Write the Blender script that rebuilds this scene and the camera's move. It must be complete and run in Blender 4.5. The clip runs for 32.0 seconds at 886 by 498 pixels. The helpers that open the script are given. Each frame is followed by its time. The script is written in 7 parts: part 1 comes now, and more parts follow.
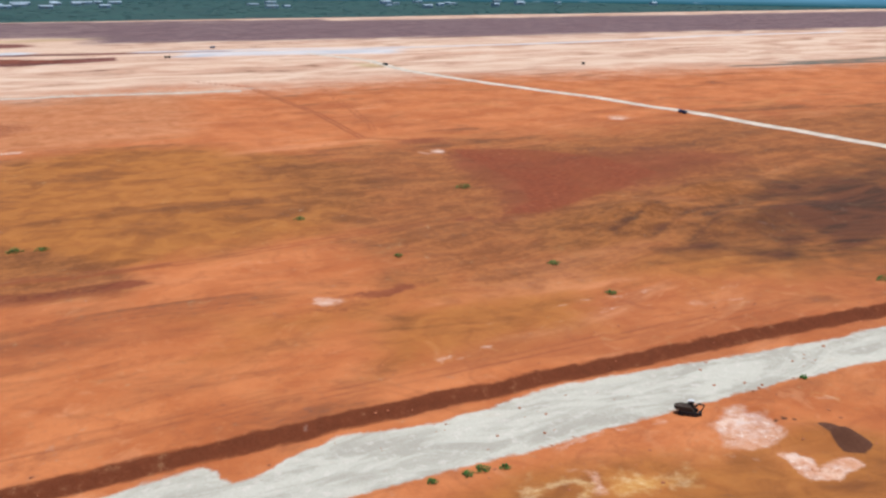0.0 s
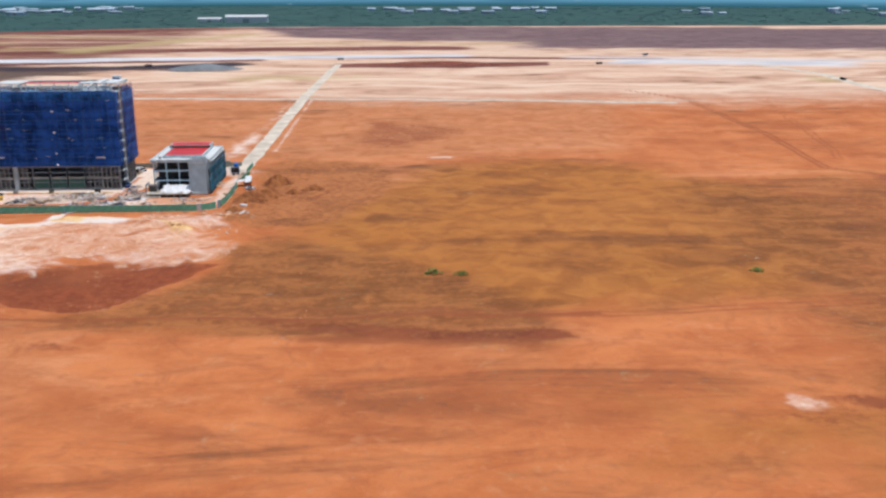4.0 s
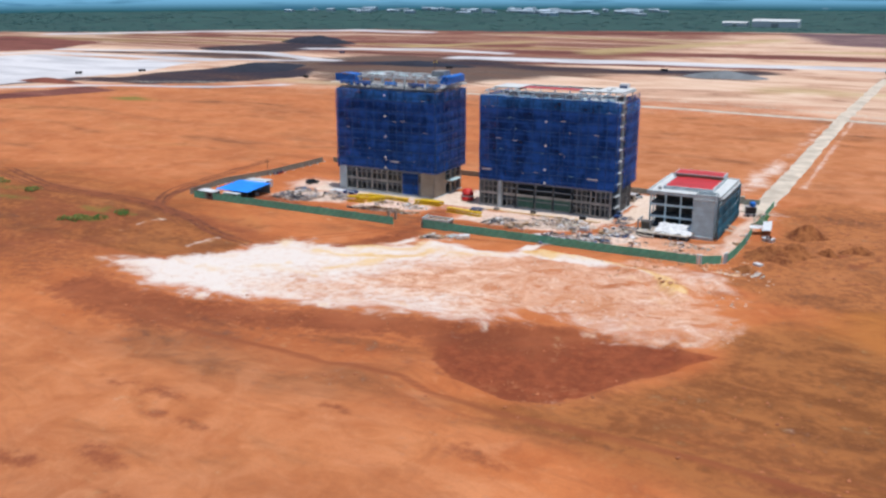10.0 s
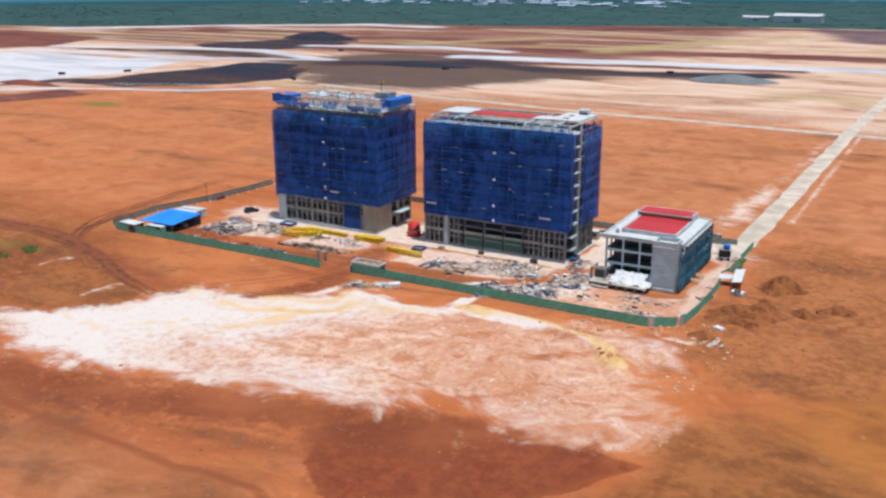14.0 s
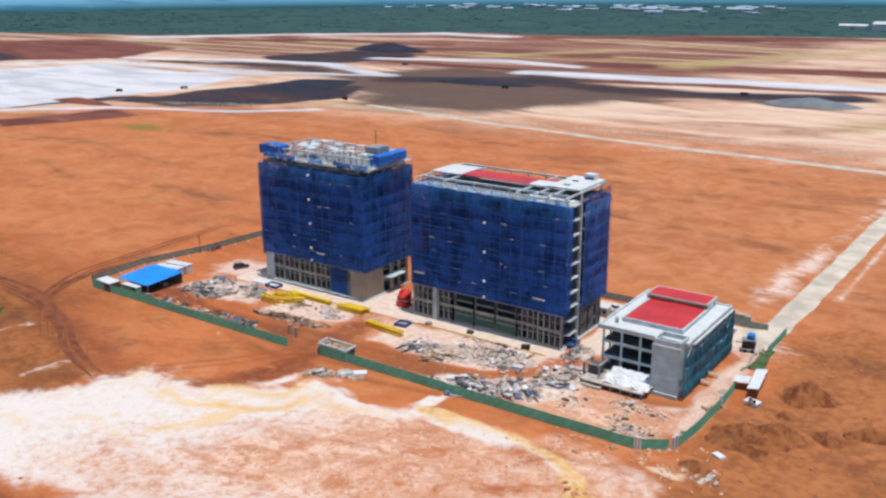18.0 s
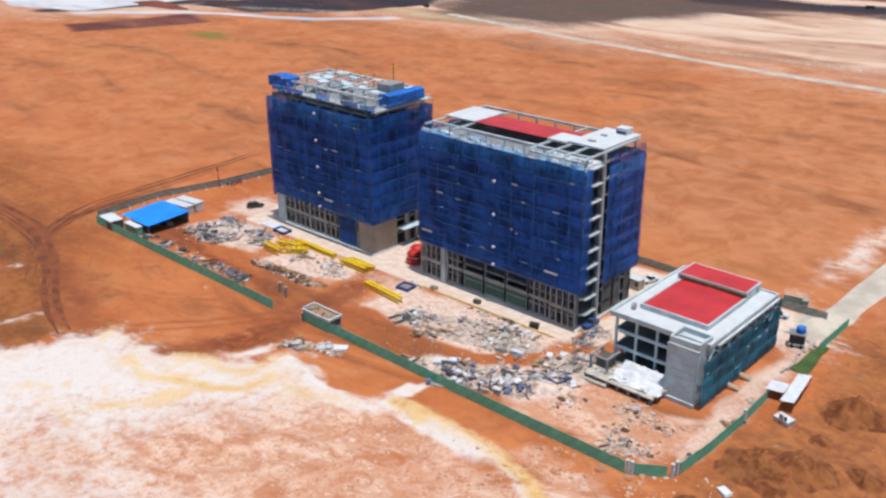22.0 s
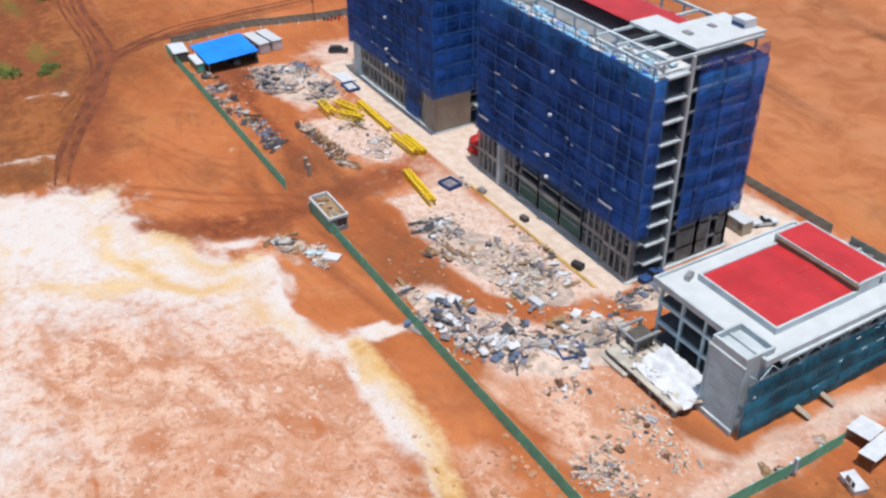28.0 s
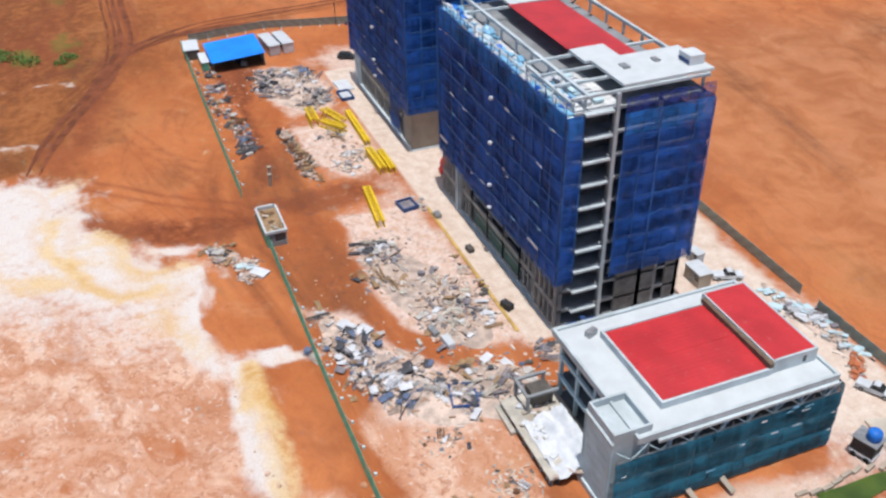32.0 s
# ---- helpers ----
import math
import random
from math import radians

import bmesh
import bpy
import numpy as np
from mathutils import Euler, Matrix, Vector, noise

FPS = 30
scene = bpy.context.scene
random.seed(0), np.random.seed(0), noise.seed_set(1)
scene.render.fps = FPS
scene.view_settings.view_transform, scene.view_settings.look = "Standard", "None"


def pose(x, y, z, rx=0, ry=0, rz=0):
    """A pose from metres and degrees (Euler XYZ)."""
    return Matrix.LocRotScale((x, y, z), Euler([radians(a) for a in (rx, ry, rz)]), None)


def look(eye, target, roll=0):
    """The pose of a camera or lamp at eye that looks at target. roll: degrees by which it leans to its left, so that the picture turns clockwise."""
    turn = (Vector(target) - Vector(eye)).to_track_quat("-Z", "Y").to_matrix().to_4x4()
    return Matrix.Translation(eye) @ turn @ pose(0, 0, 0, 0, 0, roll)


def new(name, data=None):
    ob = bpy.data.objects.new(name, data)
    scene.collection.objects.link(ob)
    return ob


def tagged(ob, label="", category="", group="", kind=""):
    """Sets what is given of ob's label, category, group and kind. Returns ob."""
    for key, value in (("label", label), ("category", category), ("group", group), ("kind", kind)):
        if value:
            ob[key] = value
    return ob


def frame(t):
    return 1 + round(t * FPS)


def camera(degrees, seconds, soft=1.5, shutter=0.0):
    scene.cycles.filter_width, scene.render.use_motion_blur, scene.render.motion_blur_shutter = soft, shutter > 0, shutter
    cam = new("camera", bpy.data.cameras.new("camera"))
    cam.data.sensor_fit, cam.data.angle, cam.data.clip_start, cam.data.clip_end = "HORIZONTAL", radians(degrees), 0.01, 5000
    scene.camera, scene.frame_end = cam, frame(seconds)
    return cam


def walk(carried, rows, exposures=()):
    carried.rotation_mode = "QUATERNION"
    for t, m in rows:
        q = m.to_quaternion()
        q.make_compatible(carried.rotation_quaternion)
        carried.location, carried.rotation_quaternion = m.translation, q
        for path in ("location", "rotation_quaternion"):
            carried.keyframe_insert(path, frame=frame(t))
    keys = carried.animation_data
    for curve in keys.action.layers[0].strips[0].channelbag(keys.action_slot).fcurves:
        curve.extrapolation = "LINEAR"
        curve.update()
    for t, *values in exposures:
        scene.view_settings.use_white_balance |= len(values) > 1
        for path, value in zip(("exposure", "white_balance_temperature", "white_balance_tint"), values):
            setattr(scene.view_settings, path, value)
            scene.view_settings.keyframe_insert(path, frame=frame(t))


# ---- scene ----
cam = camera(51.7, 32.0, soft=2.5)
PATH = [
    (0, (-3.58, 1.421, 80.026), (-2.659, 3.099, 79.447), 0.5),
    (0.5, (-2.362, 8.347, 79.101), (-1.509, 10.061, 78.523), 0.4),
    (1, (-1.624, 14.815, 78.52), (-0.841, 16.562, 77.943), 0.3),
    (1.5, (-0.916, 21.546, 78.108), (-0.212, 23.327, 77.531), 0.2),
    (2, (-0.427, 27.927, 77.651), (0.181, 29.743, 77.075), 0.2),
    (2.5, (0.208, 34.648, 77.034), (0.715, 36.496, 76.46), 0.1),
    (3, (0.207, 41.453, 76.275), (0.593, 43.331, 75.706), 0.0),
    (3.5, (0.109, 48.235, 76.075), (0.355, 50.136, 75.506), -0.0),
    (5.5, (-7.264, 73.868, 74.806), (-7.57, 75.762, 74.243), -0.1),
    (6, (-8.866, 81.135, 73.515), (-9.312, 83.004, 72.958), -0.2),
    (6.5, (-10.43, 87.16, 72.8), (-11.005, 88.994, 72.247), -0.2),
    (7, (-12.398, 93.548, 72.379), (-13.12, 95.329, 71.827), -0.2),
    (7.5, (-15.099, 99.654, 72.404), (-15.958, 101.373, 71.85), -0.4),
    (8, (-16.67, 105.524, 71.377), (-17.566, 107.225, 70.826), -0.3),
    (8.5, (-17.744, 110.361, 71.635), (-18.64, 112.062, 71.081), -0.3),
    (9, (-18.725, 115.749, 71.993), (-19.62, 117.447, 71.433), -0.2),
    (9.5, (-19.367, 120.216, 71.831), (-20.26, 121.916, 71.272), -0.1),
    (10, (-18.858, 125.221, 71.577), (-19.755, 126.919, 71.018), -0.1),
    (10.5, (-18.019, 130.242, 70.983), (-18.919, 131.94, 70.428), -0.1),
    (11, (-17.024, 135.268, 71.565), (-17.924, 136.964, 71.004), -0.1),
    (11.5, (-15.986, 140.741, 71.442), (-16.888, 142.435, 70.881), -0.0),
    (12, (-15.388, 145.633, 71.885), (-16.287, 147.328, 71.32), -0.1),
    (12.5, (-14.352, 150.672, 72.754), (-15.252, 152.365, 72.185), -0.0),
    (13, (-12.512, 157.012, 74.002), (-13.431, 158.695, 73.432), -0.1),
    (13.5, (-12.483, 162.012, 76.881), (-13.413, 163.684, 76.3), -0.1),
    (14, (-12.006, 166.576, 78.406), (-12.948, 168.242, 77.825), -0.1),
    (14.5, (-11.234, 172.015, 79.551), (-12.194, 173.67, 78.97), -0.1),
    (16.5, (-8.158, 192.396, 86.304), (-9.184, 194.009, 85.715), -0.2),
    (17, (-6.71, 198.478, 86.845), (-7.767, 200.073, 86.262), -0.4),
    (17.5, (-5.794, 203.884, 87.774), (-6.877, 205.462, 87.195), -0.4),
    (18, (-5.553, 208.844, 89.516), (-6.659, 210.407, 88.936), -0.4),
    (18.5, (-5.345, 213.97, 91.134), (-6.472, 215.517, 90.553), -0.5),
    (19, (-4.613, 218.43, 91.228), (-5.764, 219.963, 90.66), -0.3),
    (19.5, (-4.621, 223.444, 93.054), (-5.796, 224.958, 92.482), -0.4),
    (20, (-4.008, 229.689, 92.927), (-5.218, 231.177, 92.36), -0.5),
    (20.5, (-4.338, 233.921, 94.1), (-5.556, 235.387, 93.495), -0.5),
    (21, (-4.645, 239.072, 94.102), (-5.885, 240.493, 93.435), -0.6),
    (21.5, (-4.449, 243.861, 93.912), (-5.702, 245.242, 93.188), -0.5),
    (22, (-4.531, 248.973, 93.67), (-5.783, 250.323, 92.888), -0.6),
    (22.5, (-4.511, 253.37, 93.218), (-5.759, 254.691, 92.382), -0.6),
    (23, (-4.938, 258.483, 93.335), (-6.18, 259.771, 92.442), -0.5),
    (23.5, (-5.001, 263.028, 93.396), (-6.233, 264.286, 92.446), -0.4),
    (24, (-5.537, 267.396, 92.868), (-6.757, 268.624, 91.867), -0.4),
    (24.5, (-5.823, 271.863, 92.729), (-7.031, 273.059, 91.675), -0.4),
    (26.5, (-9.504, 293.976, 91.756), (-10.784, 295.006, 90.616), -0.6),
    (27, (-10.533, 299.386, 91.286), (-11.864, 300.352, 90.148), -0.8),
    (27.5, (-11.602, 304.245, 90.834), (-12.984, 305.143, 89.7), -0.8),
    (28, (-12.587, 308.981, 90.363), (-14.015, 309.807, 89.233), -0.7),
    (28.5, (-13.26, 313.47, 90.045), (-14.722, 314.239, 88.918), -0.7),
    (29, (-13.695, 318.044, 90.077), (-15.171, 318.782, 88.948), -0.8),
    (29.5, (-13.667, 322.274, 90.083), (-15.154, 322.99, 88.954), -0.9),
    (30, (-13.405, 326.488, 90.052), (-14.901, 327.185, 88.922), -1.0),
    (30.5, (-12.655, 330.319, 90.189), (-14.158, 331.0, 89.058), -1.0),
    (31, (-11.278, 334.173, 90.097), (-12.791, 334.832, 88.967), -1.0),
    (31.5, (-9.268, 337.943, 89.998), (-10.794, 338.57, 88.868), -1.1),
    (32, (-6.773, 341.437, 89.664), (-8.315, 342.027, 88.536), -1.0),
]
walk(cam, [(t, look(eye, target, roll)) for t, eye, target, roll in PATH], exposures=[(0, 0.0, 6300, 10), (32, 0.0, 6300, 10)])

# ---- daylight ----
SUN_EL, SUN_AZ = radians(81), radians(100)
world = bpy.data.worlds.new("sky")
scene.world = world
world.use_nodes = True
wn = world.node_tree.nodes
sky = wn.new("ShaderNodeTexSky")
sky.sky_type = "NISHITA"
sky.sun_disc = False
sky.sun_elevation, sky.sun_rotation = SUN_EL, SUN_AZ
sky.dust_density, sky.ozone_density = 2.0, 1.5
world.node_tree.links.new(sky.outputs[0], wn["Background"].inputs[0])
wn["Background"].inputs[1].default_value = 0.10
sun = new("sun", bpy.data.lights.new("sun", "SUN"))
sun.data.energy, sun.data.angle, sun.data.color = 3.9, radians(0.53), (1.0, 0.965, 0.91)
sun.matrix_world = look((math.sin(SUN_AZ) * math.cos(SUN_EL) * 500, math.cos(SUN_AZ) * math.cos(SUN_EL) * 500, math.sin(SUN_EL) * 500), (0, 0, 0))


# ---- materials ----
class Nodes:
    """A small builder for node materials."""

    def __init__(self, name):
        self.mat = bpy.data.materials.new(name)
        self.mat.use_nodes = True
        self.t = self.mat.node_tree
        self.bsdf = self.t.nodes["Principled BSDF"]
        self.out = self.t.nodes["Material Output"]
        self.pos = self.n("ShaderNodeTexCoord").outputs["Object"]
        self.geo = self.n("ShaderNodeNewGeometry").outputs["Position"]

    def n(self, kind):
        return self.t.nodes.new(kind)

    def put(self, value, socket):
        if isinstance(value, bpy.types.NodeSocket):
            self.t.links.new(value, socket)
        elif isinstance(value, (tuple, list)) and len(value) == 3 and socket.type == "RGBA":
            socket.default_value = (*value, 1)
        else:
            socket.default_value = value

    def noise(self, scale, detail=4.0, rough=0.55, at=None, stretch=None, distort=0.0):
        k = self.n("ShaderNodeTexNoise")
        src = self.pos if at is None else at
        if stretch:
            m = self.n("ShaderNodeMapping")
            m.inputs["Scale"].default_value = stretch
            self.put(src, m.inputs["Vector"])
            src = m.outputs[0]
        self.put(src, k.inputs["Vector"])
        for key, v in (("Scale", scale), ("Detail", detail), ("Roughness", rough), ("Distortion", distort)):
            k.inputs[key].default_value = v
        return k.outputs[0]

    def ramp(self, fac, lo, hi, a=0.0, b=1.0):
        k = self.n("ShaderNodeMapRange")
        k.interpolation_type = "SMOOTHSTEP"
        self.put(fac, k.inputs["Value"])
        for key, v in (("From Min", lo), ("From Max", hi), ("To Min", a), ("To Max", b)):
            k.inputs[key].default_value = v
        return k.outputs[0]

    def math(self, op, a, b=0.0):
        k = self.n("ShaderNodeMath")
        k.operation = op
        self.put(a, k.inputs[0])
        self.put(b, k.inputs[1])
        return k.outputs[0]

    def mix(self, fac, a, b, kind="MIX"):
        k = self.n("ShaderNodeMix")
        k.data_type, k.blend_type = "RGBA", kind
        self.put(fac, k.inputs[0])
        self.put(a, k.inputs[6])
        self.put(b, k.inputs[7])
        return k.outputs[2]

    def attr(self, name):
        k = self.n("ShaderNodeAttribute")
        k.attribute_name = name
        return k.outputs["Fac"]

    def random(self):
        return self.n("ShaderNodeObjectInfo").outputs["Random"]

    def island(self):
        return self.n("ShaderNodeNewGeometry").outputs["Random Per Island"]

    def bump(self, height, strength=0.5, dist=0.05):
        k = self.n("ShaderNodeBump")
        k.inputs["Strength"].default_value, k.inputs["Distance"].default_value = strength, dist
        self.put(height, k.inputs["Height"])
        self.put(k.outputs[0], self.bsdf.inputs["Normal"])

    def done(self, colour, rough=0.8, metal=0.0, spec=0.3):
        self.put(colour, self.bsdf.inputs["Base Color"])
        self.put(rough, self.bsdf.inputs["Roughness"])
        self.put(metal, self.bsdf.inputs["Metallic"])
        self.bsdf.inputs["Specular IOR Level"].default_value = spec
        return self.mat


def shade(c, k):
    return tuple(min(1.0, v * k) for v in c)


def plain(name, colour, rough=0.7, metal=0.0, vary=0.25, scale=0.8, dirt=(0.33, 0.15, 0.07), dirty=0.35, by="object", spec=0.3, change=0.35):
    """Paint, concrete, steel and the like: two scales of wear, a film of red dust, a change from piece to piece."""
    k = Nodes(name)
    big, fine = k.noise(scale, 3), k.noise(scale * 9, 5, 0.65)
    c = k.mix(k.ramp(big, 0.3, 0.7), shade(colour, 1 - vary), shade(colour, 1 + vary * 0.6))
    c = k.mix(k.ramp(fine, 0.52, 0.78, 0, dirty), c, dirt)
    r = k.random() if by == "object" else k.island()
    c = k.mix(k.ramp(r, 0, 1, 0, change), c, shade(colour, 0.62))
    k.bump(fine, 0.25, 0.02)
    return k.done(c, rough, metal, spec)


concrete = plain("concrete", (0.27, 0.285, 0.30), 0.9, vary=0.25, scale=0.35, dirty=0.2)
concrete_pale = plain("pale_concrete", (0.50, 0.56, 0.585), 0.85, vary=0.2, scale=0.3, change=0.15, dirty=0.25, dirt=(0.34, 0.30, 0.27))
concrete_beige = plain("beige_render", (0.42, 0.36, 0.29), 0.9, vary=0.2, scale=0.3)
# dark concrete, also used as painted shade in interiors and openings
concrete_and_shade = plain("bare_concrete_and_shade", (0.12, 0.11, 0.10), 0.95, vary=0.3, scale=0.5)
panel_white = plain("white_cladding", (0.50, 0.655, 0.71), 0.6, vary=0.14, scale=0.6, dirty=0.15, dirt=(0.38, 0.36, 0.34), change=0.15)
steel_grey = plain("galvanised_steel", (0.36, 0.37, 0.38), 0.5, 0.5, scale=1.5)
steel_white = plain("white_painted_steel", (0.60, 0.63, 0.66), 0.5, vary=0.12, dirty=0.22)
steel_dark = plain("dark_steel", (0.045, 0.045, 0.05), 0.6, 0.2)
rust = plain("rusty_rebar", (0.16, 0.075, 0.04), 0.9)
paint_yellow = plain("yellow_paint", (0.80, 0.54, 0.02), 0.5, vary=0.15, dirty=0.2)
paint_blue = plain("blue_paint", (0.03, 0.075, 0.22), 0.5, vary=0.15, dirty=0.2)
paint_red = plain("red_paint", (0.55, 0.03, 0.025), 0.5, vary=0.15, dirty=0.15)
fence_green = plain("green_sheet_steel", (0.165, 0.51, 0.36), 0.55, vary=0.2, scale=0.7, dirty=0.3)
fence_olive = plain("weathered_sheet_steel", (0.33, 0.37, 0.32), 0.6, vary=0.25, scale=0.7)
timber = plain("formwork_timber", (0.34, 0.22, 0.12), 0.85, vary=0.3, scale=1.2, by="island")
rubble_mix = plain("rubble", (0.54, 0.42, 0.35), 0.95, vary=0.35, scale=0.9, dirty=0.5, by="island")
rubble_grey = plain("grey_scrap", (0.24, 0.22, 0.24), 0.8, 0.0, vary=0.4, scale=1.2, by="island")
tarp_white = plain("white_sheeting", (0.62, 0.64, 0.67), 0.55, vary=0.1, dirty=0.15)
tarp_blue = plain("blue_tarpaulin", (0.02, 0.16, 0.58), 0.5, vary=0.35, dirty=0.15, dirt=(0.02, 0.06, 0.2))
green_board = plain("green_board", (0.05, 0.13, 0.10), 0.6, vary=0.25)
rubber = plain("rubber", (0.02, 0.02, 0.02), 0.85)
dark_glass = plain("dark_glass", (0.02, 0.025, 0.03), 0.12, spec=0.6, dirty=0.05)
earth_brown = plain("gutter_brown", (0.17, 0.12, 0.085), 0.85)
asphalt_gravel = plain("pale_gravel", (0.52, 0.46, 0.385), 0.95, vary=0.25, scale=0.12, dirty=0.45, dirt=(0.46, 0.27, 0.16))
roof_white = plain("white_roof_coating", (0.53, 0.56, 0.575), 0.7, vary=0.07, scale=0.4, dirty=0.18, dirt=(0.42, 0.38, 0.34), change=0.05)
concrete_dim = plain("dim_concrete", (0.165, 0.175, 0.18), 0.9, vary=0.3, scale=0.5, dirty=0.2)
dusty_slab = plain("dusty_slab", (0.56, 0.52, 0.45), 0.9, vary=0.3, scale=0.5, dirty=0.5, dirt=(0.50, 0.38, 0.24))


def sheet_roof(name, colour, pitch, axis):
    """Ribbed metal roofing: ribs as relief, a slight fading between sheets."""
    k = Nodes(name)
    w = k.n("ShaderNodeTexWave")
    w.wave_type, w.bands_direction = "BANDS", axis
    w.inputs["Scale"].default_value = 1 / pitch
    k.put(k.pos, w.inputs["Vector"])
    c = k.mix(k.ramp(k.noise(0.25, 3), 0.3, 0.7), shade(colour, 0.86), shade(colour, 1.1))
    c = k.mix(k.ramp(k.noise(1.4, 5), 0.6, 0.8, 0, 0.25), c, (0.5, 0.36, 0.3))
    k.bump(w.outputs[0], 0.35, 0.04)
    return k.done(c, 0.45, 0.0, 0.4)


roof_red = sheet_roof("red_roof_sheet", (0.47, 0.030, 0.034), 2.2, "X")
roof_blue = sheet_roof("blue_roof_sheet", (0.014, 0.235, 0.86), 2.2, "X")


def netting(name, colour, clear):
    """Debris netting: a fine weave that lets part of the light through. Light and shade of its folds, slack and floor
    lines are put into the colour, with pale streaks; each length has its own tone.
    """
    k = Nodes(name)
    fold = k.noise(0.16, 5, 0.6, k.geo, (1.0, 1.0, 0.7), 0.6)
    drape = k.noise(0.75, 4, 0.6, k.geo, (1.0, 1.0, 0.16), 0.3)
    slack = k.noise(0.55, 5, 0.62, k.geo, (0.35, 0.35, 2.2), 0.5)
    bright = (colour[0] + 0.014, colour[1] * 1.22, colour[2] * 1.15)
    # fold highlights and hollows are painted as brighter and darker blue
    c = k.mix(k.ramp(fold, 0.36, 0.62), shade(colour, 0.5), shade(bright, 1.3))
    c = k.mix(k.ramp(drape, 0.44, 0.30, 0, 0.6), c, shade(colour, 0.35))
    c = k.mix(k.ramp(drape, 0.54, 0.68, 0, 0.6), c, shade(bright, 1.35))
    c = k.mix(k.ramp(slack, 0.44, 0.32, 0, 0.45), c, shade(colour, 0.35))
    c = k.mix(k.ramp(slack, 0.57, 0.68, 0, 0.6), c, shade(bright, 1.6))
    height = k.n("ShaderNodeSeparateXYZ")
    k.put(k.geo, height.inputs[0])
    # painted bands: brighter at each floor line, darker between floors
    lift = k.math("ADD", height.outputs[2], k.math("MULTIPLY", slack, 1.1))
    lift_tone = k.math("ABSOLUTE", k.math("SUBTRACT", k.math("FRACT", k.math("DIVIDE", lift, 3.645)), 0.5))
    c = k.mix(k.ramp(lift_tone, 0.36, 0.48, 0, 0.55), c, shade(bright, 1.5))
    c = k.mix(k.ramp(lift_tone, 0.20, 0.04, 0, 0.35), c, shade(colour, 0.45))
    own = k.random()
    c = k.mix(k.ramp(own, 0.45, 0.0, 0, 0.24), c, shade(colour, 0.30))
    c = k.mix(k.ramp(own, 0.6, 1.0, 0, 0.35), c, shade(bright, 1.3))
    c = k.mix(k.ramp(k.noise(0.9, 5, 0.7, k.geo, (0.4, 0.4, 4.0), 0.3), 0.64, 0.72, 0, 0.45), c, (0.17, 0.34, 0.58))
    k.bump(k.math("ADD", drape, slack), 0.5, 0.35)
    k.done(c, 0.6, 0.0, 0.25)
    thin = k.n("ShaderNodeBsdfTranslucent")
    k.put(c, thin.inputs["Color"])
    gap = k.n("ShaderNodeBsdfTransparent")
    a, b = k.n("ShaderNodeMixShader"), k.n("ShaderNodeMixShader")
    a.inputs[0].default_value = 0.35
    k.put(k.bsdf.outputs[0], a.inputs[1])
    k.put(thin.outputs[0], a.inputs[2])
    k.put(k.ramp(k.noise(0.5, 4, 0.6, k.geo), 0.35, 0.75, clear * 0.5, clear * 1.7), b.inputs[0])
    k.put(a.outputs[0], b.inputs[1])
    k.put(gap.outputs[0], b.inputs[2])
    k.put(b.outputs[0], k.out.inputs["Surface"])
    return k.mat


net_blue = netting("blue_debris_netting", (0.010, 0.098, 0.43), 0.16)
# lit copy of the blue netting: sky light showing through is in its colour
net_lit = netting("lit_blue_debris_netting", (0.028, 0.20, 0.66), 0.24)
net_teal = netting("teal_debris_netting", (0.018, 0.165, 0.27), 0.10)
net_hem = plain("blue_net_hem", (0.034, 0.145, 0.46), 0.6, vary=0.7, scale=0.25, dirty=0.45, dirt=(0.02, 0.09, 0.34), change=0.5)


def leaf_material(name, colour, lo=0.55, hi=1.4):
    k = Nodes(name)
    c = k.mix(k.island(), shade(colour, lo), shade(colour, hi))
    return k.done(c, 0.7)


leaf_green = leaf_material("shrub_leaves", (0.075, 0.16, 0.03))
# far tree clumps: the blue of the haze is mixed into the leaf colour
leaf_hazed = leaf_material("hazed_forest_leaves", (0.016, 0.069, 0.071), 0.9, 1.12)


def water_material():
    k = Nodes("green_pond_water")
    k.bump(k.noise(2.0, 3), 0.1, 0.02)
    return k.done(k.mix(k.ramp(k.noise(0.3, 3), 0.3, 0.7), (0.045, 0.075, 0.014), (0.08, 0.12, 0.02)), 0.2, 0, 0.5)


pond_water = water_material()


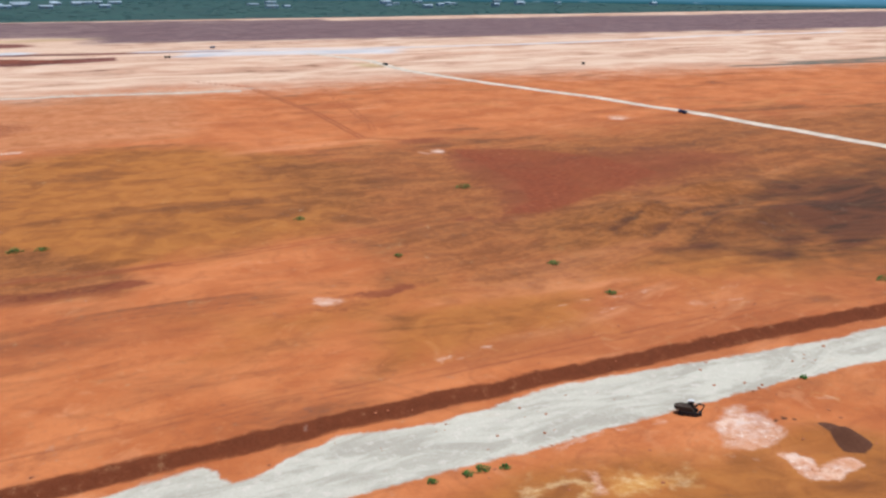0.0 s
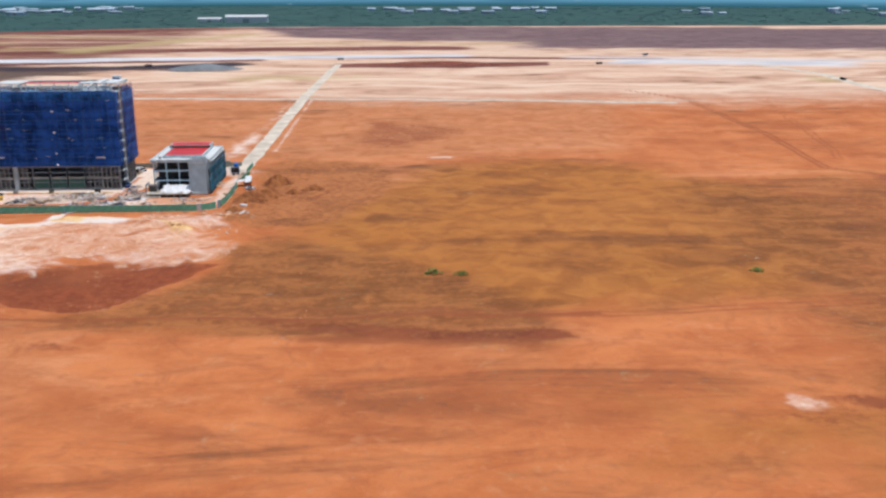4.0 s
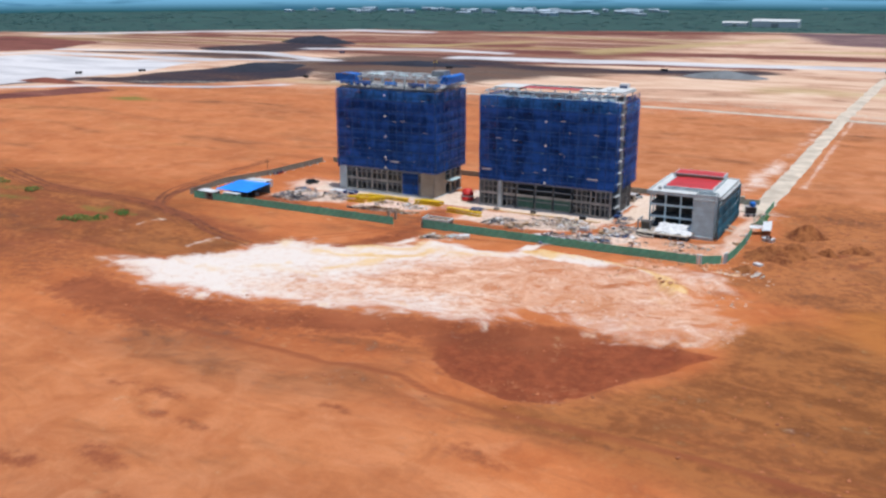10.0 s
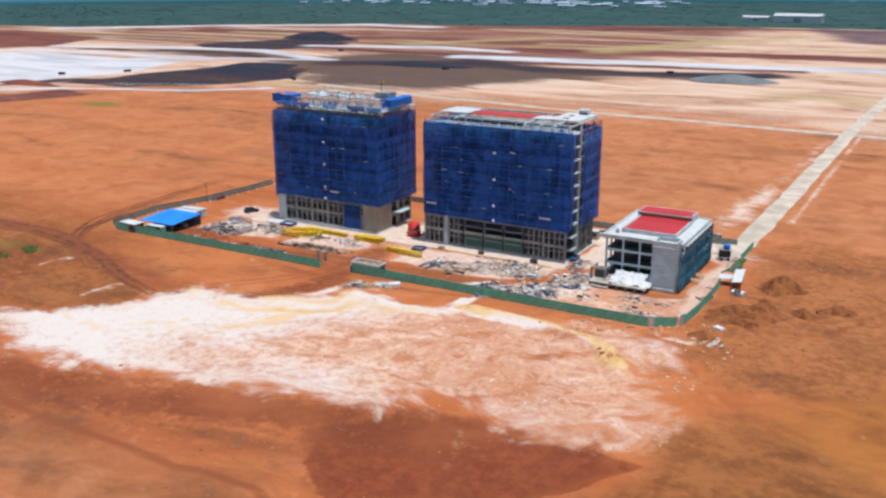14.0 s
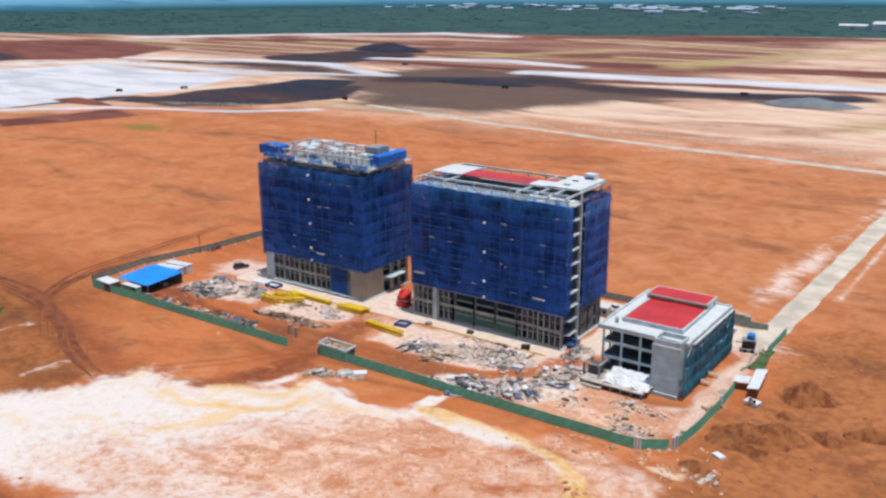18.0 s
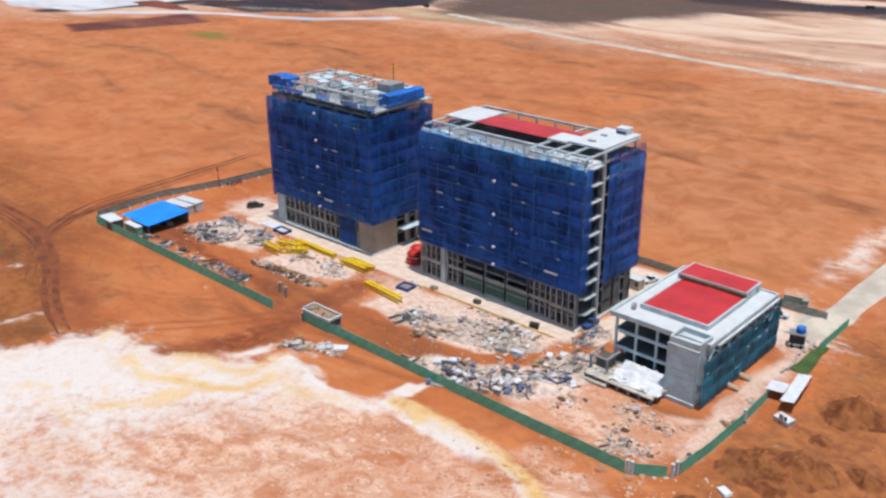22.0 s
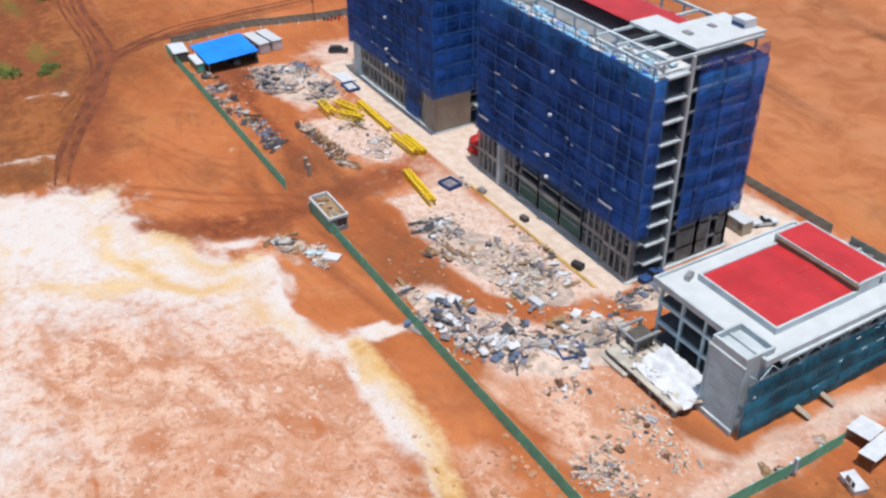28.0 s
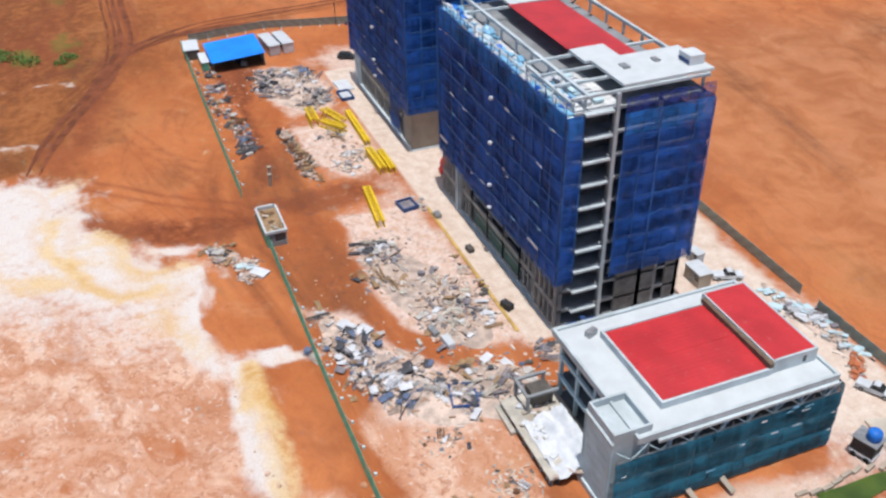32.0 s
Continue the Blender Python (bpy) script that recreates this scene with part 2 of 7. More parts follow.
# ---- building blocks ----
class Solid:
    """Collects boxes, bars and sheets for one mesh."""

    def __init__(self):
        self.v, self.f = [], []

    def hexa(self, corners):
        n = len(self.v)
        self.v += [tuple(c) for c in corners]
        self.f += [(n, n + 3, n + 2, n + 1), (n + 4, n + 5, n + 6, n + 7), (n, n + 1, n + 5, n + 4), (n + 1, n + 2, n + 6, n + 5), (n + 2, n + 3, n + 7, n + 6), (n + 3, n, n + 4, n + 7)]
        return self

    def box(self, x0, x1, y0, y1, z0, z1):
        return self.hexa([(x0, y0, z0), (x1, y0, z0), (x1, y1, z0), (x0, y1, z0), (x0, y0, z1), (x1, y0, z1), (x1, y1, z1), (x0, y1, z1)])

    def turned(self, c, size, yaw=0.0, tilt=0.0):
        m = Matrix.Translation(c) @ Euler((tilt, tilt * 0.6, yaw)).to_matrix().to_4x4()
        a, b, d = (s / 2 for s in size)
        return self.hexa([m @ Vector(p) for p in ((-a, -b, -d), (a, -b, -d), (a, b, -d), (-a, b, -d), (-a, -b, d), (a, -b, d), (a, b, d), (-a, b, d))])

    def bar(self, p, q, r=0.05, sides=6):
        p, q = Vector(p), Vector(q)
        turn = (q - p).to_track_quat("Z", "Y").to_matrix()
        n = len(self.v)
        for end in (p, q):
            self.v += [tuple(end + turn @ Vector((r * math.cos(2 * math.pi * i / sides), r * math.sin(2 * math.pi * i / sides), 0))) for i in range(sides)]
        self.f += [(n + i, n + (i + 1) % sides, n + sides + (i + 1) % sides, n + sides + i) for i in range(sides)]
        self.f += [tuple(n + i for i in reversed(range(sides))), tuple(n + sides + i for i in range(sides))]
        return self

    def cone(self, c, profile, sides=10):
        """A turned shape: profile is (radius, height) from the bottom up."""
        n = len(self.v)
        for r, z in profile:
            self.v += [(c[0] + r * math.cos(2 * math.pi * i / sides), c[1] + r * math.sin(2 * math.pi * i / sides), c[2] + z) for i in range(sides)]
        for j in range(len(profile) - 1):
            for i in range(sides):
                a, b = n + j * sides + i, n + j * sides + (i + 1) % sides
                self.f.append((a, b, b + sides, a + sides))
        self.f += [tuple(n + i for i in reversed(range(sides))), tuple(n + (len(profile) - 1) * sides + i for i in range(sides))]
        return self

    def rock(self, c, size, seed):
        """A lump with an uneven outline."""
        rnd = random.Random(seed)
        n = len(self.v)
        a, b, d = (s / 2 for s in size)
        yaw = rnd.random() * 6.28
        ca, sa = math.cos(yaw), math.sin(yaw)
        for z, k in ((-0.9, 0.75), (0.1, 1.0), (0.8, 0.55)):
            for i in range(6):
                r = k * rnd.uniform(0.75, 1.2)
                x, y = a * r * math.cos(i * 1.047), b * r * math.sin(i * 1.047)
                self.v.append((c[0] + ca * x - sa * y, c[1] + sa * x + ca * y, c[2] + d * (z + rnd.uniform(-0.15, 0.15))))
        for j in range(2):
            for i in range(6):
                p, q = n + j * 6 + i, n + j * 6 + (i + 1) % 6
                self.f.append((p, q, q + 6, p + 6))
        self.f += [tuple(n + i for i in reversed(range(6))), tuple(n + 12 + i for i in range(6))]
        return self

    def grid(self, fn, nu, nv):
        n = len(self.v)
        self.v += [tuple(fn(i / nu, j / nv)) for j in range(nv + 1) for i in range(nu + 1)]
        self.f += [(n + j * (nu + 1) + i, n + j * (nu + 1) + i + 1, n + (j + 1) * (nu + 1) + i + 1, n + (j + 1) * (nu + 1) + i) for j in range(nv) for i in range(nu)]
        return self

    def mesh(self, name, material, smooth=False):
        me = bpy.data.meshes.new(name)
        me.from_pydata(self.v, [], self.f)
        me.materials.append(material)
        if smooth:
            me.polygons.foreach_set("use_smooth", [True] * len(me.polygons))
        return me


def thing(name, at, label, category, group="", kind="", yaw=0.0):
    ob = new(name)
    ob.matrix_basis = pose(*at, 0, 0, yaw)
    return tagged(ob, label, category, group, kind)


def part(name, solid, material, parent, label="", at=(0, 0, 0), yaw=0.0, smooth=False):
    data = solid if isinstance(solid, bpy.types.Mesh) else solid.mesh(name, material, smooth)
    ob = new(name, data)
    ob.parent = parent
    ob.matrix_basis = pose(*at, 0, 0, yaw)
    return tagged(ob, label)


def single(name, solid, material, label, category, group="", kind="", at=(0, 0, 0), yaw=0.0, smooth=False):
    ob = new(name, solid.mesh(name, material, smooth))
    ob.matrix_basis = pose(*at, 0, 0, yaw)
    return tagged(ob, label, category, group, kind)

import functools


# ---- ground ----
def lattice(x, y, seed):
    h = np.sin(x * 127.1 + y * 311.7 + seed * 74.7) * 43758.5453
    return h - np.floor(h)


def value_noise(x, y, seed=0):
    xi, yi = np.floor(x), np.floor(y)
    fx, fy = x - xi, y - yi
    fx, fy = fx * fx * (3 - 2 * fx), fy * fy * (3 - 2 * fy)
    a, b = lattice(xi, yi, seed), lattice(xi + 1, yi, seed)
    c, d = lattice(xi, yi + 1, seed), lattice(xi + 1, yi + 1, seed)
    return (a + (b - a) * fx) * (1 - fy) + (c + (d - c) * fx) * fy


def fbm(x, y, size, seed=0, octaves=4):
    total, weight, amp = 0.0, 0.0, 1.0
    for k in range(octaves):
        total = total + amp * value_noise(x / size * 2**k, y / size * 2**k, seed + k * 7)
        weight, amp = weight + amp, amp * 0.5
    return total / weight


def away(x, y, pts, closed):
    """Distance from the line through pts, and whether inside it."""
    best, inside = np.full(x.shape, 1e9), np.zeros(x.shape, bool)
    for (ax, ay), (bx, by) in zip(pts, pts[1:] + (pts[:1] if closed else [])):
        dx, dy = bx - ax, by - ay
        s = np.clip(((x - ax) * dx + (y - ay) * dy) / (dx * dx + dy * dy), 0, 1)
        best = np.minimum(best, np.hypot(x - ax - s * dx, y - ay - s * dy))
        if closed and dy:
            inside ^= ((ay > y) != (by > y)) & (x < ax + (y - ay) * dx / dy)
    return best, inside


def area(x, y, soft, *pts):
    d, inside = away(x, y, list(pts), True)
    return np.clip(0.5 + np.where(inside, d, -d) / (2 * soft), 0, 1)


def line(x, y, half, soft, *pts):
    d, _ = away(x, y, list(pts), False)
    return np.clip(0.5 + (half - d) / (2 * soft), 0, 1)


def spot(x, y, cx, cy, rx, ry, soft=0.6):
    d = np.hypot((x - cx) / rx, (y - cy) / ry)
    return np.clip(0.5 + (1 - d) / (2 * soft), 0, 1)


def hump(x, y, cx, cy, rx, ry, high):
    d2 = ((x - cx) / rx) ** 2 + ((y - cy) / ry) ** 2
    return high * np.exp(-1.6 * d2)


def rise(x, y):
    """Height of the ground."""
    x, y = np.asarray(x, float), np.asarray(y, float)
    site = area(x, y, 5, (-252, 353), (-53, 353), (-53, 444), (-252, 444))
    far = np.clip((np.hypot(x + 60, y - 300) - 500) / 600, 0, 1)
    z = (fbm(x, y, 45, 3) - 0.5) * 1.1 * (1 - far) + (fbm(x, y, 9, 5, 3) - 0.5) * 0.35 * np.clip((470 - y) / 25, 0, 1) * np.clip((240 - x) / 25, 0, 1) * np.clip((x + 320) / 25, 0, 1)
    z = z * (1 - site)
    for cx, cy, rx, ry, high in ((-60, 352, 5, 3, 0.9),
                                 (205, 238, 30, 16, 4.0), (240, 215, 40, 12, 3.5), (255, 255, 30, 14, 3.0),
                                 (135, 98.5, 3, 5.5, 2.2), (129, 104, 4.5, 4.5, 1.8), (131, 114, 3.5, 3, 1.6), (80, 107, 5, 4, 0.7), (-64, 347, 4, 3, 0.6)):
        z = z + hump(x, y, cx, cy, rx, ry, high) * (0.7 + 0.6 * fbm(x, y, 3.2, 11, 3))
    ridge, _ = away(x, y, [(-108, 351.5), (-92, 349.5), (-80, 346), (-70, 339), (-64, 331)], False)
    z = z + 1.3 * np.clip(1 - ridge / 3.4, 0, 1) ** 1.3
    bank = np.interp(x, (-80, 0, 60, 100, 136, 201, 420), (150, 148, 147, 146.2, 144.4, 139.2, 130)) + (fbm(x, y, 11, 31) - 0.5) * 1.6
    z = z - 2.2 * np.clip((x + 90) / 60, 0, 1) * np.clip((bank + 1.0 - y) / 3.2, 0, 1) * np.clip((y - 60) / 40, 0, 1)
    scarp, inside = away(x, y, [(-120, 262), (-103, 268), (-88, 266), (-80, 263), (-70, 266), (-63, 279), (-54, 290), (-60, 305), (-110, 290)], True)
    z = z - 0.9 * np.clip(np.where(inside, scarp, -scarp) / 1.8 + 0.3, 0, 1)
    fill = area(x, y, 8, (-112, 300), (-60, 301), (-48, 320), (-58, 345), (-92, 345), (-108, 325))
    spoil = area(x, y, 6, (-57, 352), (-30, 352), (-22, 390), (-30, 440), (-56, 440))
    z = z + fill * (fbm(x, y, 6.5, 91, 4) - 0.5) * 2.4 + spoil * (1 - site) * (fbm(x, y, 9, 95, 3) - 0.45) * 2.0
    edge, _ = away(x, y, [(-101, 267), (-88, 264.5), (-79, 261), (-64, 259), (-48, 257), (-20, 254), (10, 257), (47, 254)], False)
    z = z + 0.55 * np.clip(1 - edge / 2.2, 0, 1)
    pool = area(x, y, 1.2, (-62.2, 410.6), (-57.4, 410.6), (-57.8, 425.4), (-61.2, 425.4))
    return z * (1 - pool) - 0.25 * pool


def graded(lo, hi, near_lo, near_hi, step, grow, cap, reach):
    mid = list(np.arange(near_lo, near_hi + 0.1, step))
    for end, sign in ((hi, 1), (lo, -1)):
        s, p, more = step, mid[-1] if sign > 0 else mid[0], []
        while (end - p) * sign > s:
            s = min(s * grow, cap) if abs(p) < reach else s * (grow + 0.06)
            p += sign * s
            more.append(p)
        mid = mid + more + [end] if sign > 0 else [end] + more[::-1] + mid
    return np.array(mid)


def crest_of(x, y):
    """The pale crest of the ridge of dumped sand."""
    return np.maximum(np.maximum(line(x, y, 0.9, 0.9, (-117, 349), (-108, 347.5), (-99, 348.3)), line(x, y, 2.5, 0.9, (-101, 348), (-94, 348.6), (-86, 348.4))), line(x, y, 1.2, 0.9, (-85, 348), (-79, 346.3), (-74, 343)))


def land_masks(x, y):
    """Where each kind of soil lies, as soft edges that the material roughens."""
    wx, wy = x + (fbm(x, y, 26, 21) - 0.5) * 13, y + (fbm(x, y, 26, 22) - 0.5) * 13
    rx, ry = x + (fbm(x, y, 7, 25) - 0.5) * 7, y + (fbm(x, y, 7, 26) - 0.5) * 6
    fx, fy = x + (fbm(x, y, 160, 23) - 0.5) * 60, y + (fbm(x, y, 160, 24) - 0.5) * 34
    top = functools.partial(functools.reduce, np.maximum)
    m = {}

    # white and peach sand before the gate
    sheet = area(rx, ry, 8, (-209, 294), (-186, 281), (-156, 284), (-124, 293), (-106, 296), (-88, 303), (-63, 304), (-54, 306), (-49, 320), (-52, 330), (-60, 340), (-70, 347), (-89, 351), (-104, 353), (-116, 351), (-122, 346), (-136, 350), (-143, 344), (-154, 335), (-166, 331), (-178, 328), (-184, 316), (-196, 304))
    finger = line(rx, ry, 2.0, 2.0, (-124, 344), (-117, 349), (-113, 353), (-112, 360))
    m["sand"] = top([sheet, 0.9 * finger, 0.8 * line(rx, ry, 1.4, 1.8, (-150, 340), (-147, 350), (-140, 354)),
                     0.75 * line(wx, y, 5, 6, (-152, 399), (-158, 414)), 0.75 * spot(x, y, -84, 426, 26, 9), 0.95 * crest_of(x, y),
                     0.7 * spot(rx, ry, -68, 345, 7, 5), 0.7 * spot(rx, ry, -60, 355, 4, 2),
                     0.8 * spot(rx, ry, 20, 453, 6, 3), 0.8 * spot(x, ry, 342, 421, 9, 9), 0.7 * spot(rx, ry, 196, 372, 7, 5),
                     0.62 * line(rx, ry, 0.5, 1.6, (104, 174), (128, 177), (160, 175), (181, 164)), 0.6 * line(rx, ry, 0.5, 1.6, (112, 168), (140, 169), (170, 160)),
                     0.62 * spot(rx, ry, 75, 205, 5, 3), 0.55 * line(rx, ry, 0.8, 1.5, (84, 160), (98, 163)),
                     0.9 * area(x + (rx - x) * 0.4, y + (ry - y) * 0.4, 1.0, (119.7, 101), (123, 99.5), (124, 96), (121.5, 93.5), (126, 93.5), (129.8, 93.3), (129.6, 89.7), (125, 90), (122, 88.5), (119, 91.7), (117.9, 94), (119.3, 98)), 0.72 * area(rx, ry, 2.0, (117, 116), (123, 119), (130, 121), (128, 116), (128, 110), (123.5, 104.5), (118, 104), (115, 107), (116, 111.5)), 0.6 * line(rx, ry, 0.7, 1.4, (85, 122), (99, 121), (110, 121)), 0.6 * line(rx, ry, 1.0, 1.5, (82, 114), (86, 110), (85, 106)),
                     0.6 * line(wx, y, 3, 5, (-71, 445), (-72, 490), (-66, 530), (-64, 640)), 0.72 * line(x, wy, 1.0, 1.5, (-54.5, 470), (-53, 660)),
                     0.7 * area(rx, ry, 4, (-78, 462), (-68, 466), (-64, 520), (-70, 540), (-76, 495))])
    m["sand"] = np.maximum(m["sand"], 0.85 * area(rx, ry, 3, (-97, 363), (-66, 363), (-63, 372), (-66, 381), (-88, 380), (-95, 371)))
    hx, hy = x + (rx - x) * 0.45, y + (ry - y) * 0.45
    outside = top([area(hx, hy, 1.0, (-138, 349), (-132, 356), (-124, 359), (-115, 360), (-117, 354), (-116, 348), (-123, 346), (-128, 350)),
                   area(hx, hy, 1.0, (-109.5, 350.5), (-111, 359), (-101, 361), (-86, 362), (-80, 358), (-82, 353), (-88, 352.5), (-97, 351.5), (-104, 351))])
    tongue = line(hx, hy, 1.5, 1.1, (-139, 346.5), (-128, 344.5), (-119, 343.5), (-113, 346), (-113.5, 351), (-114, 356))
    m["sand"] = top([m["sand"] * (1 - 0.66 * outside), tongue, 0.5 * line(rx, ry, 0.5, 0.9, (-140, 455), (-129, 454), (-117, 453), (-109, 452)), 0.72 * area(hx, hy, 3, (-88, 352), (-82, 358), (-70, 357), (-58, 350), (-52, 338), (-66, 338), (-78, 347)), 0.55 * line(rx, ry, 0.7, 1.2, (-200, 313), (-197, 325)), 0.55 * line(rx, ry, 0.6, 1.2, (-230, 315), (-231, 325), (-229, 333))])
    mixed = area(wx, wy, 8, (-112, 306), (-104, 340), (-92, 349), (-70, 345), (-56, 334), (-48, 320), (-52, 304), (-88, 302))
    m["sand"] = m["sand"] * (1 - 0.34 * mixed)
    core = area(wx, wy, 14, (-156, 296), (-128, 338), (-100, 362), (-58, 354), (-42, 328), (-44, 306), (-82, 304), (-104, 303), (-126, 300))
    m["bare"] = top([core, area(x, y, 4, (-100, 358), (-58, 358), (-58, 388), (-100, 388)), 0.7 * np.clip((x + 45) / 10, 0, 1), 0.6 * np.clip((y - 438) / 6, 0, 1)])
    crest = crest_of(x + (rx - x) * 0.5, y + (ry - y) * 0.5)
    m["bare"] = m["bare"] * (1 - crest) * (1 - tongue)
    m["yellow"] = top([(1 - 0.35 * crest) * line(hx, hy, 2.1, 1.0, (-112, 350), (-104, 350), (-96, 350.2), (-88, 350), (-80, 348.2), (-73, 344.5), (-66, 336)), 0.6 * line(rx, ry, 0.8, 1.5, (-72, 338), (-64, 330)), 0.55 * line(rx, ry, 0.7, 1.4, (-82, 343), (-72, 335), (-66, 326)),
                       line(rx, ry, 1.6, 1.6, (-166, 326), (-162, 324), (-152, 325), (-142, 329), (-137, 334), (-136, 340)), 0.9 * line(rx, ry, 1.6, 2.0, (-158, 333), (-152, 335), (-145, 335), (-140, 340), (-141, 345)), 0.85 * line(rx, ry, 1.6, 2.0, (-152, 312), (-146, 318), (-143, 326)),
                       0.62 * line(rx, ry, 2.0, 3, (-141, 343), (-128, 339), (-118, 344)), 0.6 * line(rx, ry, 1.5, 2, (-172, 305), (-160, 309), (-150, 306)),
                       0.62 * area(rx, ry, 2.5, (88.5, 107), (95, 108), (102, 104), (97.5, 101.5), (91, 100.7), (87, 103.5)), 0.7 * spot(rx, ry, -60, 356, 3, 1.5),
                       0.6 * line(rx, ry, 0.7, 1.2, (72, 110), (79, 112), (84, 107), (77, 104), (71, 107)), 0.5 * spot(rx, ry, 60, 103, 10, 5)])

    # wheel ruts, always in pairs
    tx, ty = x + (fbm(x, y, 20, 81, 2) - 0.5) * 3, y + (fbm(x, y, 20, 82, 2) - 0.5) * 3

    def ruts(half, *pts):
        d, _ = away(tx, ty, list(pts), False)
        return np.clip(0.5 + (half + 0.3 - np.abs(d - 1.5)) / 1.7, 0, 1)

    south = [line(tx, ty, 0.9, 1.0, (-178, 264), (-148, 262), (-127, 263), (-115, 263), (-101, 264), (-92, 260), (-79, 257.5), (-64, 257.5), (-48, 257.5), (-20, 254), (10, 256.5), (47, 253.5)), 0.75 * line(tx, ty, 0.5, 1.2, (-86, 254), (-66, 254), (-48, 253), (-20, 249)), 0.7 * line(tx, ty, 0.5, 1.2, (-150, 246), (-128, 243), (-108, 240)), 0.75 * ruts(0.5, (4, 260), (47, 254), (92, 257), (130, 262)), 0.7 * line(rx, ry, 2.5, 2.5, (-20, 243), (3, 241), (29, 237)), 0.6 * line(rx, ry, 1.0, 2, (-120, 262), (-110, 266), (-101, 267)),
             0.7 * ruts(0.3, (-48, 262.5), (-10, 259), (30, 262)), 0.7 * ruts(0.4, (-14, 160), (40, 158), (100, 156), (190, 150)), 0.75 * ruts(0.8, (164, 699), (191, 648), (190, 511), (179, 420), (203, 400), (212, 387)), 0.6 * ruts(0.6, (240, 640), (215, 520), (196, 440))]
    gate = [0.95 * line(tx, ty, 0.9, 1.0, (-300, 349), (-269, 347), (-252, 346), (-231, 341), (-215, 334), (-203, 329), (-193, 323)), 0.95 * line(tx, ty, 0.8, 1.0, (-300, 352), (-267, 350), (-251, 349), (-237, 344), (-222, 338), (-209, 335)),
            0.9 * line(tx, ty, 1.1, 1.2, (-240, 344), (-245, 350), (-250, 358), (-252, 367), (-249, 380), (-245, 395), (-243, 420)), 0.75 * line(tx, ty, 0.7, 1.2, (-300, 345), (-262, 343), (-240, 339), (-222, 331)), 0.8 * ruts(0.3, (-196, 326), (-176, 333), (-166, 345), (-157, 358), (-150, 364)),
            0.62 * area(rx, ry, 4, (-213, 335), (-201, 330), (-193, 323), (-186, 326), (-179, 331), (-192, 336), (-213, 342), (-234, 344)), 0.7 * ruts(0.2, (-206, 340), (-190, 345), (-176, 350), (-166, 356)), 0.7 * ruts(0.2, (-186, 345), (-178, 352), (-174, 358))]
    m["track"] = top(south + gate)
    m["strip"] = np.clip((y - 900) / 80, 0, 1) * np.clip((-240 - x) / 150 + 0.3, 0.3, 1)
    lane = top([line(tx, ty, 2.0, 1.4, (-218, 371), (-199, 371), (-187, 371), (-171, 370), (-162, 369), (-154, 371), (-142, 372), (-127, 371), (-117, 372), (-109, 374), (-103, 380), (-101, 389)), area(rx, ry, 1.5, (-147, 362), (-143, 371), (-133, 374), (-118, 371.5), (-120, 366), (-124, 362)), 0.9 * area(rx, ry, 2.5, (-157, 360), (-160, 372), (-158, 383), (-151, 386), (-149, 377), (-148, 364))])
    m["rubble"] = (1 - 0.66 * lane) * top([area(hx, hy, 1.5, (-186, 375), (-184, 387), (-162, 387), (-158, 380), (-167, 376)), 0.9 * area(hx, hy, 1.5, (-147, 374), (-145, 388), (-123, 390), (-99, 393), (-105, 380), (-112, 373.5), (-130, 373.5)), 0.75 * area(rx, ry, 5, (-228, 396), (-222, 388), (-205, 388), (-205, 404), (-224, 408)), area(wx, y, 3, (-139, 372), (-126, 386), (-108, 390), (-100, 386), (-108, 375), (-130, 371)), 0.85 * area(x, wy, 3, (-122, 362), (-121, 370), (-108, 374), (-99, 383), (-90, 386), (-88, 374), (-93, 365)),
                       0.7 * area(x, y, 3, (-186, 377), (-160, 377), (-160, 391), (-186, 391)), 0.75 * area(x, y, 4, (-101, 416), (-62, 418), (-62, 436), (-118, 436)), 0.6 * line(x, y, 3, 2, (-62.5, 372), (-62.5, 418)), 0.5 * area(rx, ry, 5, (-190, 374), (-150, 376), (-101, 376), (-99, 392), (-150, 393), (-190, 392)), 0.8 * area(rx, ry, 2.5, (-219, 374), (-206, 371), (-192, 376), (-190, 386), (-204, 389), (-218, 385))])
    m["apron"] = top([area(x, y, 0.8, (-212, 389.5), (-186, 390), (-101, 391.2), (-101, 396), (-212, 398)), area(x, y, 1.0, (-165, 396), (-149, 396), (-149, 410), (-165, 410)), 0.85 * area(rx, ry, 2.5, (-101, 397), (-88.5, 397), (-88.5, 417), (-68, 418), (-65, 435), (-150, 435.5), (-150, 417), (-101, 417)), 0.6 * area(rx, ry, 2.5, (-76, 379.5), (-66, 378), (-62, 384), (-62, 416), (-66, 416), (-66.5, 384))])

    # ochre and dark red soil of the plain
    m["ochre"] = top([area(wx, wy, 15, (-80, 257), (-60, 282), (-50, 302), (-44, 332), (-34, 356), (-10, 385), (14, 425), (60, 445), (113, 420), (150, 355), (128, 290), (100, 262), (48, 256), (0, 262), (-44, 266)), 0.8 * area(wx, wy, 8, (163, 251), (218, 265), (235, 240), (192, 206), (161, 208), (151, 220)),
                      0.8 * area(wx, wy, 5, (50, 116), (100, 116), (112, 108), (135, 108), (145, 90), (145, 80), (40, 80)), 0.8 * area(wx, wy, 20, (150, 195), (190, 215), (240, 270), (430, 285), (430, 145), (250, 152), (170, 165)), 0.72 * area(wx, wy, 8, (70, 160), (125, 158), (150, 190), (85, 196)), 0.55 * area(wx, wy, 10, (40, 180), (120, 190), (110, 215), (40, 210))])
    m["ochre"] = m["ochre"] * np.clip((x + 60) / 50, 0.5, 1)
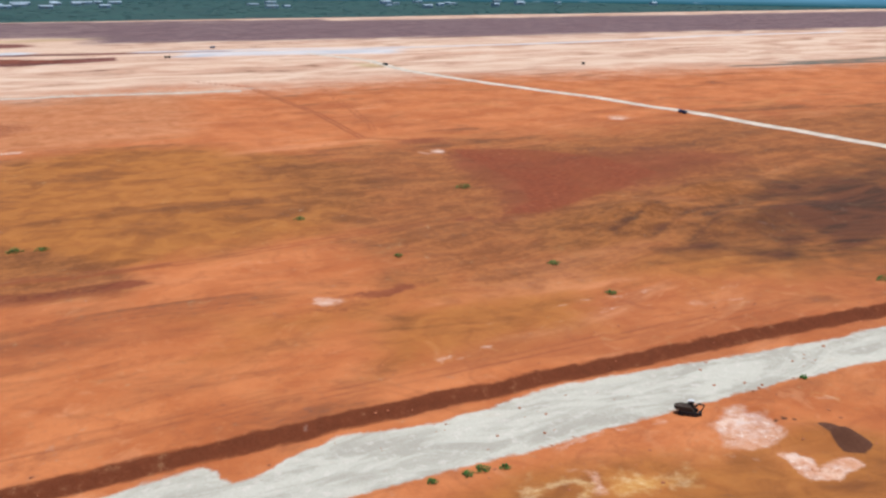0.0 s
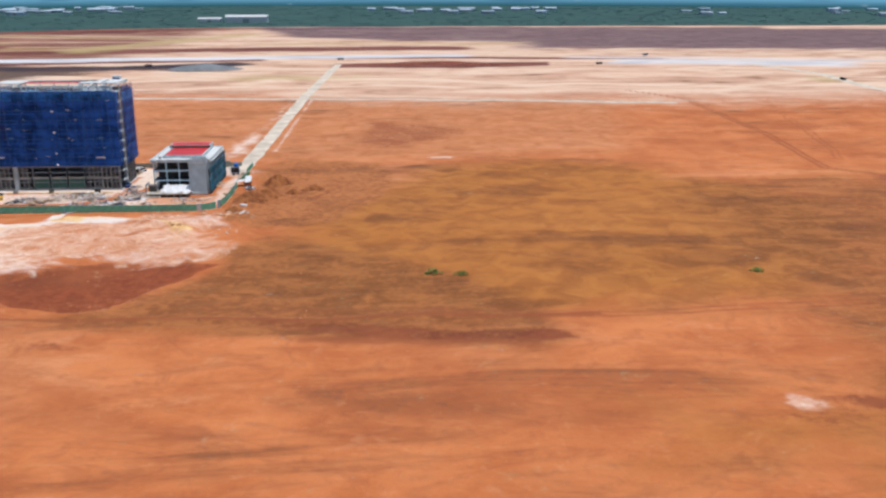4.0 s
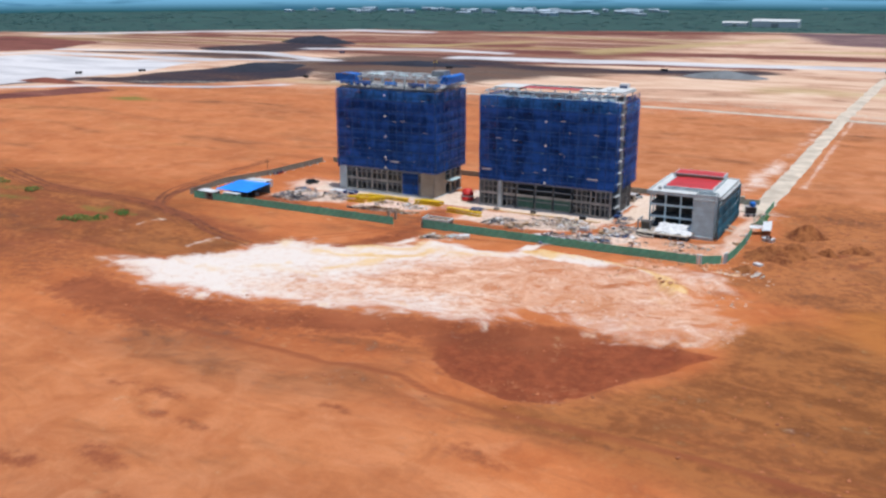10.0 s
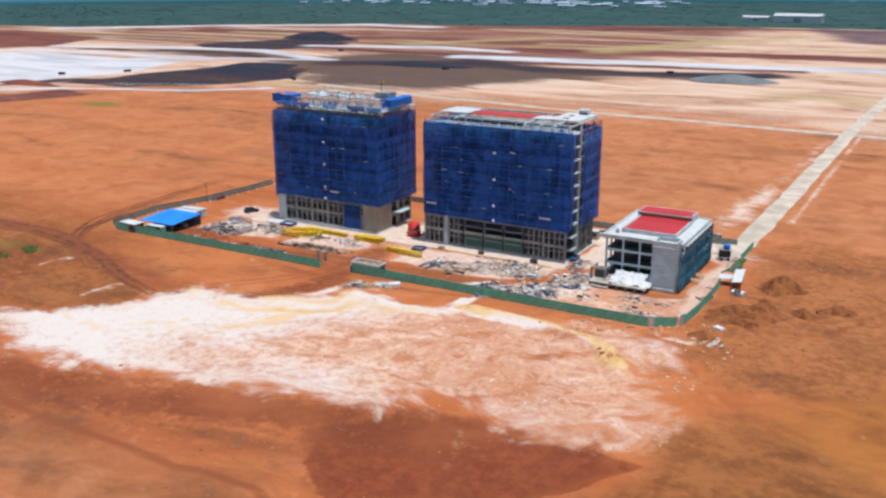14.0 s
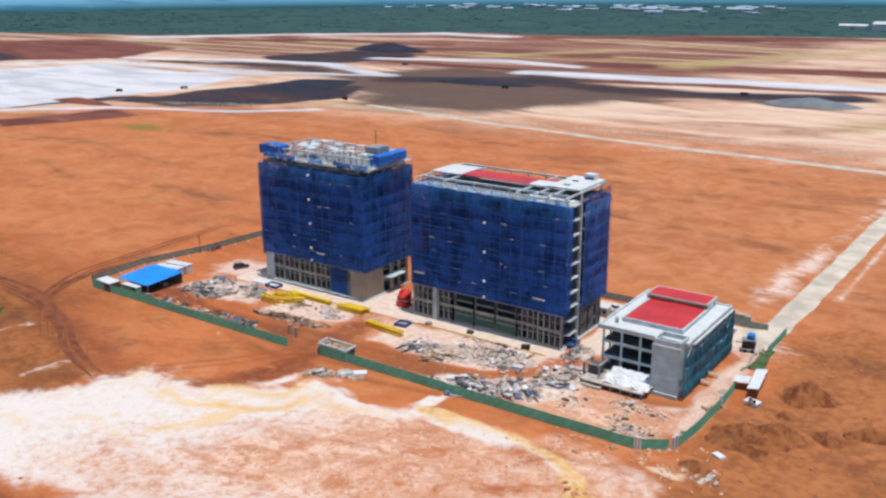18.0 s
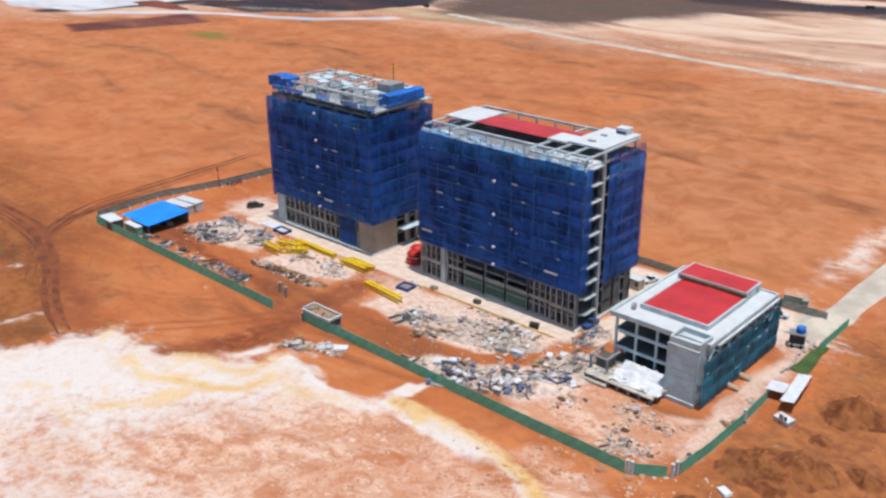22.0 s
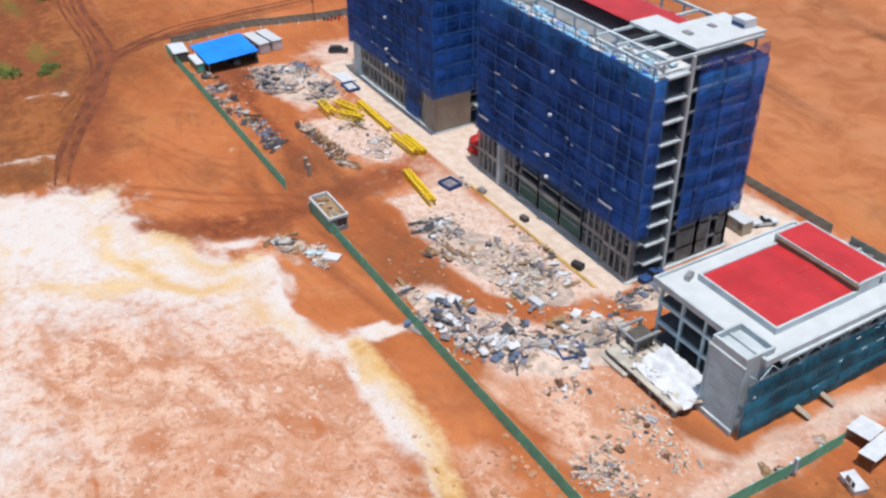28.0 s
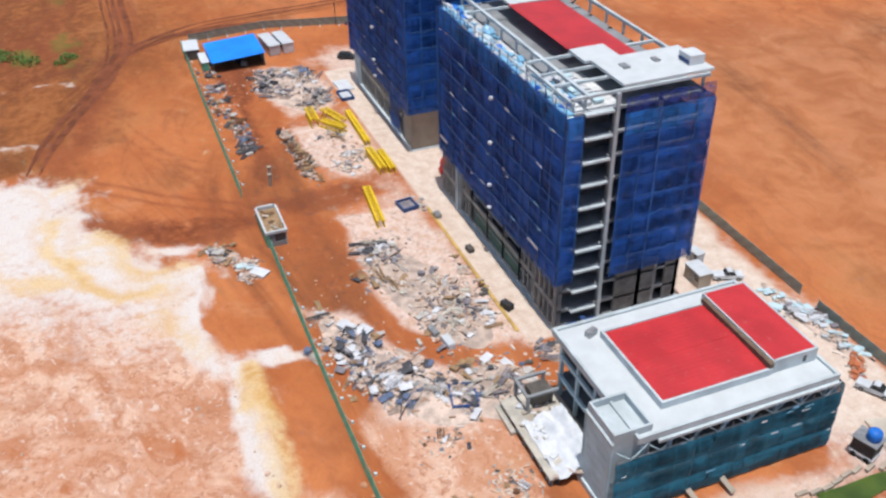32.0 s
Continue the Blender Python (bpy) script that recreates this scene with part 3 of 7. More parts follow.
    m["dark"] = top([0.95 * area(x + (rx - x) * 0.6, y + (ry - y) * 0.6, 3.5, (-111, 284), (-103, 278), (-96, 270), (-88, 266), (-80, 263.5), (-74, 265), (-68, 271), (-63, 281), (-57, 288), (-53, 297), (-60, 303), (-78, 301), (-96, 298)),
                     area(rx, ry, 14, (200, 376), (222, 350), (226, 302), (211, 274), (176, 257), (162, 256), (173, 282), (187, 332)), 0.72 * area(wx, wy, 24, (222, 350), (300, 340), (330, 290), (250, 262), (214, 276)),
                     0.8 * area(rx, ry, 6, (-206, 284), (-184, 279), (-150, 282), (-124, 291), (-96, 298), (-100, 286), (-118, 276), (-146, 268), (-158, 258), (-184, 258), (-207, 268)), 0.5 * area(wx, wy, 12, (-215, 290), (-222, 330), (-245, 341), (-300, 345), (-345, 335), (-345, 290), (-290, 262), (-200, 270)),
                     0.8 * area(hx, hy, 1.6, (-31, 252), (-13, 253), (8, 247.5), (34, 246), (40, 240), (32, 238.5), (12, 239), (-8, 243.5)), 0.85 * spot(rx, ry, 92, 206, 11, 3), 0.5 * spot(rx, ry, 76, 200, 13, 4), 0.9 * spot(rx, ry, 147, 261, 5, 2.5), 0.8 * spot(wx, ry, 205, 400, 14, 8),
                     0.75 * area(rx, ry, 1.0, (-40, 389), (-32, 388), (-36, 380), (-39.5, 386)), 0.8 * line(rx, ry, 0.5, 0.8, (-43, 374), (-35, 374)), 0.75 * line(rx, ry, 0.5, 0.8, (-46, 391), (-42, 389)), 0.7 * line(rx, ry, 0.8, 1.5, (-30, 376), (-26, 384), (-22, 398)), 0.55 * area(rx, ry, 8, (-14, 569), (33, 540), (40, 515), (-10, 470), (-20, 500)),
                     0.74 * area(hx, hy, 2.4, (-172, 327), (-163, 336), (-158, 344), (-157, 352), (-156, 361), (-149, 361), (-146, 350), (-150, 341), (-152, 335), (-159, 331)), 0.75 * area(rx, ry, 2.5, (-156, 360), (-159, 372), (-158, 383), (-152, 388), (-150, 378), (-150, 366)), 0.72 * area(hx, hy, 1.5, (-225, 364), (-222, 377), (-212, 373), (-200, 369.5), (-164, 369), (-162, 363), (-201, 366)), 0.8 * line(rx, ry, 1.6, 1.5, (-62.6, 398), (-62.4, 424)), 0.7 * line(rx, ry, 3, 3, (-250, 346), (-222, 337), (-195, 331)), 0.6 * area(wx, wy, 6, (-578, 556), (-548, 592), (-520, 570), (-540, 512))])
    m["dark"] = top([m["dark"]] + [0.6 * spot(rx, ry, cx, cy, w, w * 0.4) for cx, cy, w in ((-139, 208, 6), (-127, 214, 7), (-117, 207, 5), (-160, 214, 7), (-121, 230, 6), (-146, 237, 5), (-134, 236, 6), (-130, 229, 4), (-74, 241, 7), (-28, 255, 8), (-105, 246, 4))])
    m["scar"] = area(hx, hy, 0.9, (-92, 268), (-81, 264), (-74, 265), (-67, 272.5), (-63, 281.5), (-56, 289), (-50, 299), (-60, 301), (-78, 298), (-96, 292), (-104, 282), (-101, 274)) * np.clip(1.15 - away(x, y, [(-92, 268), (-81, 264), (-74, 265), (-67, 273), (-63, 282), (-52, 297)], False)[0] / 30, 0.35, 1)
    m["scar"] = np.maximum(m["scar"], 0.85 * area(hx, hy, 2.5, (205, 376), (220, 368), (239, 357), (257, 330), (260, 292), (236, 278), (209, 268), (178, 256), (163, 262), (180, 272), (193, 296), (199, 338)))
    m["spoil"] = area(rx, ry, 5, (-60, 352), (-60, 368), (-58, 388), (-54, 400), (-55, 440), (-40, 452), (-6, 440), (0, 400), (-8, 370), (-20, 345), (-40, 336), (-52, 342))
    m["dun"] = top([0.85 * area(rx, ry, 3, (-184, 300), (-188, 325), (-203, 331), (-240, 342), (-265, 346), (-340, 347), (-340, 300)), 0.7 * np.clip((390 - wy) / 30, 0, 1) * np.clip((-180 - wx) / 60, 0, 1) * np.clip((520 - wy) / 80, 0, 1), area(x + (wx - x) * 0.5, y + (wy - y) * 0.5, 5, (-90, 258), (-70, 262), (-58, 282), (-48, 302), (-46, 318), (-26, 320), (0, 302), (30, 274), (40, 240), (31, 233), (1, 239), (-34, 247), (-59, 250)), 0.84 * np.clip((wx - 72) / 50, 0, 1) * np.clip((440 - wy) / 80, 0, 1) * np.clip((wy - 172) / 30, 0, 1)])
    m["tan"] = top([0.62 * area(wx, wy, 12, (-280, 180), (-70, 180), (-70, 250), (-112, 262), (-180, 258), (-280, 250)), area(wx, wy, 20, (-190, 445), (-70, 450), (-10, 440), (110, 470), (150, 640), (-200, 650)), 0.7 * area(wx, wy, 10, (-50, 345), (-48, 420), (0, 440), (40, 430), (30, 380), (0, 335)), 0.55 * np.clip((wy - 428) / 30, 0, 1) * np.clip((-150 - wx) / 90, 0, 1), 0.5 * np.clip((-236 - wx) / 40, 0, 1) * np.clip((wy - 350) / 40, 0, 1)])
    m["heap"] = top([area(x + (rx - x) * 0.2, y + (ry - y) * 0.2, 0.7, (135, 105.4), (138, 104), (138.5, 98), (136.5, 93.7), (133, 92.7), (130.5, 95), (132.6, 99.7)), 0.9 * line(x, y, 0.6, 0.7, (129, 110), (131, 110.5), (133, 108.5))])
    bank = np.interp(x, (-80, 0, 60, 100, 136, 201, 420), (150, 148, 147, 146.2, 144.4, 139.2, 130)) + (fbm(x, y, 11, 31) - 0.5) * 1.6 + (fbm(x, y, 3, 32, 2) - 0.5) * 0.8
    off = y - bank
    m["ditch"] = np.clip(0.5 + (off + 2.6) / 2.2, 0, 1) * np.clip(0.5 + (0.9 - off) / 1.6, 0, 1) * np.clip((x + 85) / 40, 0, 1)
    # broad dark brown smudge with thin dark lines across it
    m["smudge"] = 1.15 * top([area(wx, wy, 34, (206, 188), (236, 206), (280, 252), (340, 252), (430, 262), (430, 170), (300, 165), (240, 172)), 0.7 * line(rx, ry, 1.0, 2.0, (184, 226), (215, 240), (262, 246)), 0.7 * line(rx, ry, 1.0, 2.0, (190, 216), (226, 232), (270, 236)), 0.65 * line(rx, ry, 1.0, 2.0, (196, 206), (232, 222), (280, 228)), 0.75 * line(rx, ry, 2.5, 5, (180, 202), (226, 197), (262, 214)), 0.75 * line(rx, ry, 3, 5, (222, 222), (258, 232), (300, 262))])

    # far fields
    qx, qy = x + (fbm(x, y, 70, 27) - 0.5) * 34, y + (fbm(x, y, 70, 28) - 0.5) * 26
    m["black"] = 1.1 * top([area(qx, qy, 8, (-592, 618), (-592, 689), (-577, 765), (-502, 800), (-452, 723), (-482, 676), (-534, 627)), area(qx, qy, 10, (-775, 950), (-740, 1045), (-692, 1104), (-608, 1032), (-641, 930), (-717, 905)), 0.8 * line(qx, qy, 13, 11, (-650, 540), (-622, 592), (-598, 640)),
                            line(qx, qy, 22, 12, (-500, 845), (-440, 880), (-383, 897)), 0.95 * line(qx, qy, 23, 17, (-383, 897), (-312, 883), (-240, 886), (-160, 912)), 0.9 * area(fx, fy, 20, (-1200, 790), (-1118, 833), (-985, 800), (-960, 690), (-1020, 680)), 0.8 * spot(fx, fy, -172, 862, 34, 24), 0.75 * line(qx, qy, 13, 11, (-830, 850), (-740, 868), (-650, 880), (-600, 850))])
    m["plum"] = top([area(x, fy, 40, (150, 1110), (900, 1040), (1500, 1000), (2600, 1080), (2600, 1480), (200, 1500)), 0.85 * area(x, fy, 26, (-130, 1300), (200, 1180), (600, 1100), (600, 1560), (-220, 1590))])
    m["umber"] = top([0.95 * area(qx, qy, 24, (-603, 862), (-520, 960), (-400, 960), (-330, 905), (-250, 868), (-290, 790), (-340, 705), (-420, 705), (-455, 735)), 0.8 * area(qx, qy, 16, (-790, 880), (-700, 905), (-600, 900), (-560, 850), (-640, 822))])
    m["straw"] = top([0.8 * line(qx, qy, 21, 17, (-560, 1075), (-520, 1150), (-480, 1215)), 0.85 * line(qx, qy, 27, 22, (-335, 1071), (-312, 1162), (-260, 1270), (-200, 1380)), 0.7 * line(qx, qy, 21, 17, (-150, 1190), (60, 1180), (200, 1200)), 0.7 * spot(qx, qy, 345, 760, 16, 22), 0.6 * line(qx, qy, 26, 23, (-120, 800), (-40, 790)), 0.6 * spot(qx, qy, -420, 700, 60, 16)])
    m["maroon"] = 1.1 * top([area(fx, fy, 20, (-1400, 900), (-1301, 945), (-1188, 1035), (-1050, 1000), (-953, 967), (-905, 850), (-998, 766), (-1200, 760)), area(x, fy, 6, (-51, 880), (60, 874), (142, 892), (146, 935), (50, 930), (-52, 922)), area(qx, qy, 8, (-585, 522), (-560, 602), (-522, 582), (-552, 508)),
                             0.95 * line(qx, qy, 24, 17, (-640, 1375), (-443, 1500), (-238, 1540), (100, 1550)), line(qx, qy, 26, 19, (-420, 1050), (-277, 1084), (-157, 1100), (60, 1110)), 0.9 * line(qx, qy, 16, 13, (-414, 926), (-261, 950), (-136, 963)), 0.85 * line(qx, qy, 31, 23, (-690, 1130), (-560, 1160), (-460, 1130)), 0.8 * line(qx, qy, 23, 17, (-1030, 1110), (-860, 1180), (-700, 1190)), 0.85 * line(qx, qy, 13, 11, (-40, 985), (120, 975), (260, 960))])
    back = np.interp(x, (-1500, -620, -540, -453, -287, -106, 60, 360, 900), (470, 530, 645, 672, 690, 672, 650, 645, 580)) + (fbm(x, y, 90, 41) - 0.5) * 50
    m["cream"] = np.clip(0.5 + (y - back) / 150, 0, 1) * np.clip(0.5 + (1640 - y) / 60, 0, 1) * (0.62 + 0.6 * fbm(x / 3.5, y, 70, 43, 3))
    m["white"] = top([area(qx, qy, 5, (-905, 700), (-850, 800), (-722, 784), (-628, 792), (-615, 714), (-618, 600), (-634, 550), (-700, 540), (-800, 560)), 0.85 * line(qx, qy, 13, 10, (-946, 736), (-873, 815), (-758, 822), (-640, 815)), 0.85 * line(qx, qy, 13, 10, (-900, 858), (-775, 898), (-653, 914), (-531, 873)), 0.75 * line(qx, qy, 10, 10, (-699, 790), (-620, 832), (-540, 867)),
                      0.8 * line(qx, qy, 6, 6, (-626, 546), (-567, 600), (-478, 638), (-435, 672)), 0.85 * line(qx, qy, 21, 14, (-1180, 1085), (-1138, 1117), (-1023, 1236), (-830, 1372), (-700, 1360)), 0.85 * line(qx, qy, 21, 15, (-430, 950), (-261, 976), (-136, 989), (60, 1005)), 0.75 * line(qx, qy, 16, 13, (-640, 1000), (-520, 1040), (-420, 1020)),
                      0.72 * line(x, fy, 12, 14, (180, 985), (420, 940), (640, 930), (1200, 960)), 0.62 * area(fx, fy, 25, (180, 900), (420, 850), (480, 930), (200, 975))])
    m["gravel"] = top([area(x + (rx - x) * 0.3, y + (ry - y) * 0.35, 0.8, (-24, 137), (9, 143), (28, 144), (31, 136.5), (37, 138), (52, 143), (72, 139.8), (94, 142), (104, 142.6), (123, 140), (152, 135.6), (193, 131.8), (420, 122), (420, 110), (173, 119), (139, 122.5), (108, 122.6), (72, 123), (40, 123.5), (10, 124), (-24, 122)), 0.9 * spot(rx, y, -64, 436, 4, 8), 0.6 * line(x, fy, 5, 10, (-560, 640), (-400, 705), (-100, 690), (200, 640))])
    m["grass"] = 0.66 * top([0.8 * spot(rx, ry, -250, 322, 8, 4), 0.8 * spot(rx, ry, -246, 333, 5, 3), 0.75 * spot(rx, ry, -312, 341, 16, 5), 0.8 * spot(rx, ry, -258, 332, 8, 4), 0.8 * spot(rx, ry, -299, 331, 13, 4), 0.7 * spot(rx, ry, -243, 333, 4, 3), spot(fx, fy, -480, 560, 22, 12)])
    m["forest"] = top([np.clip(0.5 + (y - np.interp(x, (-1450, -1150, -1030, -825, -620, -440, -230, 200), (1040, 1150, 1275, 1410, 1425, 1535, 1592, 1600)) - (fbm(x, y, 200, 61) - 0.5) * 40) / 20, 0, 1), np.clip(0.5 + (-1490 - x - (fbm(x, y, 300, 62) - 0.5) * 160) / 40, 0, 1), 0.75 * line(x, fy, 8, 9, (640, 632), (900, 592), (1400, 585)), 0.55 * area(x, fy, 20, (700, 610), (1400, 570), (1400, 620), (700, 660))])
    return m


def build_ground():
    xs, ys = graded(-4950, 4950, -300, 215, 1.3, 1.06, 9.0, 1250), graded(-900, 4950, 85, 445, 1.3, 1.045, 5.5, 1620)
    gx, gy = np.meshgrid(xs, ys)
    gz = rise(gx, gy)
    nx, ny = len(xs), len(ys)
    me = bpy.data.meshes.new("ground")
    idx = np.arange(nx * ny).reshape(ny, nx)
    quads = np.stack([idx[:-1, :-1], idx[:-1, 1:], idx[1:, 1:], idx[1:, :-1]], -1).reshape(-1, 4)
    me.vertices.add(nx * ny)
    me.vertices.foreach_set("co", np.stack([gx, gy, gz], -1).ravel())
    me.loops.add(quads.size)
    me.loops.foreach_set("vertex_index", quads.ravel())
    me.polygons.add(len(quads))
    me.polygons.foreach_set("loop_start", np.arange(0, quads.size, 4))
    me.polygons.foreach_set("use_smooth", np.ones(len(quads), bool))
    me.update(calc_edges=True)
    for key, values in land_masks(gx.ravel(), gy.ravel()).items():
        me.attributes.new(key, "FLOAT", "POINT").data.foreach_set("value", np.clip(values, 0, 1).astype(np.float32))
    return me


def ground_material():
    k = Nodes("bare_red_earth")
    n1, n2, n3 = k.noise(0.012, 5, 0.6), k.noise(0.05, 5, 0.6, distort=0.3), k.noise(0.45, 6, 0.65)
    n4 = k.noise(2.6, 5, 0.7)
    wide = k.n("ShaderNodeTexNoise")
    wide.inputs["Scale"].default_value, wide.inputs["Detail"].default_value = 0.0065, 1
    k.put(k.pos, wide.inputs["Vector"])
    bend = k.n("ShaderNodeVectorMath")
    bend.operation = "MULTIPLY_ADD"
    k.put(wide.outputs["Color"], bend.inputs[0])
    bend.inputs[1].default_value = (40, 46, 0)
    k.put(k.pos, bend.inputs[2])
    bent = bend.outputs[0]
    streak = k.noise(0.034, 6, 0.6, at=bent, stretch=(0.30, 1, 1), distort=0.9)
    scrape = k.noise(0.16, 5, 0.62, at=bent, stretch=(0.26, 1, 1), distort=0.8)
    rill = k.math("ABSOLUTE", k.math("SUBTRACT", k.noise(0.030, 5, 0.55, at=bent, stretch=(0.45, 1, 1), distort=1.0), 0.5))
    vein = k.math("ABSOLUTE", k.math("SUBTRACT", k.noise(0.085, 4, 0.55, stretch=(0.55, 1, 1), distort=1.4), 0.5))
    patch = k.noise(0.018, 5, 0.6, at=bent, stretch=(0.45, 1, 1), distort=1.2)
    ragged = k.math("ADD", k.math("MULTIPLY", n2, 0.5), k.math("MULTIPLY", n3, 0.5))
    broad = k.math("ADD", k.math("MULTIPLY", streak, 0.6), k.math("MULTIPLY", n2, 0.4))
    combed = k.math("ADD", k.math("MULTIPLY", streak, 0.6), k.math("MULTIPLY", n3, 0.4))

    def edge(name, rough=0.7, sharp=0.16, by=None):
        v = k.math("ADD", k.attr(name), k.math("MULTIPLY", k.math("SUBTRACT", by or ragged, 0.5), rough))
        return k.ramp(v, 0.5 - sharp, 0.5 + sharp)

    c = k.mix(k.ramp(n2, 0.3, 0.7), (0.385, 0.112, 0.036), (0.535, 0.186, 0.068))
    c = k.mix(k.ramp(patch, 0.50, 0.66, 0, 0.45), c, (0.25, 0.072, 0.028))
    c = k.mix(k.ramp(patch, 0.40, 0.30, 0, 0.55), c, (0.47, 0.195, 0.070))
    c = k.mix(k.ramp(streak, 0.53, 0.68, 0, 0.55), c, (0.24, 0.072, 0.027))
    c = k.mix(k.ramp(streak, 0.42, 0.30, 0, 0.45), c, (0.60, 0.27, 0.13))
    c = k.mix(k.ramp(scrape, 0.54, 0.68, 0, 0.26), c, (0.22, 0.068, 0.028))
    c = k.mix(k.ramp(scrape, 0.40, 0.28, 0, 0.2), c, (0.62, 0.31, 0.17))
    mott = k.noise(0.10, 6, 0.62, distort=0.8)
    c = k.mix(k.ramp(mott, 0.54, 0.70, 0, 0.42), c, (0.25, 0.072, 0.030))
    c = k.mix(k.ramp(mott, 0.42, 0.28, 0, 0.4), c, (0.56, 0.25, 0.125))
    c = k.mix(k.ramp(n3, 0.53, 0.72, 0, 0.28), c, (0.23, 0.070, 0.029))
    c = k.mix(k.ramp(n3, 0.44, 0.28, 0, 0.22), c, (0.58, 0.27, 0.14))
    c = k.mix(k.ramp(rill, 0.022, 0.0, 0, 0.22), c, (0.21, 0.062, 0.026))
    c = k.mix(k.ramp(vein, 0.030, 0.0, 0, 0.12), c, (0.24, 0.072, 0.03))
    c = k.mix(k.math("MULTIPLY", edge("tan", 1.0, 0.4, broad), 0.55), c, k.mix(k.ramp(mott, 0.38, 0.62), (0.49, 0.225, 0.112), (0.355, 0.142, 0.060)))
    # pale far soil, its colours greyed to carry some distance haze
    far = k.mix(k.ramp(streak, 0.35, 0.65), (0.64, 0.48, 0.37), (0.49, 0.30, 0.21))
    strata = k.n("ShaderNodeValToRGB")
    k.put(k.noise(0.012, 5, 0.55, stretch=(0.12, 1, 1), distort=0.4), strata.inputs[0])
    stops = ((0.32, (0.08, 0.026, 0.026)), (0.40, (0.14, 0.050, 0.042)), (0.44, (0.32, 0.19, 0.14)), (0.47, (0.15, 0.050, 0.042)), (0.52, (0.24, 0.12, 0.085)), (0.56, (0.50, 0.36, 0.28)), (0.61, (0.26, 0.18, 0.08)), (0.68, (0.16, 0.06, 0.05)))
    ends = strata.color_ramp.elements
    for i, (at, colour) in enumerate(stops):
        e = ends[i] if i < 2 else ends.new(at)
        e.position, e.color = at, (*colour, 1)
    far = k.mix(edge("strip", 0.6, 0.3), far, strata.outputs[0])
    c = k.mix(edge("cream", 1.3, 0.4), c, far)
    c = k.mix(k.math("MULTIPLY", edge("ochre", 2.2, 0.45, broad), 0.88), c, k.mix(k.ramp(broad, 0.44, 0.62), k.mix(k.ramp(mott, 0.35, 0.65), (0.37, 0.145, 0.033), (0.27, 0.098, 0.022)), k.mix(k.ramp(k.math("ADD", k.math("MULTIPLY", scrape, 0.35), k.math("MULTIPLY", mott, 0.65)), 0.42, 0.58), (0.285, 0.104, 0.025), (0.175, 0.063, 0.016))))
    c = k.mix(k.math("MULTIPLY", edge("dun", 1.6, 0.4, broad), 0.8), c, k.mix(k.ramp(k.math("ADD", k.math("MULTIPLY", mott, 0.3), k.math("ADD", k.math("MULTIPLY", scrape, 0.35), k.math("MULTIPLY", n3, 0.35))), 0.42, 0.57), (0.285, 0.108, 0.035), (0.140, 0.050, 0.017)))
    c = k.mix(k.math("MULTIPLY", edge("spoil", 1.2, 0.3), 0.85), c, k.mix(k.ramp(k.math("ADD", k.math("MULTIPLY", mott, 0.35), k.math("MULTIPLY", n3, 0.65)), 0.40, 0.62), (0.375, 0.140, 0.049), (0.205, 0.074, 0.028)))
    c = k.mix(k.math("MULTIPLY", edge("dark", 2.2, 0.3), k.ramp(broad, 0.3, 0.7, 1.0, 0.55)), c, k.mix(k.ramp(n2, 0.3, 0.7), (0.125, 0.032, 0.016), (0.22, 0.058, 0.027)))
    c = k.mix(k.math("MULTIPLY", edge("scar", 1.4, 0.16), k.ramp(mott, 0.35, 0.65, 0.9, 0.6)), c, k.mix(k.ramp(n3, 0.35, 0.65), (0.150, 0.034, 0.015), (0.25, 0.061, 0.025)))
    c = k.mix(edge("maroon", 1.3, 0.22, combed), c, k.mix(k.ramp(streak, 0.4, 0.6), (0.105, 0.033, 0.030), (0.19, 0.070, 0.058)))
    c = k.mix(k.math("MULTIPLY", edge("straw", 1.4, 0.3, combed), 0.7), c, (0.40, 0.32, 0.15))
    c = k.mix(k.math("MULTIPLY", edge("umber", 2.4, 0.35, combed), 0.9), c, k.mix(k.ramp(streak, 0.38, 0.62), (0.024, 0.019, 0.023), (0.080, 0.050, 0.043)))
    c = k.mix(k.math("MULTIPLY", edge("plum", 2.0, 0.35, combed), 0.92), c, k.mix(k.ramp(scrape, 0.36, 0.62), (0.055, 0.034, 0.055), (0.15, 0.098, 0.115)))
    # navy tint of this far dark ground stands for haze
    c = k.mix(edge("black", 1.2, 0.25, combed), c, k.mix(k.ramp(streak, 0.35, 0.65), (0.014, 0.019, 0.036), (0.050, 0.034, 0.038)))
    c = k.mix(k.math("MULTIPLY", edge("smudge", 3.0, 0.5, broad), 0.92), c, k.mix(k.ramp(scrape, 0.4, 0.6), (0.035, 0.018, 0.014), (0.10, 0.036, 0.020)))
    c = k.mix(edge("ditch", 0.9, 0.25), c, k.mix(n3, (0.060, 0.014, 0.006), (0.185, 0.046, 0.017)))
    c = k.mix(edge("white", 1.0, 0.2, combed), c, k.mix(k.ramp(streak, 0.40, 0.62), (0.58, 0.59, 0.62), (0.42, 0.435, 0.475)))
    swirl = k.noise(0.045, 6, 0.58, distort=2.2)
    brush = k.noise(0.11, 6, 0.6, at=bent, stretch=(0.5, 1, 1), distort=1.6)
    peach = k.mix(k.ramp(swirl, 0.42, 0.58), (0.65, 0.42, 0.305), (0.54, 0.275, 0.17))
    peach = k.mix(k.ramp(brush, 0.54, 0.68, 0, 0.6), peach, (0.66, 0.53, 0.46))
    peach = k.mix(k.ramp(brush, 0.46, 0.34, 0, 0.75), peach, (0.43, 0.18, 0.09))
    peach = k.mix(k.ramp(mott, 0.52, 0.64, 0, 0.6), peach, (0.41, 0.17, 0.085))
    peach = k.mix(k.ramp(n3, 0.50, 0.66, 0, 0.55), peach, (0.46, 0.20, 0.11))
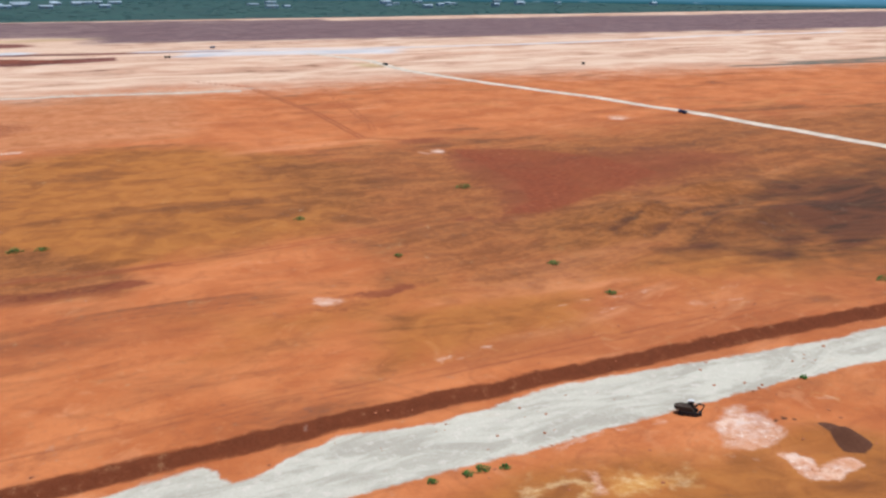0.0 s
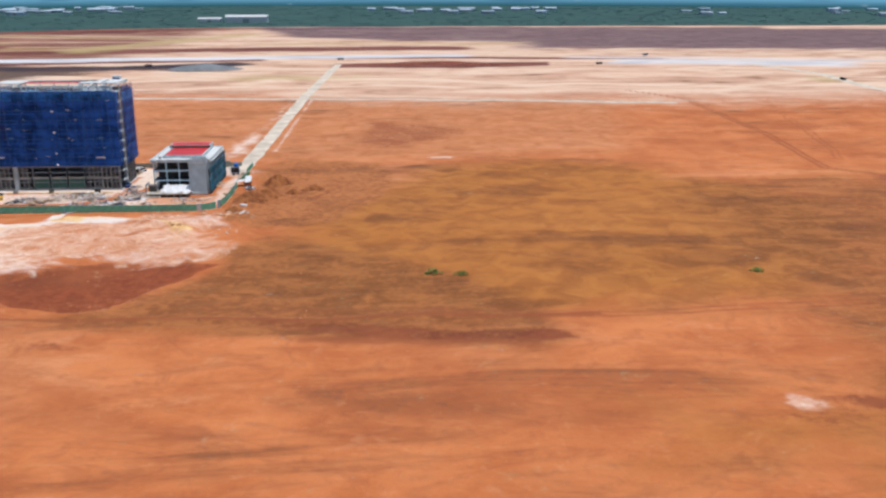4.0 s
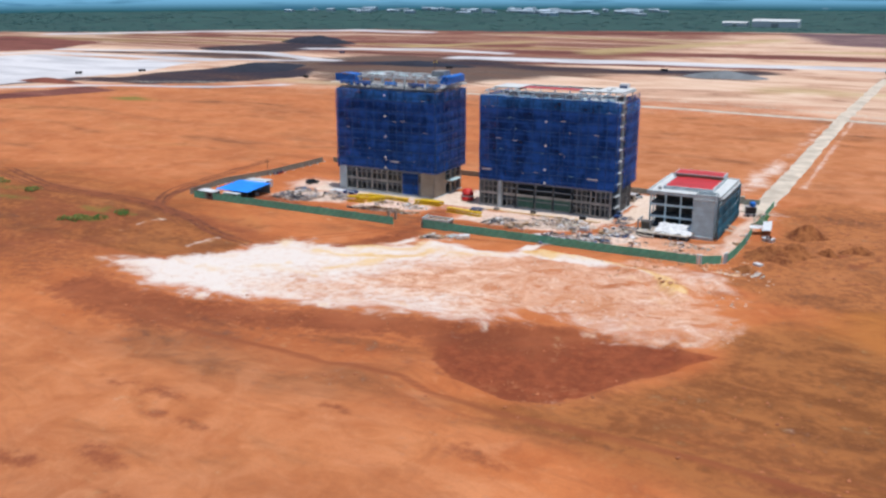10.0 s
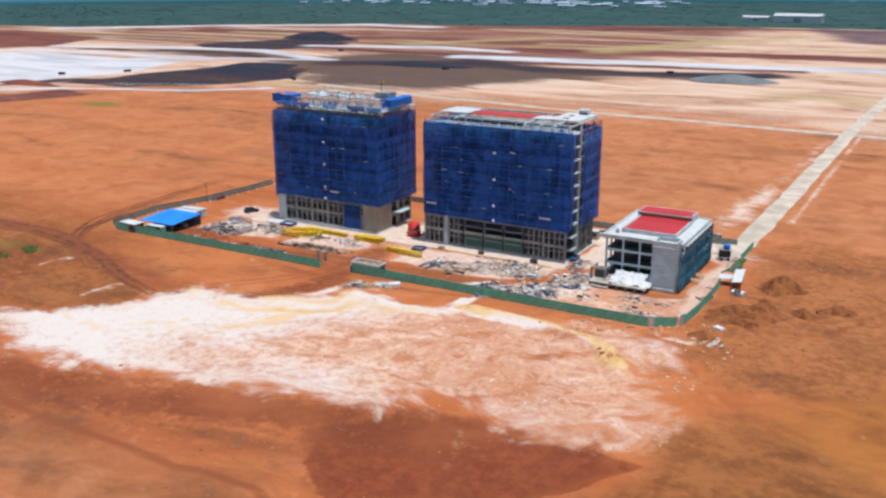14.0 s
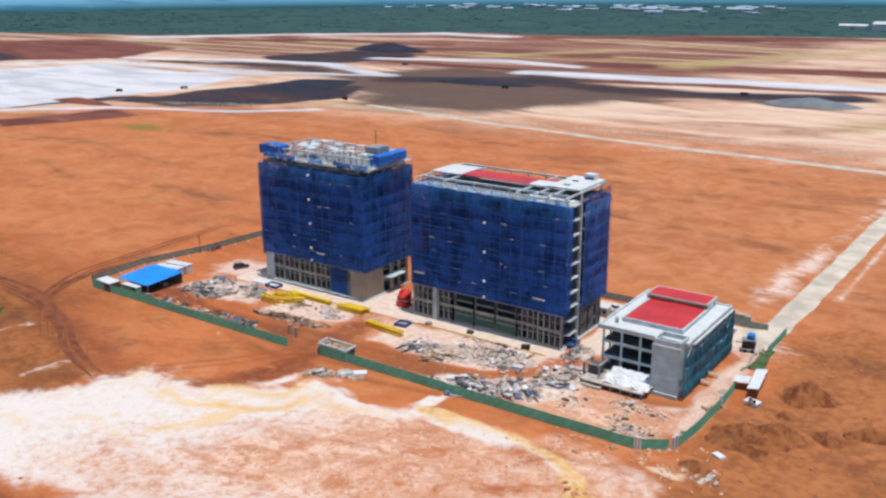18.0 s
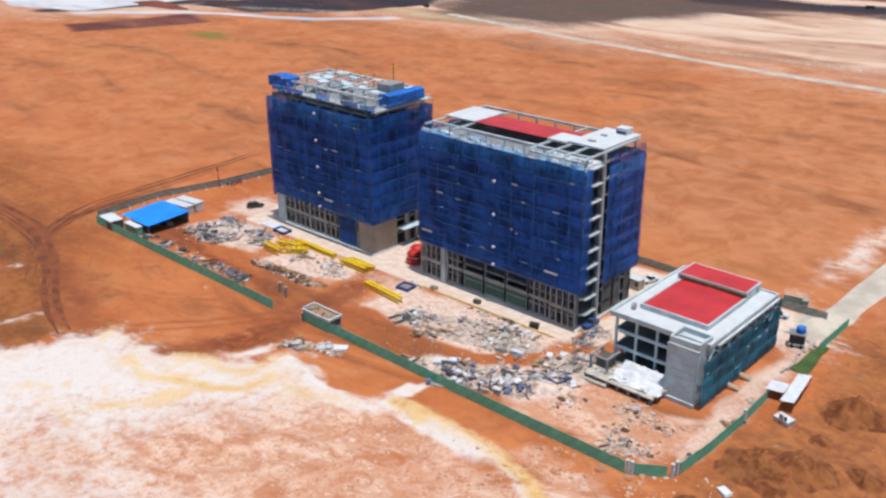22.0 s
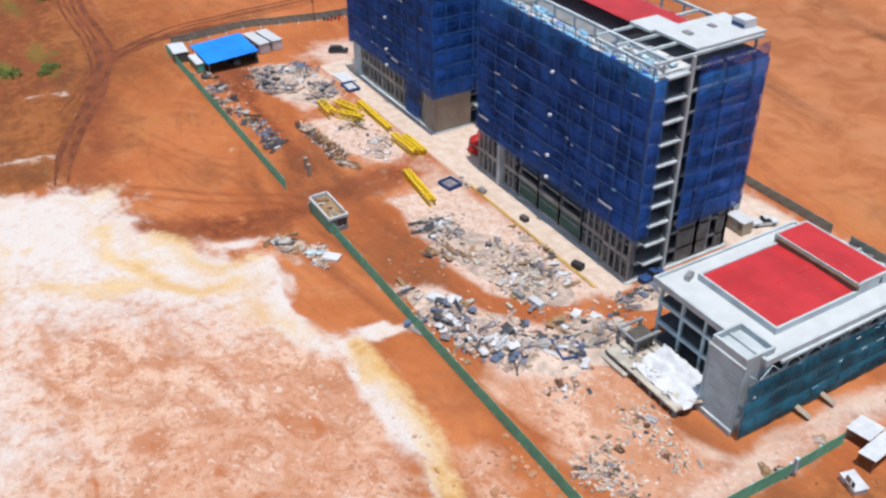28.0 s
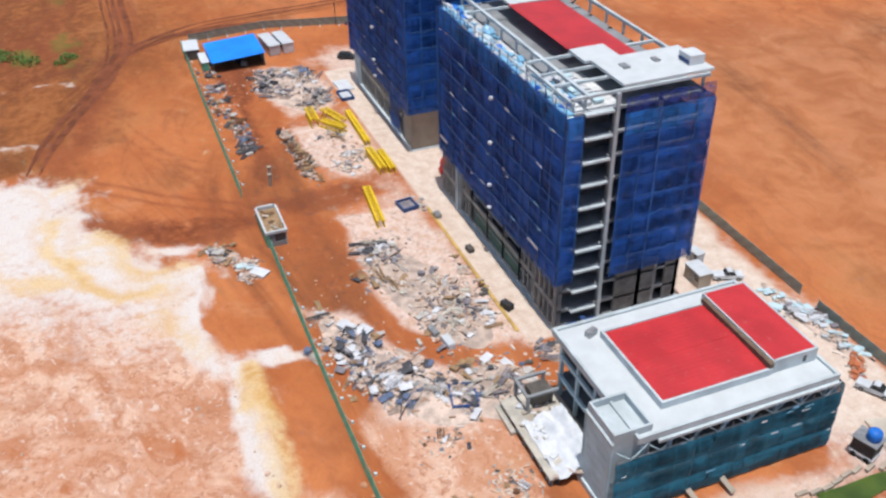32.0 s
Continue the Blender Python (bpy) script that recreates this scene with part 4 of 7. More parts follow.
    peach = k.mix(k.ramp(k.noise(0.7, 5, 0.66, distort=1.2), 0.54, 0.62, 0, 0.7), peach, (0.39, 0.165, 0.085))
    peach = k.mix(k.ramp(k.noise(0.6, 5, 0.68, at=bent, distort=1.5), 0.57, 0.64, 0, 0.65), peach, (0.70, 0.57, 0.49))
    peach = k.mix(k.ramp(k.noise(0.028, 5, 0.6, distort=1.5), 0.50, 0.60, 0, 0.4), peach, (0.49, 0.235, 0.13))
    peach = k.mix(k.ramp(k.noise(0.20, 5, 0.6, distort=1.2), 0.60, 0.67, 0, 0.45), peach, (0.38, 0.14, 0.06))
    milk = k.mix(k.ramp(brush, 0.50, 0.68, 0, 0.5), (0.66, 0.605, 0.57), (0.64, 0.48, 0.36))
    milk = k.mix(k.ramp(swirl, 0.60, 0.72, 0, 0.6), milk, (0.66, 0.48, 0.27))
    milk = k.mix(k.ramp(n3, 0.50, 0.66, 0, 0.25), milk, (0.60, 0.42, 0.32))
    sand = k.mix(edge("bare", 2.4, 0.4), milk, peach)
    c = k.mix(edge("sand", 2.6, 0.22, k.math("ADD", k.math("MULTIPLY", swirl, 0.45), k.math("ADD", k.math("MULTIPLY", brush, 0.35), k.math("MULTIPLY", n3, 0.2)))), c, sand)
    c = k.mix(edge("heap", 0.5, 0.15), c, (0.085, 0.034, 0.020))
    c = k.mix(k.math("MULTIPLY", edge("yellow", 2.0, 0.4, k.math("ADD", k.math("MULTIPLY", swirl, 0.5), k.math("MULTIPLY", n3, 0.5))), 0.85), c, k.mix(k.ramp(ragged, 0.40, 0.60), (0.60, 0.35, 0.10), (0.68, 0.50, 0.27)))
    c = k.mix(k.math("MULTIPLY", edge("track", 0.35, 0.3), 0.8), c, k.mix(n3, (0.18, 0.050, 0.022), (0.27, 0.080, 0.033)))
    grit = k.mix(k.ramp(n3, 0.35, 0.65), (0.70, 0.56, 0.49), (0.58, 0.38, 0.285))
    grit = k.mix(k.ramp(k.noise(0.55, 6, 0.7, distort=0.6), 0.54, 0.64, 0, 0.6), grit, (0.34, 0.26, 0.23))
    grit = k.mix(k.ramp(k.noise(1.3, 4, 0.7), 0.54, 0.63, 0, 0.8), grit, (0.74, 0.68, 0.63))
    grit = k.mix(k.ramp(k.noise(1.7, 4, 0.7, at=bent), 0.59, 0.66, 0, 0.6), grit, (0.22, 0.17, 0.155))
    c = k.mix(edge("rubble", 2.0, 0.3), c, grit)
    c = k.mix(edge("apron", 0.25, 0.2), c, k.mix(k.ramp(n3, 0.3, 0.75), (0.70, 0.60, 0.52), (0.56, 0.42, 0.33)))
    worn = k.mix(k.ramp(scrape, 0.40, 0.60), (0.49, 0.485, 0.42), (0.36, 0.35, 0.30))
    worn = k.mix(k.ramp(streak, 0.56, 0.68, 0, 0.55), worn, (0.45, 0.32, 0.21))
    worn = k.mix(k.ramp(n3, 0.5, 0.7, 0, 0.5), worn, (0.62, 0.58, 0.53))
    c = k.mix(edge("gravel", 1.8, 0.3, k.math("ADD", k.math("MULTIPLY", mott, 0.4), k.math("MULTIPLY", n3, 0.6))), c, worn)
    c = k.mix(k.math("MULTIPLY", edge("grass", 1.2, 0.2), 0.8), c, (0.13, 0.15, 0.03))
    # forest ground leans blue: distance haze is put into its colour
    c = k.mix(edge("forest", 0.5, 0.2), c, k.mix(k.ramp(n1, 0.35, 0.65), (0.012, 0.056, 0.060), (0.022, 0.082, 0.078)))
    c = k.mix(k.ramp(n4, 0.35, 0.75, 0, 0.22), c, shade((0.30, 0.13, 0.06), 0.7))
    k.bump(k.math("ADD", k.math("MULTIPLY", n3, 0.8), k.math("MULTIPLY", n4, 0.25)), 0.55, 0.5)
    return k.done(c, 0.95, 0, 0.15)


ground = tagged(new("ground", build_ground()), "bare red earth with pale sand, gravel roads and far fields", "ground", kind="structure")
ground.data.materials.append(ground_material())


def road(name, label, half, pts, seed):
    """A graded gravel track laid on the ground, with uneven edges."""
    s = Solid()
    path = []
    for (ax, ay), (bx, by) in zip(pts, pts[1:]):
        n = max(1, int(math.hypot(bx - ax, by - ay) / 5))
        path += [(ax + (bx - ax) * i / n, ay + (by - ay) * i / n) for i in range(n)]
    path.append(pts[-1])
    for i, (x, y) in enumerate(path):
        px, py = path[max(0, i - 1)]
        qx, qy = path[min(len(path) - 1, i + 1)]
        d = math.hypot(qx - px, qy - py)
        nx, ny = -(qy - py) / d, (qx - px) / d
        a = half * (1 + 0.35 * noise.noise((i * 0.35, seed, 0)))
        b = half * (1 + 0.35 * noise.noise((i * 0.35, seed + 9, 0)))
        for k in (-a, -a * 0.7, 0.0, b * 0.7, b):
            ux, uy = x + nx * k, y + ny * k
            s.v.append((ux, uy, float(rise(ux, uy)) + (0.02 if abs(k) in (a, b) else 0.3)))
    for i in range(len(path) - 1):
        for k in range(4):
            s.f.append((i * 5 + k, i * 5 + k + 1, i * 5 + k + 6, i * 5 + k + 5))
    tagged(new(name, s.mesh(name, asphalt_gravel, True)), label, "road", kind="structure")


road("road", "pale gravel road leading away from the site", 3.4, [(-66, 425), (-62.5, 440), (-61, 520), (-59, 660), (-52, 850), (-49, 905)], 1)
road("road_far", "pale gravel road across the far field", 4.6, [(430, 40), (410, 180), (401, 290), (400, 345), (394, 428), (380, 525), (361, 610), (347, 708), (354, 800), (330, 900)], 2)
road("road_cross", "pale dirt track across the far field", 3.2, [(-420, 706), (-300, 684), (-180, 668), (-60, 660), (60, 650), (180, 628)], 3)


def wheel_ruts():
    """Pairs of worn wheel lines pressed into the soil outside and inside the gate."""
    s = Solid()

    def lay(pts, lanes, wide, seed):
        path = []
        for i in range(len(pts) - 1):
            p = [Vector(pts[min(max(i + k, 0), len(pts) - 1)]) for k in (-1, 0, 1, 2)]
            n = max(2, int((p[2] - p[1]).length / 1.6))
            for j in range(n):
                u = j / n
                path.append(0.5 * (2 * p[1] + (p[2] - p[0]) * u + (2 * p[0] - 5 * p[1] + 4 * p[2] - p[3]) * u * u + (3 * p[1] - p[0] - 3 * p[2] + p[3]) * u**3))
        for lane in lanes:
            base = len(s.v)
            for i, q in enumerate(path):
                d = (path[min(i + 1, len(path) - 1)] - path[max(i - 1, 0)]).normalized()
                side = Vector((-d.y, d.x))
                mid = lane + 0.35 * noise.noise((i * 0.06, seed, lane))
                w = wide * (0.75 + 0.5 * noise.noise((i * 0.21, seed + 4, lane))) * min(1, (i + 1) / 9, (len(path) - i) / 9)
                for k in (-w, 0, w):
                    a = q + side * (mid + k)
                    s.v.append((a.x, a.y, float(rise(a.x, a.y)) + (0.06 if k else 0.10)))
            for i in range(len(path) - 1):
                for k in (0, 1):
                    s.f.append((base + i * 3 + k, base + i * 3 + k + 1, base + i * 3 + k + 4, base + i * 3 + k + 3))

    lay([(-345, 366), (-298, 349), (-257, 347), (-241, 344), (-222, 337), (-210, 331), (-198, 326), (-184, 322)], (-1.3, 1.2), 0.95, 1)
    lay([(-345, 360), (-300, 345), (-258, 343.5), (-238, 341), (-220, 335), (-206, 327)], (-0.8, 0.9), 0.5, 11)
    lay([(-262, 432), (-258, 384), (-255, 364), (-245, 347), (-232, 340), (-222, 334)], (-1.2, 1.2), 0.7, 2)
    lay([(-257, 410), (-253, 372), (-247, 352), (-238, 342), (-214, 327)], (-0.9, 1.0), 0.3, 3)
    lay([(-241, 345), (-247, 350), (-251, 358), (-252, 372), (-249, 392)], (-0.6, 0.8), 0.8, 12)
    tagged(new("wheel_ruts", s.mesh("wheel_ruts", rut_soil, True)), "dark wheel ruts worn into red soil", "wheel tracks", kind="stuff")


rut_soil = plain("rutted_soil", (0.18, 0.055, 0.024), 0.95, vary=0.35, scale=0.25, dirty=0.5, dirt=(0.36, 0.12, 0.05))
wheel_ruts()


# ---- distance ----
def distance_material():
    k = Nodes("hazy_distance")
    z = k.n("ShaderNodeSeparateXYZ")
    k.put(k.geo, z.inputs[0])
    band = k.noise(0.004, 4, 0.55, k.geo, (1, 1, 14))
    # haze painted as a gradient, glowing paler and bluer with height
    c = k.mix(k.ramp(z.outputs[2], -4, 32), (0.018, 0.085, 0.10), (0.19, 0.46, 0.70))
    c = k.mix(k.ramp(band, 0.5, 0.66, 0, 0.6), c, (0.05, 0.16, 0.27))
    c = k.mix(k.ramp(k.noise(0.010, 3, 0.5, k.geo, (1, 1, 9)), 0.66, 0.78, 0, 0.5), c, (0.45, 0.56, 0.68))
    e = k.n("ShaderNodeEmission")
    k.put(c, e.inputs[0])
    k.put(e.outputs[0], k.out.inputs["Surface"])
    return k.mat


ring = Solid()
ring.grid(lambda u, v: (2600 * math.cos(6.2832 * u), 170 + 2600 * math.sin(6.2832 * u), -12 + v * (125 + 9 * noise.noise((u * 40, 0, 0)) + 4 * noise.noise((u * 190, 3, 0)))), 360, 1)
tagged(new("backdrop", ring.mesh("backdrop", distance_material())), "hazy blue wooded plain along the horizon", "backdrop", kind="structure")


def far_woods():
    """Low clumps of trees past the earthworks."""
    rnd = random.Random(5)
    s = Solid()
    for i in range(4200):
        if i % 4:
            x, y = rnd.uniform(-2300, 2600), 1100 + rnd.random() ** 1.2 * 1600
        else:
            x, y = -1500 - rnd.random() ** 1.5 * 900, rnd.uniform(300, 1700)
        edge = 20 + float(np.interp(x, (-1450, -1150, -1030, -825, -620, -440, -230, 200), (1040, 1150, 1275, 1410, 1425, 1535, 1592, 1600)))
        if y < edge and x > -1500:
            continue
        r = rnd.uniform(3.5, 9) * (1 + max(0, y - 1700) / 900)
        h = rnd.uniform(0.5, 1.1)
        s.rock((x, y, h * 0.4), (r * 2.2, r * 1.4, h), i)
    ob = single("far_woods", s, leaf_hazed, "dark green woodland beyond the cleared site", "trees", kind="stuff", smooth=True)
    return ob


far_woods()


def far_shed(x, y, w, d, h, wall, roof, label):
    t = thing("warehouse", (x, y, 0), label, "warehouse")
    part("wall", Solid().box(-w / 2, w / 2, -d / 2, d / 2, 0, h * 0.75), wall, t)
    r = Solid()
    r.v = [(-w / 2 - 1, -d / 2 - 1, h * 0.75), (w / 2 + 1, -d / 2 - 1, h * 0.75), (w / 2 + 1, d / 2 + 1, h * 0.75), (-w / 2 - 1, d / 2 + 1, h * 0.75), (-w / 2 - 1, 0, h), (w / 2 + 1, 0, h)]
    r.f = [(0, 1, 5, 4), (2, 3, 4, 5), (1, 2, 5), (3, 0, 4), (3, 2, 1, 0)]
    part("roof", r, roof, t)
    door = Solid().box(-w * 0.08, w * 0.08, -d / 2 - 0.15, -d / 2, 0, h * 0.5)
    part("door", door, steel_grey, t)


# blue-grey of the town sheds holds the haze in front of them
far_hazed = plain("hazed_far_sheeting", (0.40, 0.50, 0.60), 0.7, vary=0.3, scale=0.05, dirty=0.3, dirt=(0.25, 0.30, 0.34), change=0.6)
far_shed(-258, 1764, 72, 34, 13, steel_white, steel_white, "long white metal warehouse at the edge of the woods")
far_shed(-325, 1770, 40, 20, 8, steel_white, steel_white, "low white metal shed beside the warehouse")
rnd = random.Random(8)
town = "pale industrial shed in a distant town"
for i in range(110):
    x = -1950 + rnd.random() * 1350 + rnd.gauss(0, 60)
    far_shed(x, 2060 + rnd.random() ** 0.7 * 420, rnd.uniform(8, 40), rnd.uniform(10, 20), rnd.uniform(4, 9), far_hazed, far_hazed, town)
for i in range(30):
    far_shed(rnd.uniform(650, 2100), rnd.uniform(1950, 2350), rnd.uniform(8, 30), rnd.uniform(10, 20), rnd.uniform(4, 9), far_hazed, far_hazed, town)
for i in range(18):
    far_shed(-40 + i * 26 + rnd.uniform(-15, 15), 2220 + rnd.uniform(-60, 220), rnd.uniform(14, 46), 20, 7, far_hazed, far_hazed, town)


def stockpile(x, y, rx, ry, h, material, label):
    s = Solid()

    def at(u, v):
        r, a = v, 6.2832 * u
        k = 1 + 0.25 * noise.noise((math.cos(a) * 1.5 + x, math.sin(a) * 1.5 + y, 0))
        px, py = rx * r * k * math.cos(a), ry * r * k * math.sin(a)
        return (px, py, h * (1 - r**1.4) * (1 + 0.4 * noise.noise((px * 0.05 + x, py * 0.05, 2))) - 0.4 * r)

    s.grid(at, 28, 7)
    single("stockpile", s, material, label, "stockpile", at=(x, y, 0), smooth=True)


black_fill = plain("dark_fill", (0.020, 0.024, 0.040), 0.95, vary=0.3, scale=0.1, dirty=0.1)
grey_fill = plain("grey_gravel", (0.17, 0.19, 0.21), 0.95, vary=0.25, scale=0.1, dirty=0.15)
maroon_fill = plain("maroon_soil", (0.19, 0.06, 0.04), 0.95, vary=0.3, scale=0.1, dirty=0.2)
stockpile(-165, 872, 32, 16, 5, grey_fill, "low heap of blue-grey gravel on pale ground")
stockpile(-705, 1085, 60, 22, 9, black_fill, "long heap of black fill")
stockpile(-540, 770, 36, 46, 5, black_fill, "broad spread heap of black fill")
stockpile(-610, 605, 34, 9, 3.5, maroon_fill, "low heap of dark red soil")
stockpile(45, 905, 92, 9, 3.2, maroon_fill, "long straight bank of maroon soil")
stockpile(-430, 860, 60, 16, 4, black_fill, "small heap of black fill")


def far_truck(x, y, yaw, paint, label):
    t = thing("tipper_truck", (x, y, float(rise(x, y))), label, "truck", group="site trucks", yaw=yaw)
    t.scale = (0.75, 0.75, 0.75)
    part("chassis", Solid().box(-3.6, 3.6, -0.5, 0.5, 0.7, 1.0), steel_dark, t)
    part("cab", Solid().box(2.0, 3.7, -1.2, 1.2, 1.0, 2.9), paint, t)
    part("windscreen", Solid().box(3.7, 3.73, -1.0, 1.0, 1.9, 2.7), dark_glass, t)
    body = Solid().box(-3.7, 1.8, -1.25, 1.25, 1.05, 1.2).box(-3.7, 1.8, -1.25, -1.15, 1.2, 2.6).box(-3.7, 1.8, 1.15, 1.25, 1.2, 2.6).box(1.7, 1.8, -1.25, 1.25, 1.2, 2.9).box(-3.7, -3.6, -1.25, 1.25, 1.2, 2.4)
    part("tipping_body", body, paint, t)
    for wx in (-2.8, -1.6, 2.7):
        for side in (-1, 1):
            part("wheel", Solid().bar((wx, side * 0.85, 0.52), (wx, side * 1.22, 0.52), 0.52, 12), rubber, t)


for x, y, yaw, paint, label in ((350, 756, 100, steel_dark, "dark tipper truck on the far gravel road"), (387, 415, 95, paint_blue, "blue tipper truck on the gravel road"), (-640, 660, 10, steel_dark, "dark tipper truck beside the white ground"),
                                (-610, 700, 30, steel_dark, "dark tipper truck beside the white ground"), (-218, 900, 5, steel_dark, "dark tipper truck on the far track"), (-455, 720, 160, steel_dark, "dark tipper truck near black fill"),
                                (-390, 840, 20, steel_dark, "dark tipper truck on maroon soil"), (-575, 950, 15, paint_blue, "blue tipper truck between soil heaps"), (190, 900, 0, steel_dark, "dark tipper truck on pale ground"), (260, 1000, 20, paint_blue, "blue tipper truck on pale ground"), (-50, 960, 0, steel_dark, "dark tipper truck on pale ground"), (520, 690, 60, steel_dark, "dark tipper truck on the plain")):
    far_truck(x, y, yaw, paint, label)


# ---- towers under construction ----
raw_frame = plain("raw_concrete_frame", (0.37, 0.355, 0.33), 0.9, vary=0.25, scale=0.4, dirty=0.25)
net_thin = netting("thin_blue_netting", (0.03, 0.07, 0.34), 0.42)
dusty_white = plain("dusty_white_board", (0.60, 0.61, 0.61), 0.8, vary=0.2, scale=0.6, dirty=0.35, dirt=(0.45, 0.36, 0.30))
tarp_cyan = plain("pale_cyan_sheeting", (0.22, 0.46, 0.66), 0.55, vary=0.25, dirty=0.1)
scaffold_blue = plain("dusty_scaffold_tube", (0.035, 0.11, 0.32), 0.5, 0.2, scale=1.5, dirty=0.3)


def net_panels(tower, axis, at, lo, hi, z0, z1, cols, rows, face, bulge=0.2, mat=None, seams=True):
    """Debris netting hung panel by panel on the scaffold; axis 'x' runs along x at y = at, 'y' along y at x = at."""
    w, h = (hi - lo) / cols, (z1 - z0) / rows
    shapes, lights = [], []
    for k in range(6):
        s = Solid()
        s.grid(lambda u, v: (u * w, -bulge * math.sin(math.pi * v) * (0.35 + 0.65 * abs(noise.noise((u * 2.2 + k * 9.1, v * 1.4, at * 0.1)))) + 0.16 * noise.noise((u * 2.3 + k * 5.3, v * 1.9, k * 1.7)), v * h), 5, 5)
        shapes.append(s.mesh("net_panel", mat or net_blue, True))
        lights.append(s.mesh("net_panel", mat or net_lit, True))
    rnd = random.Random(int(at * 10) + cols)

    def place(ob, i, z, out=0.0):
        ob.parent = tower
        if axis == "x":
            ob.matrix_basis = pose(lo + i * w, at - out, z) if face < 0 else pose(hi - i * w, at + out, z, 0, 0, 180)
        else:
            ob.matrix_basis = pose(at + out, lo + i * w, z, 0, 0, 90) if face > 0 else pose(at - out, hi - i * w, z, 0, 0, -90)

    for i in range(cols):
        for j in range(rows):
            # top row takes the lit copy, brightened as if daylight came through
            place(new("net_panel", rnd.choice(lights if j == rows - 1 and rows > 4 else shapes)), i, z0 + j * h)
    if not seams:
        return
    # the lapped edges: tall laps down the poles, and a hem along each lift
    for i in range(0, cols + 1):
        if i not in (0, cols) and rnd.random() < 0.2:
            continue
        lap = Solid()
        wide = rnd.choice((0.07, 0.10, 0.14))
        lap.grid(lambda u, v: ((u - 0.5) * wide * 2 + 0.12 * noise.noise((i * 3.1, v * 4, at)), -0.06 - 0.05 * math.sin(math.pi * u), v * (z1 - z0 - 0.3)), 2, 14)
        place(new("net_lap", lap.mesh("net_lap", net_hem, True)), i, z0 + 0.1, 0.24)
    for j in range(1, rows + 1):
        a = rnd.uniform(0, 0.25) * cols
        b = cols - rnd.uniform(0, 0.2) * cols
        hem = Solid()
        hem.grid(lambda u, v: (u * (b - a) * w, -0.05, (v - 0.5) * 0.42 * (0.3 + 0.8 * abs(noise.noise((u * 9, j * 2.7, at)))) + 0.3 * noise.noise((u * 11, j * 1.9, at * 0.3))), 40, 1)
        place(new("net_hem", hem.mesh("net_hem", net_hem, True)), a, z0 + j * h - 0.15, 0.26)


def battens(tower, count, lo, hi, y, z0, z1, rows, seed):
    """Short pale ties and loose strips where the netting is fixed to the scaffold."""
    rnd = random.Random(seed)
    for i in range(count):
        x, z = rnd.uniform(lo, hi - 2), z0 + (z1 - z0) * rnd.randint(1, rows) / rows + rnd.gauss(0, 0.25)
        run = rnd.uniform(0.5, 1.9)
        part("net_tie", Solid().turned((x + run / 2, y, z), (run, 0.06, rnd.uniform(0.1, 0.22)), rnd.uniform(-0.02, 0.02), rnd.uniform(-0.06, 0.06)), rnd.choice((tarp_white, tarp_cyan, steel_white)), tower)


def scaffold(tower, x0, x1, y0, y1, z0, z1, cols, deep, rows, sides):
    """Poles and ledgers behind the netting, one mesh a pole or ring."""
    for side in sides:
        n = cols if side in "fb" else deep
        for i in range(n + 1):
            if side in "fb":
                p = (x0 + (x1 - x0) * i / n, y0 if side == "f" else y1)
            else:
                p = (x0 if side == "l" else x1, y0 + (y1 - y0) * i / n)
            part("scaffold_pole", Solid().bar((*p, z0), (*p, z1), 0.06), scaffold_blue, tower)
        for j in range(rows + 1):
            z = z0 + (z1 - 1.2 - z0) * j / rows
            a, b = {"f": ((x0, y0), (x1, y0)), "b": ((x0, y1), (x1, y1)), "l": ((x0, y0), (x0, y1)), "r": ((x1, y0), (x1, y1))}[side]
            part("ledger", Solid().bar((*a, z), (*b, z), 0.06), scaffold_blue, tower)


def frame_of(tower, x0, x1, y0, y1, floors, cols, deep, skip=()):
    """Floor slabs, columns and a dark core that stands in for the shade inside."""
    for z in floors:
        part("floor_slab", Solid().box(x0, x1, y0, y1, z - 0.35, z), concrete, tower)
    for i in range(cols + 1):
        for j in range(deep + 1):
            if 0 < i < cols and 0 < j < deep:
                continue
            x, y = x0 + 0.35 + (x1 - x0 - 0.7) * i / cols, y0 + 0.35 + (y1 - y0 - 0.7) * j / deep
            part("column", Solid().box(x - 0.35, x + 0.35, y - 0.35, y + 0.35, 0, floors[-1]), concrete, tower)
    part("core", Solid().box(x0 + 5, x1 - 9, y0 + 5, y1 - 4, 0, floors[-1] - 0.2), concrete_and_shade, tower)


def window_bay(tower, x0, x1, y, z0, z1, panes, rows, infill=None):
    """A bay of the lower front: a concrete frame with posts between the openings."""
    s = Solid().box(x0, x1, y - 0.15, y + 0.25, z0, z0 + 0.55).box(x0, x1, y - 0.15, y + 0.25, z1 - 0.5, z1)
    h = (z1 - z0) / rows
    for r in range(1, rows):
        s.box(x0, x1, y - 0.15, y + 0.25, z0 + r * h - 0.45, z0 + r * h + 0.35)
    for i in range(panes + 1):
        x = x0 + (x1 - x0) * i / panes
        s.box(x - 0.16, x + 0.16, y - 0.2, y + 0.2, z0, z1)
    part("window_frame", s, raw_frame, tower)
    for i in range(panes):
        for r in range(rows):
            xa, xb = x0 + (x1 - x0) * i / panes + 0.16, x0 + (x1 - x0) * (i + 1) / panes - 0.16
            low = 0.55 if r == 0 else 0.35
            if infill and r == 0:
                part("board", Solid().box(xa, xb, y + 0.1, y + 0.16, z0 + low, z0 + h - 0.45), infill, tower)
            elif (i + r) % 3 != 1:
                part("mullion", Solid().box((xa + xb) / 2 - 0.05, (xa + xb) / 2 + 0.05, y, y + 0.08, z0 + r * h + low, z0 + (r + 1) * h - 0.45), concrete, tower)


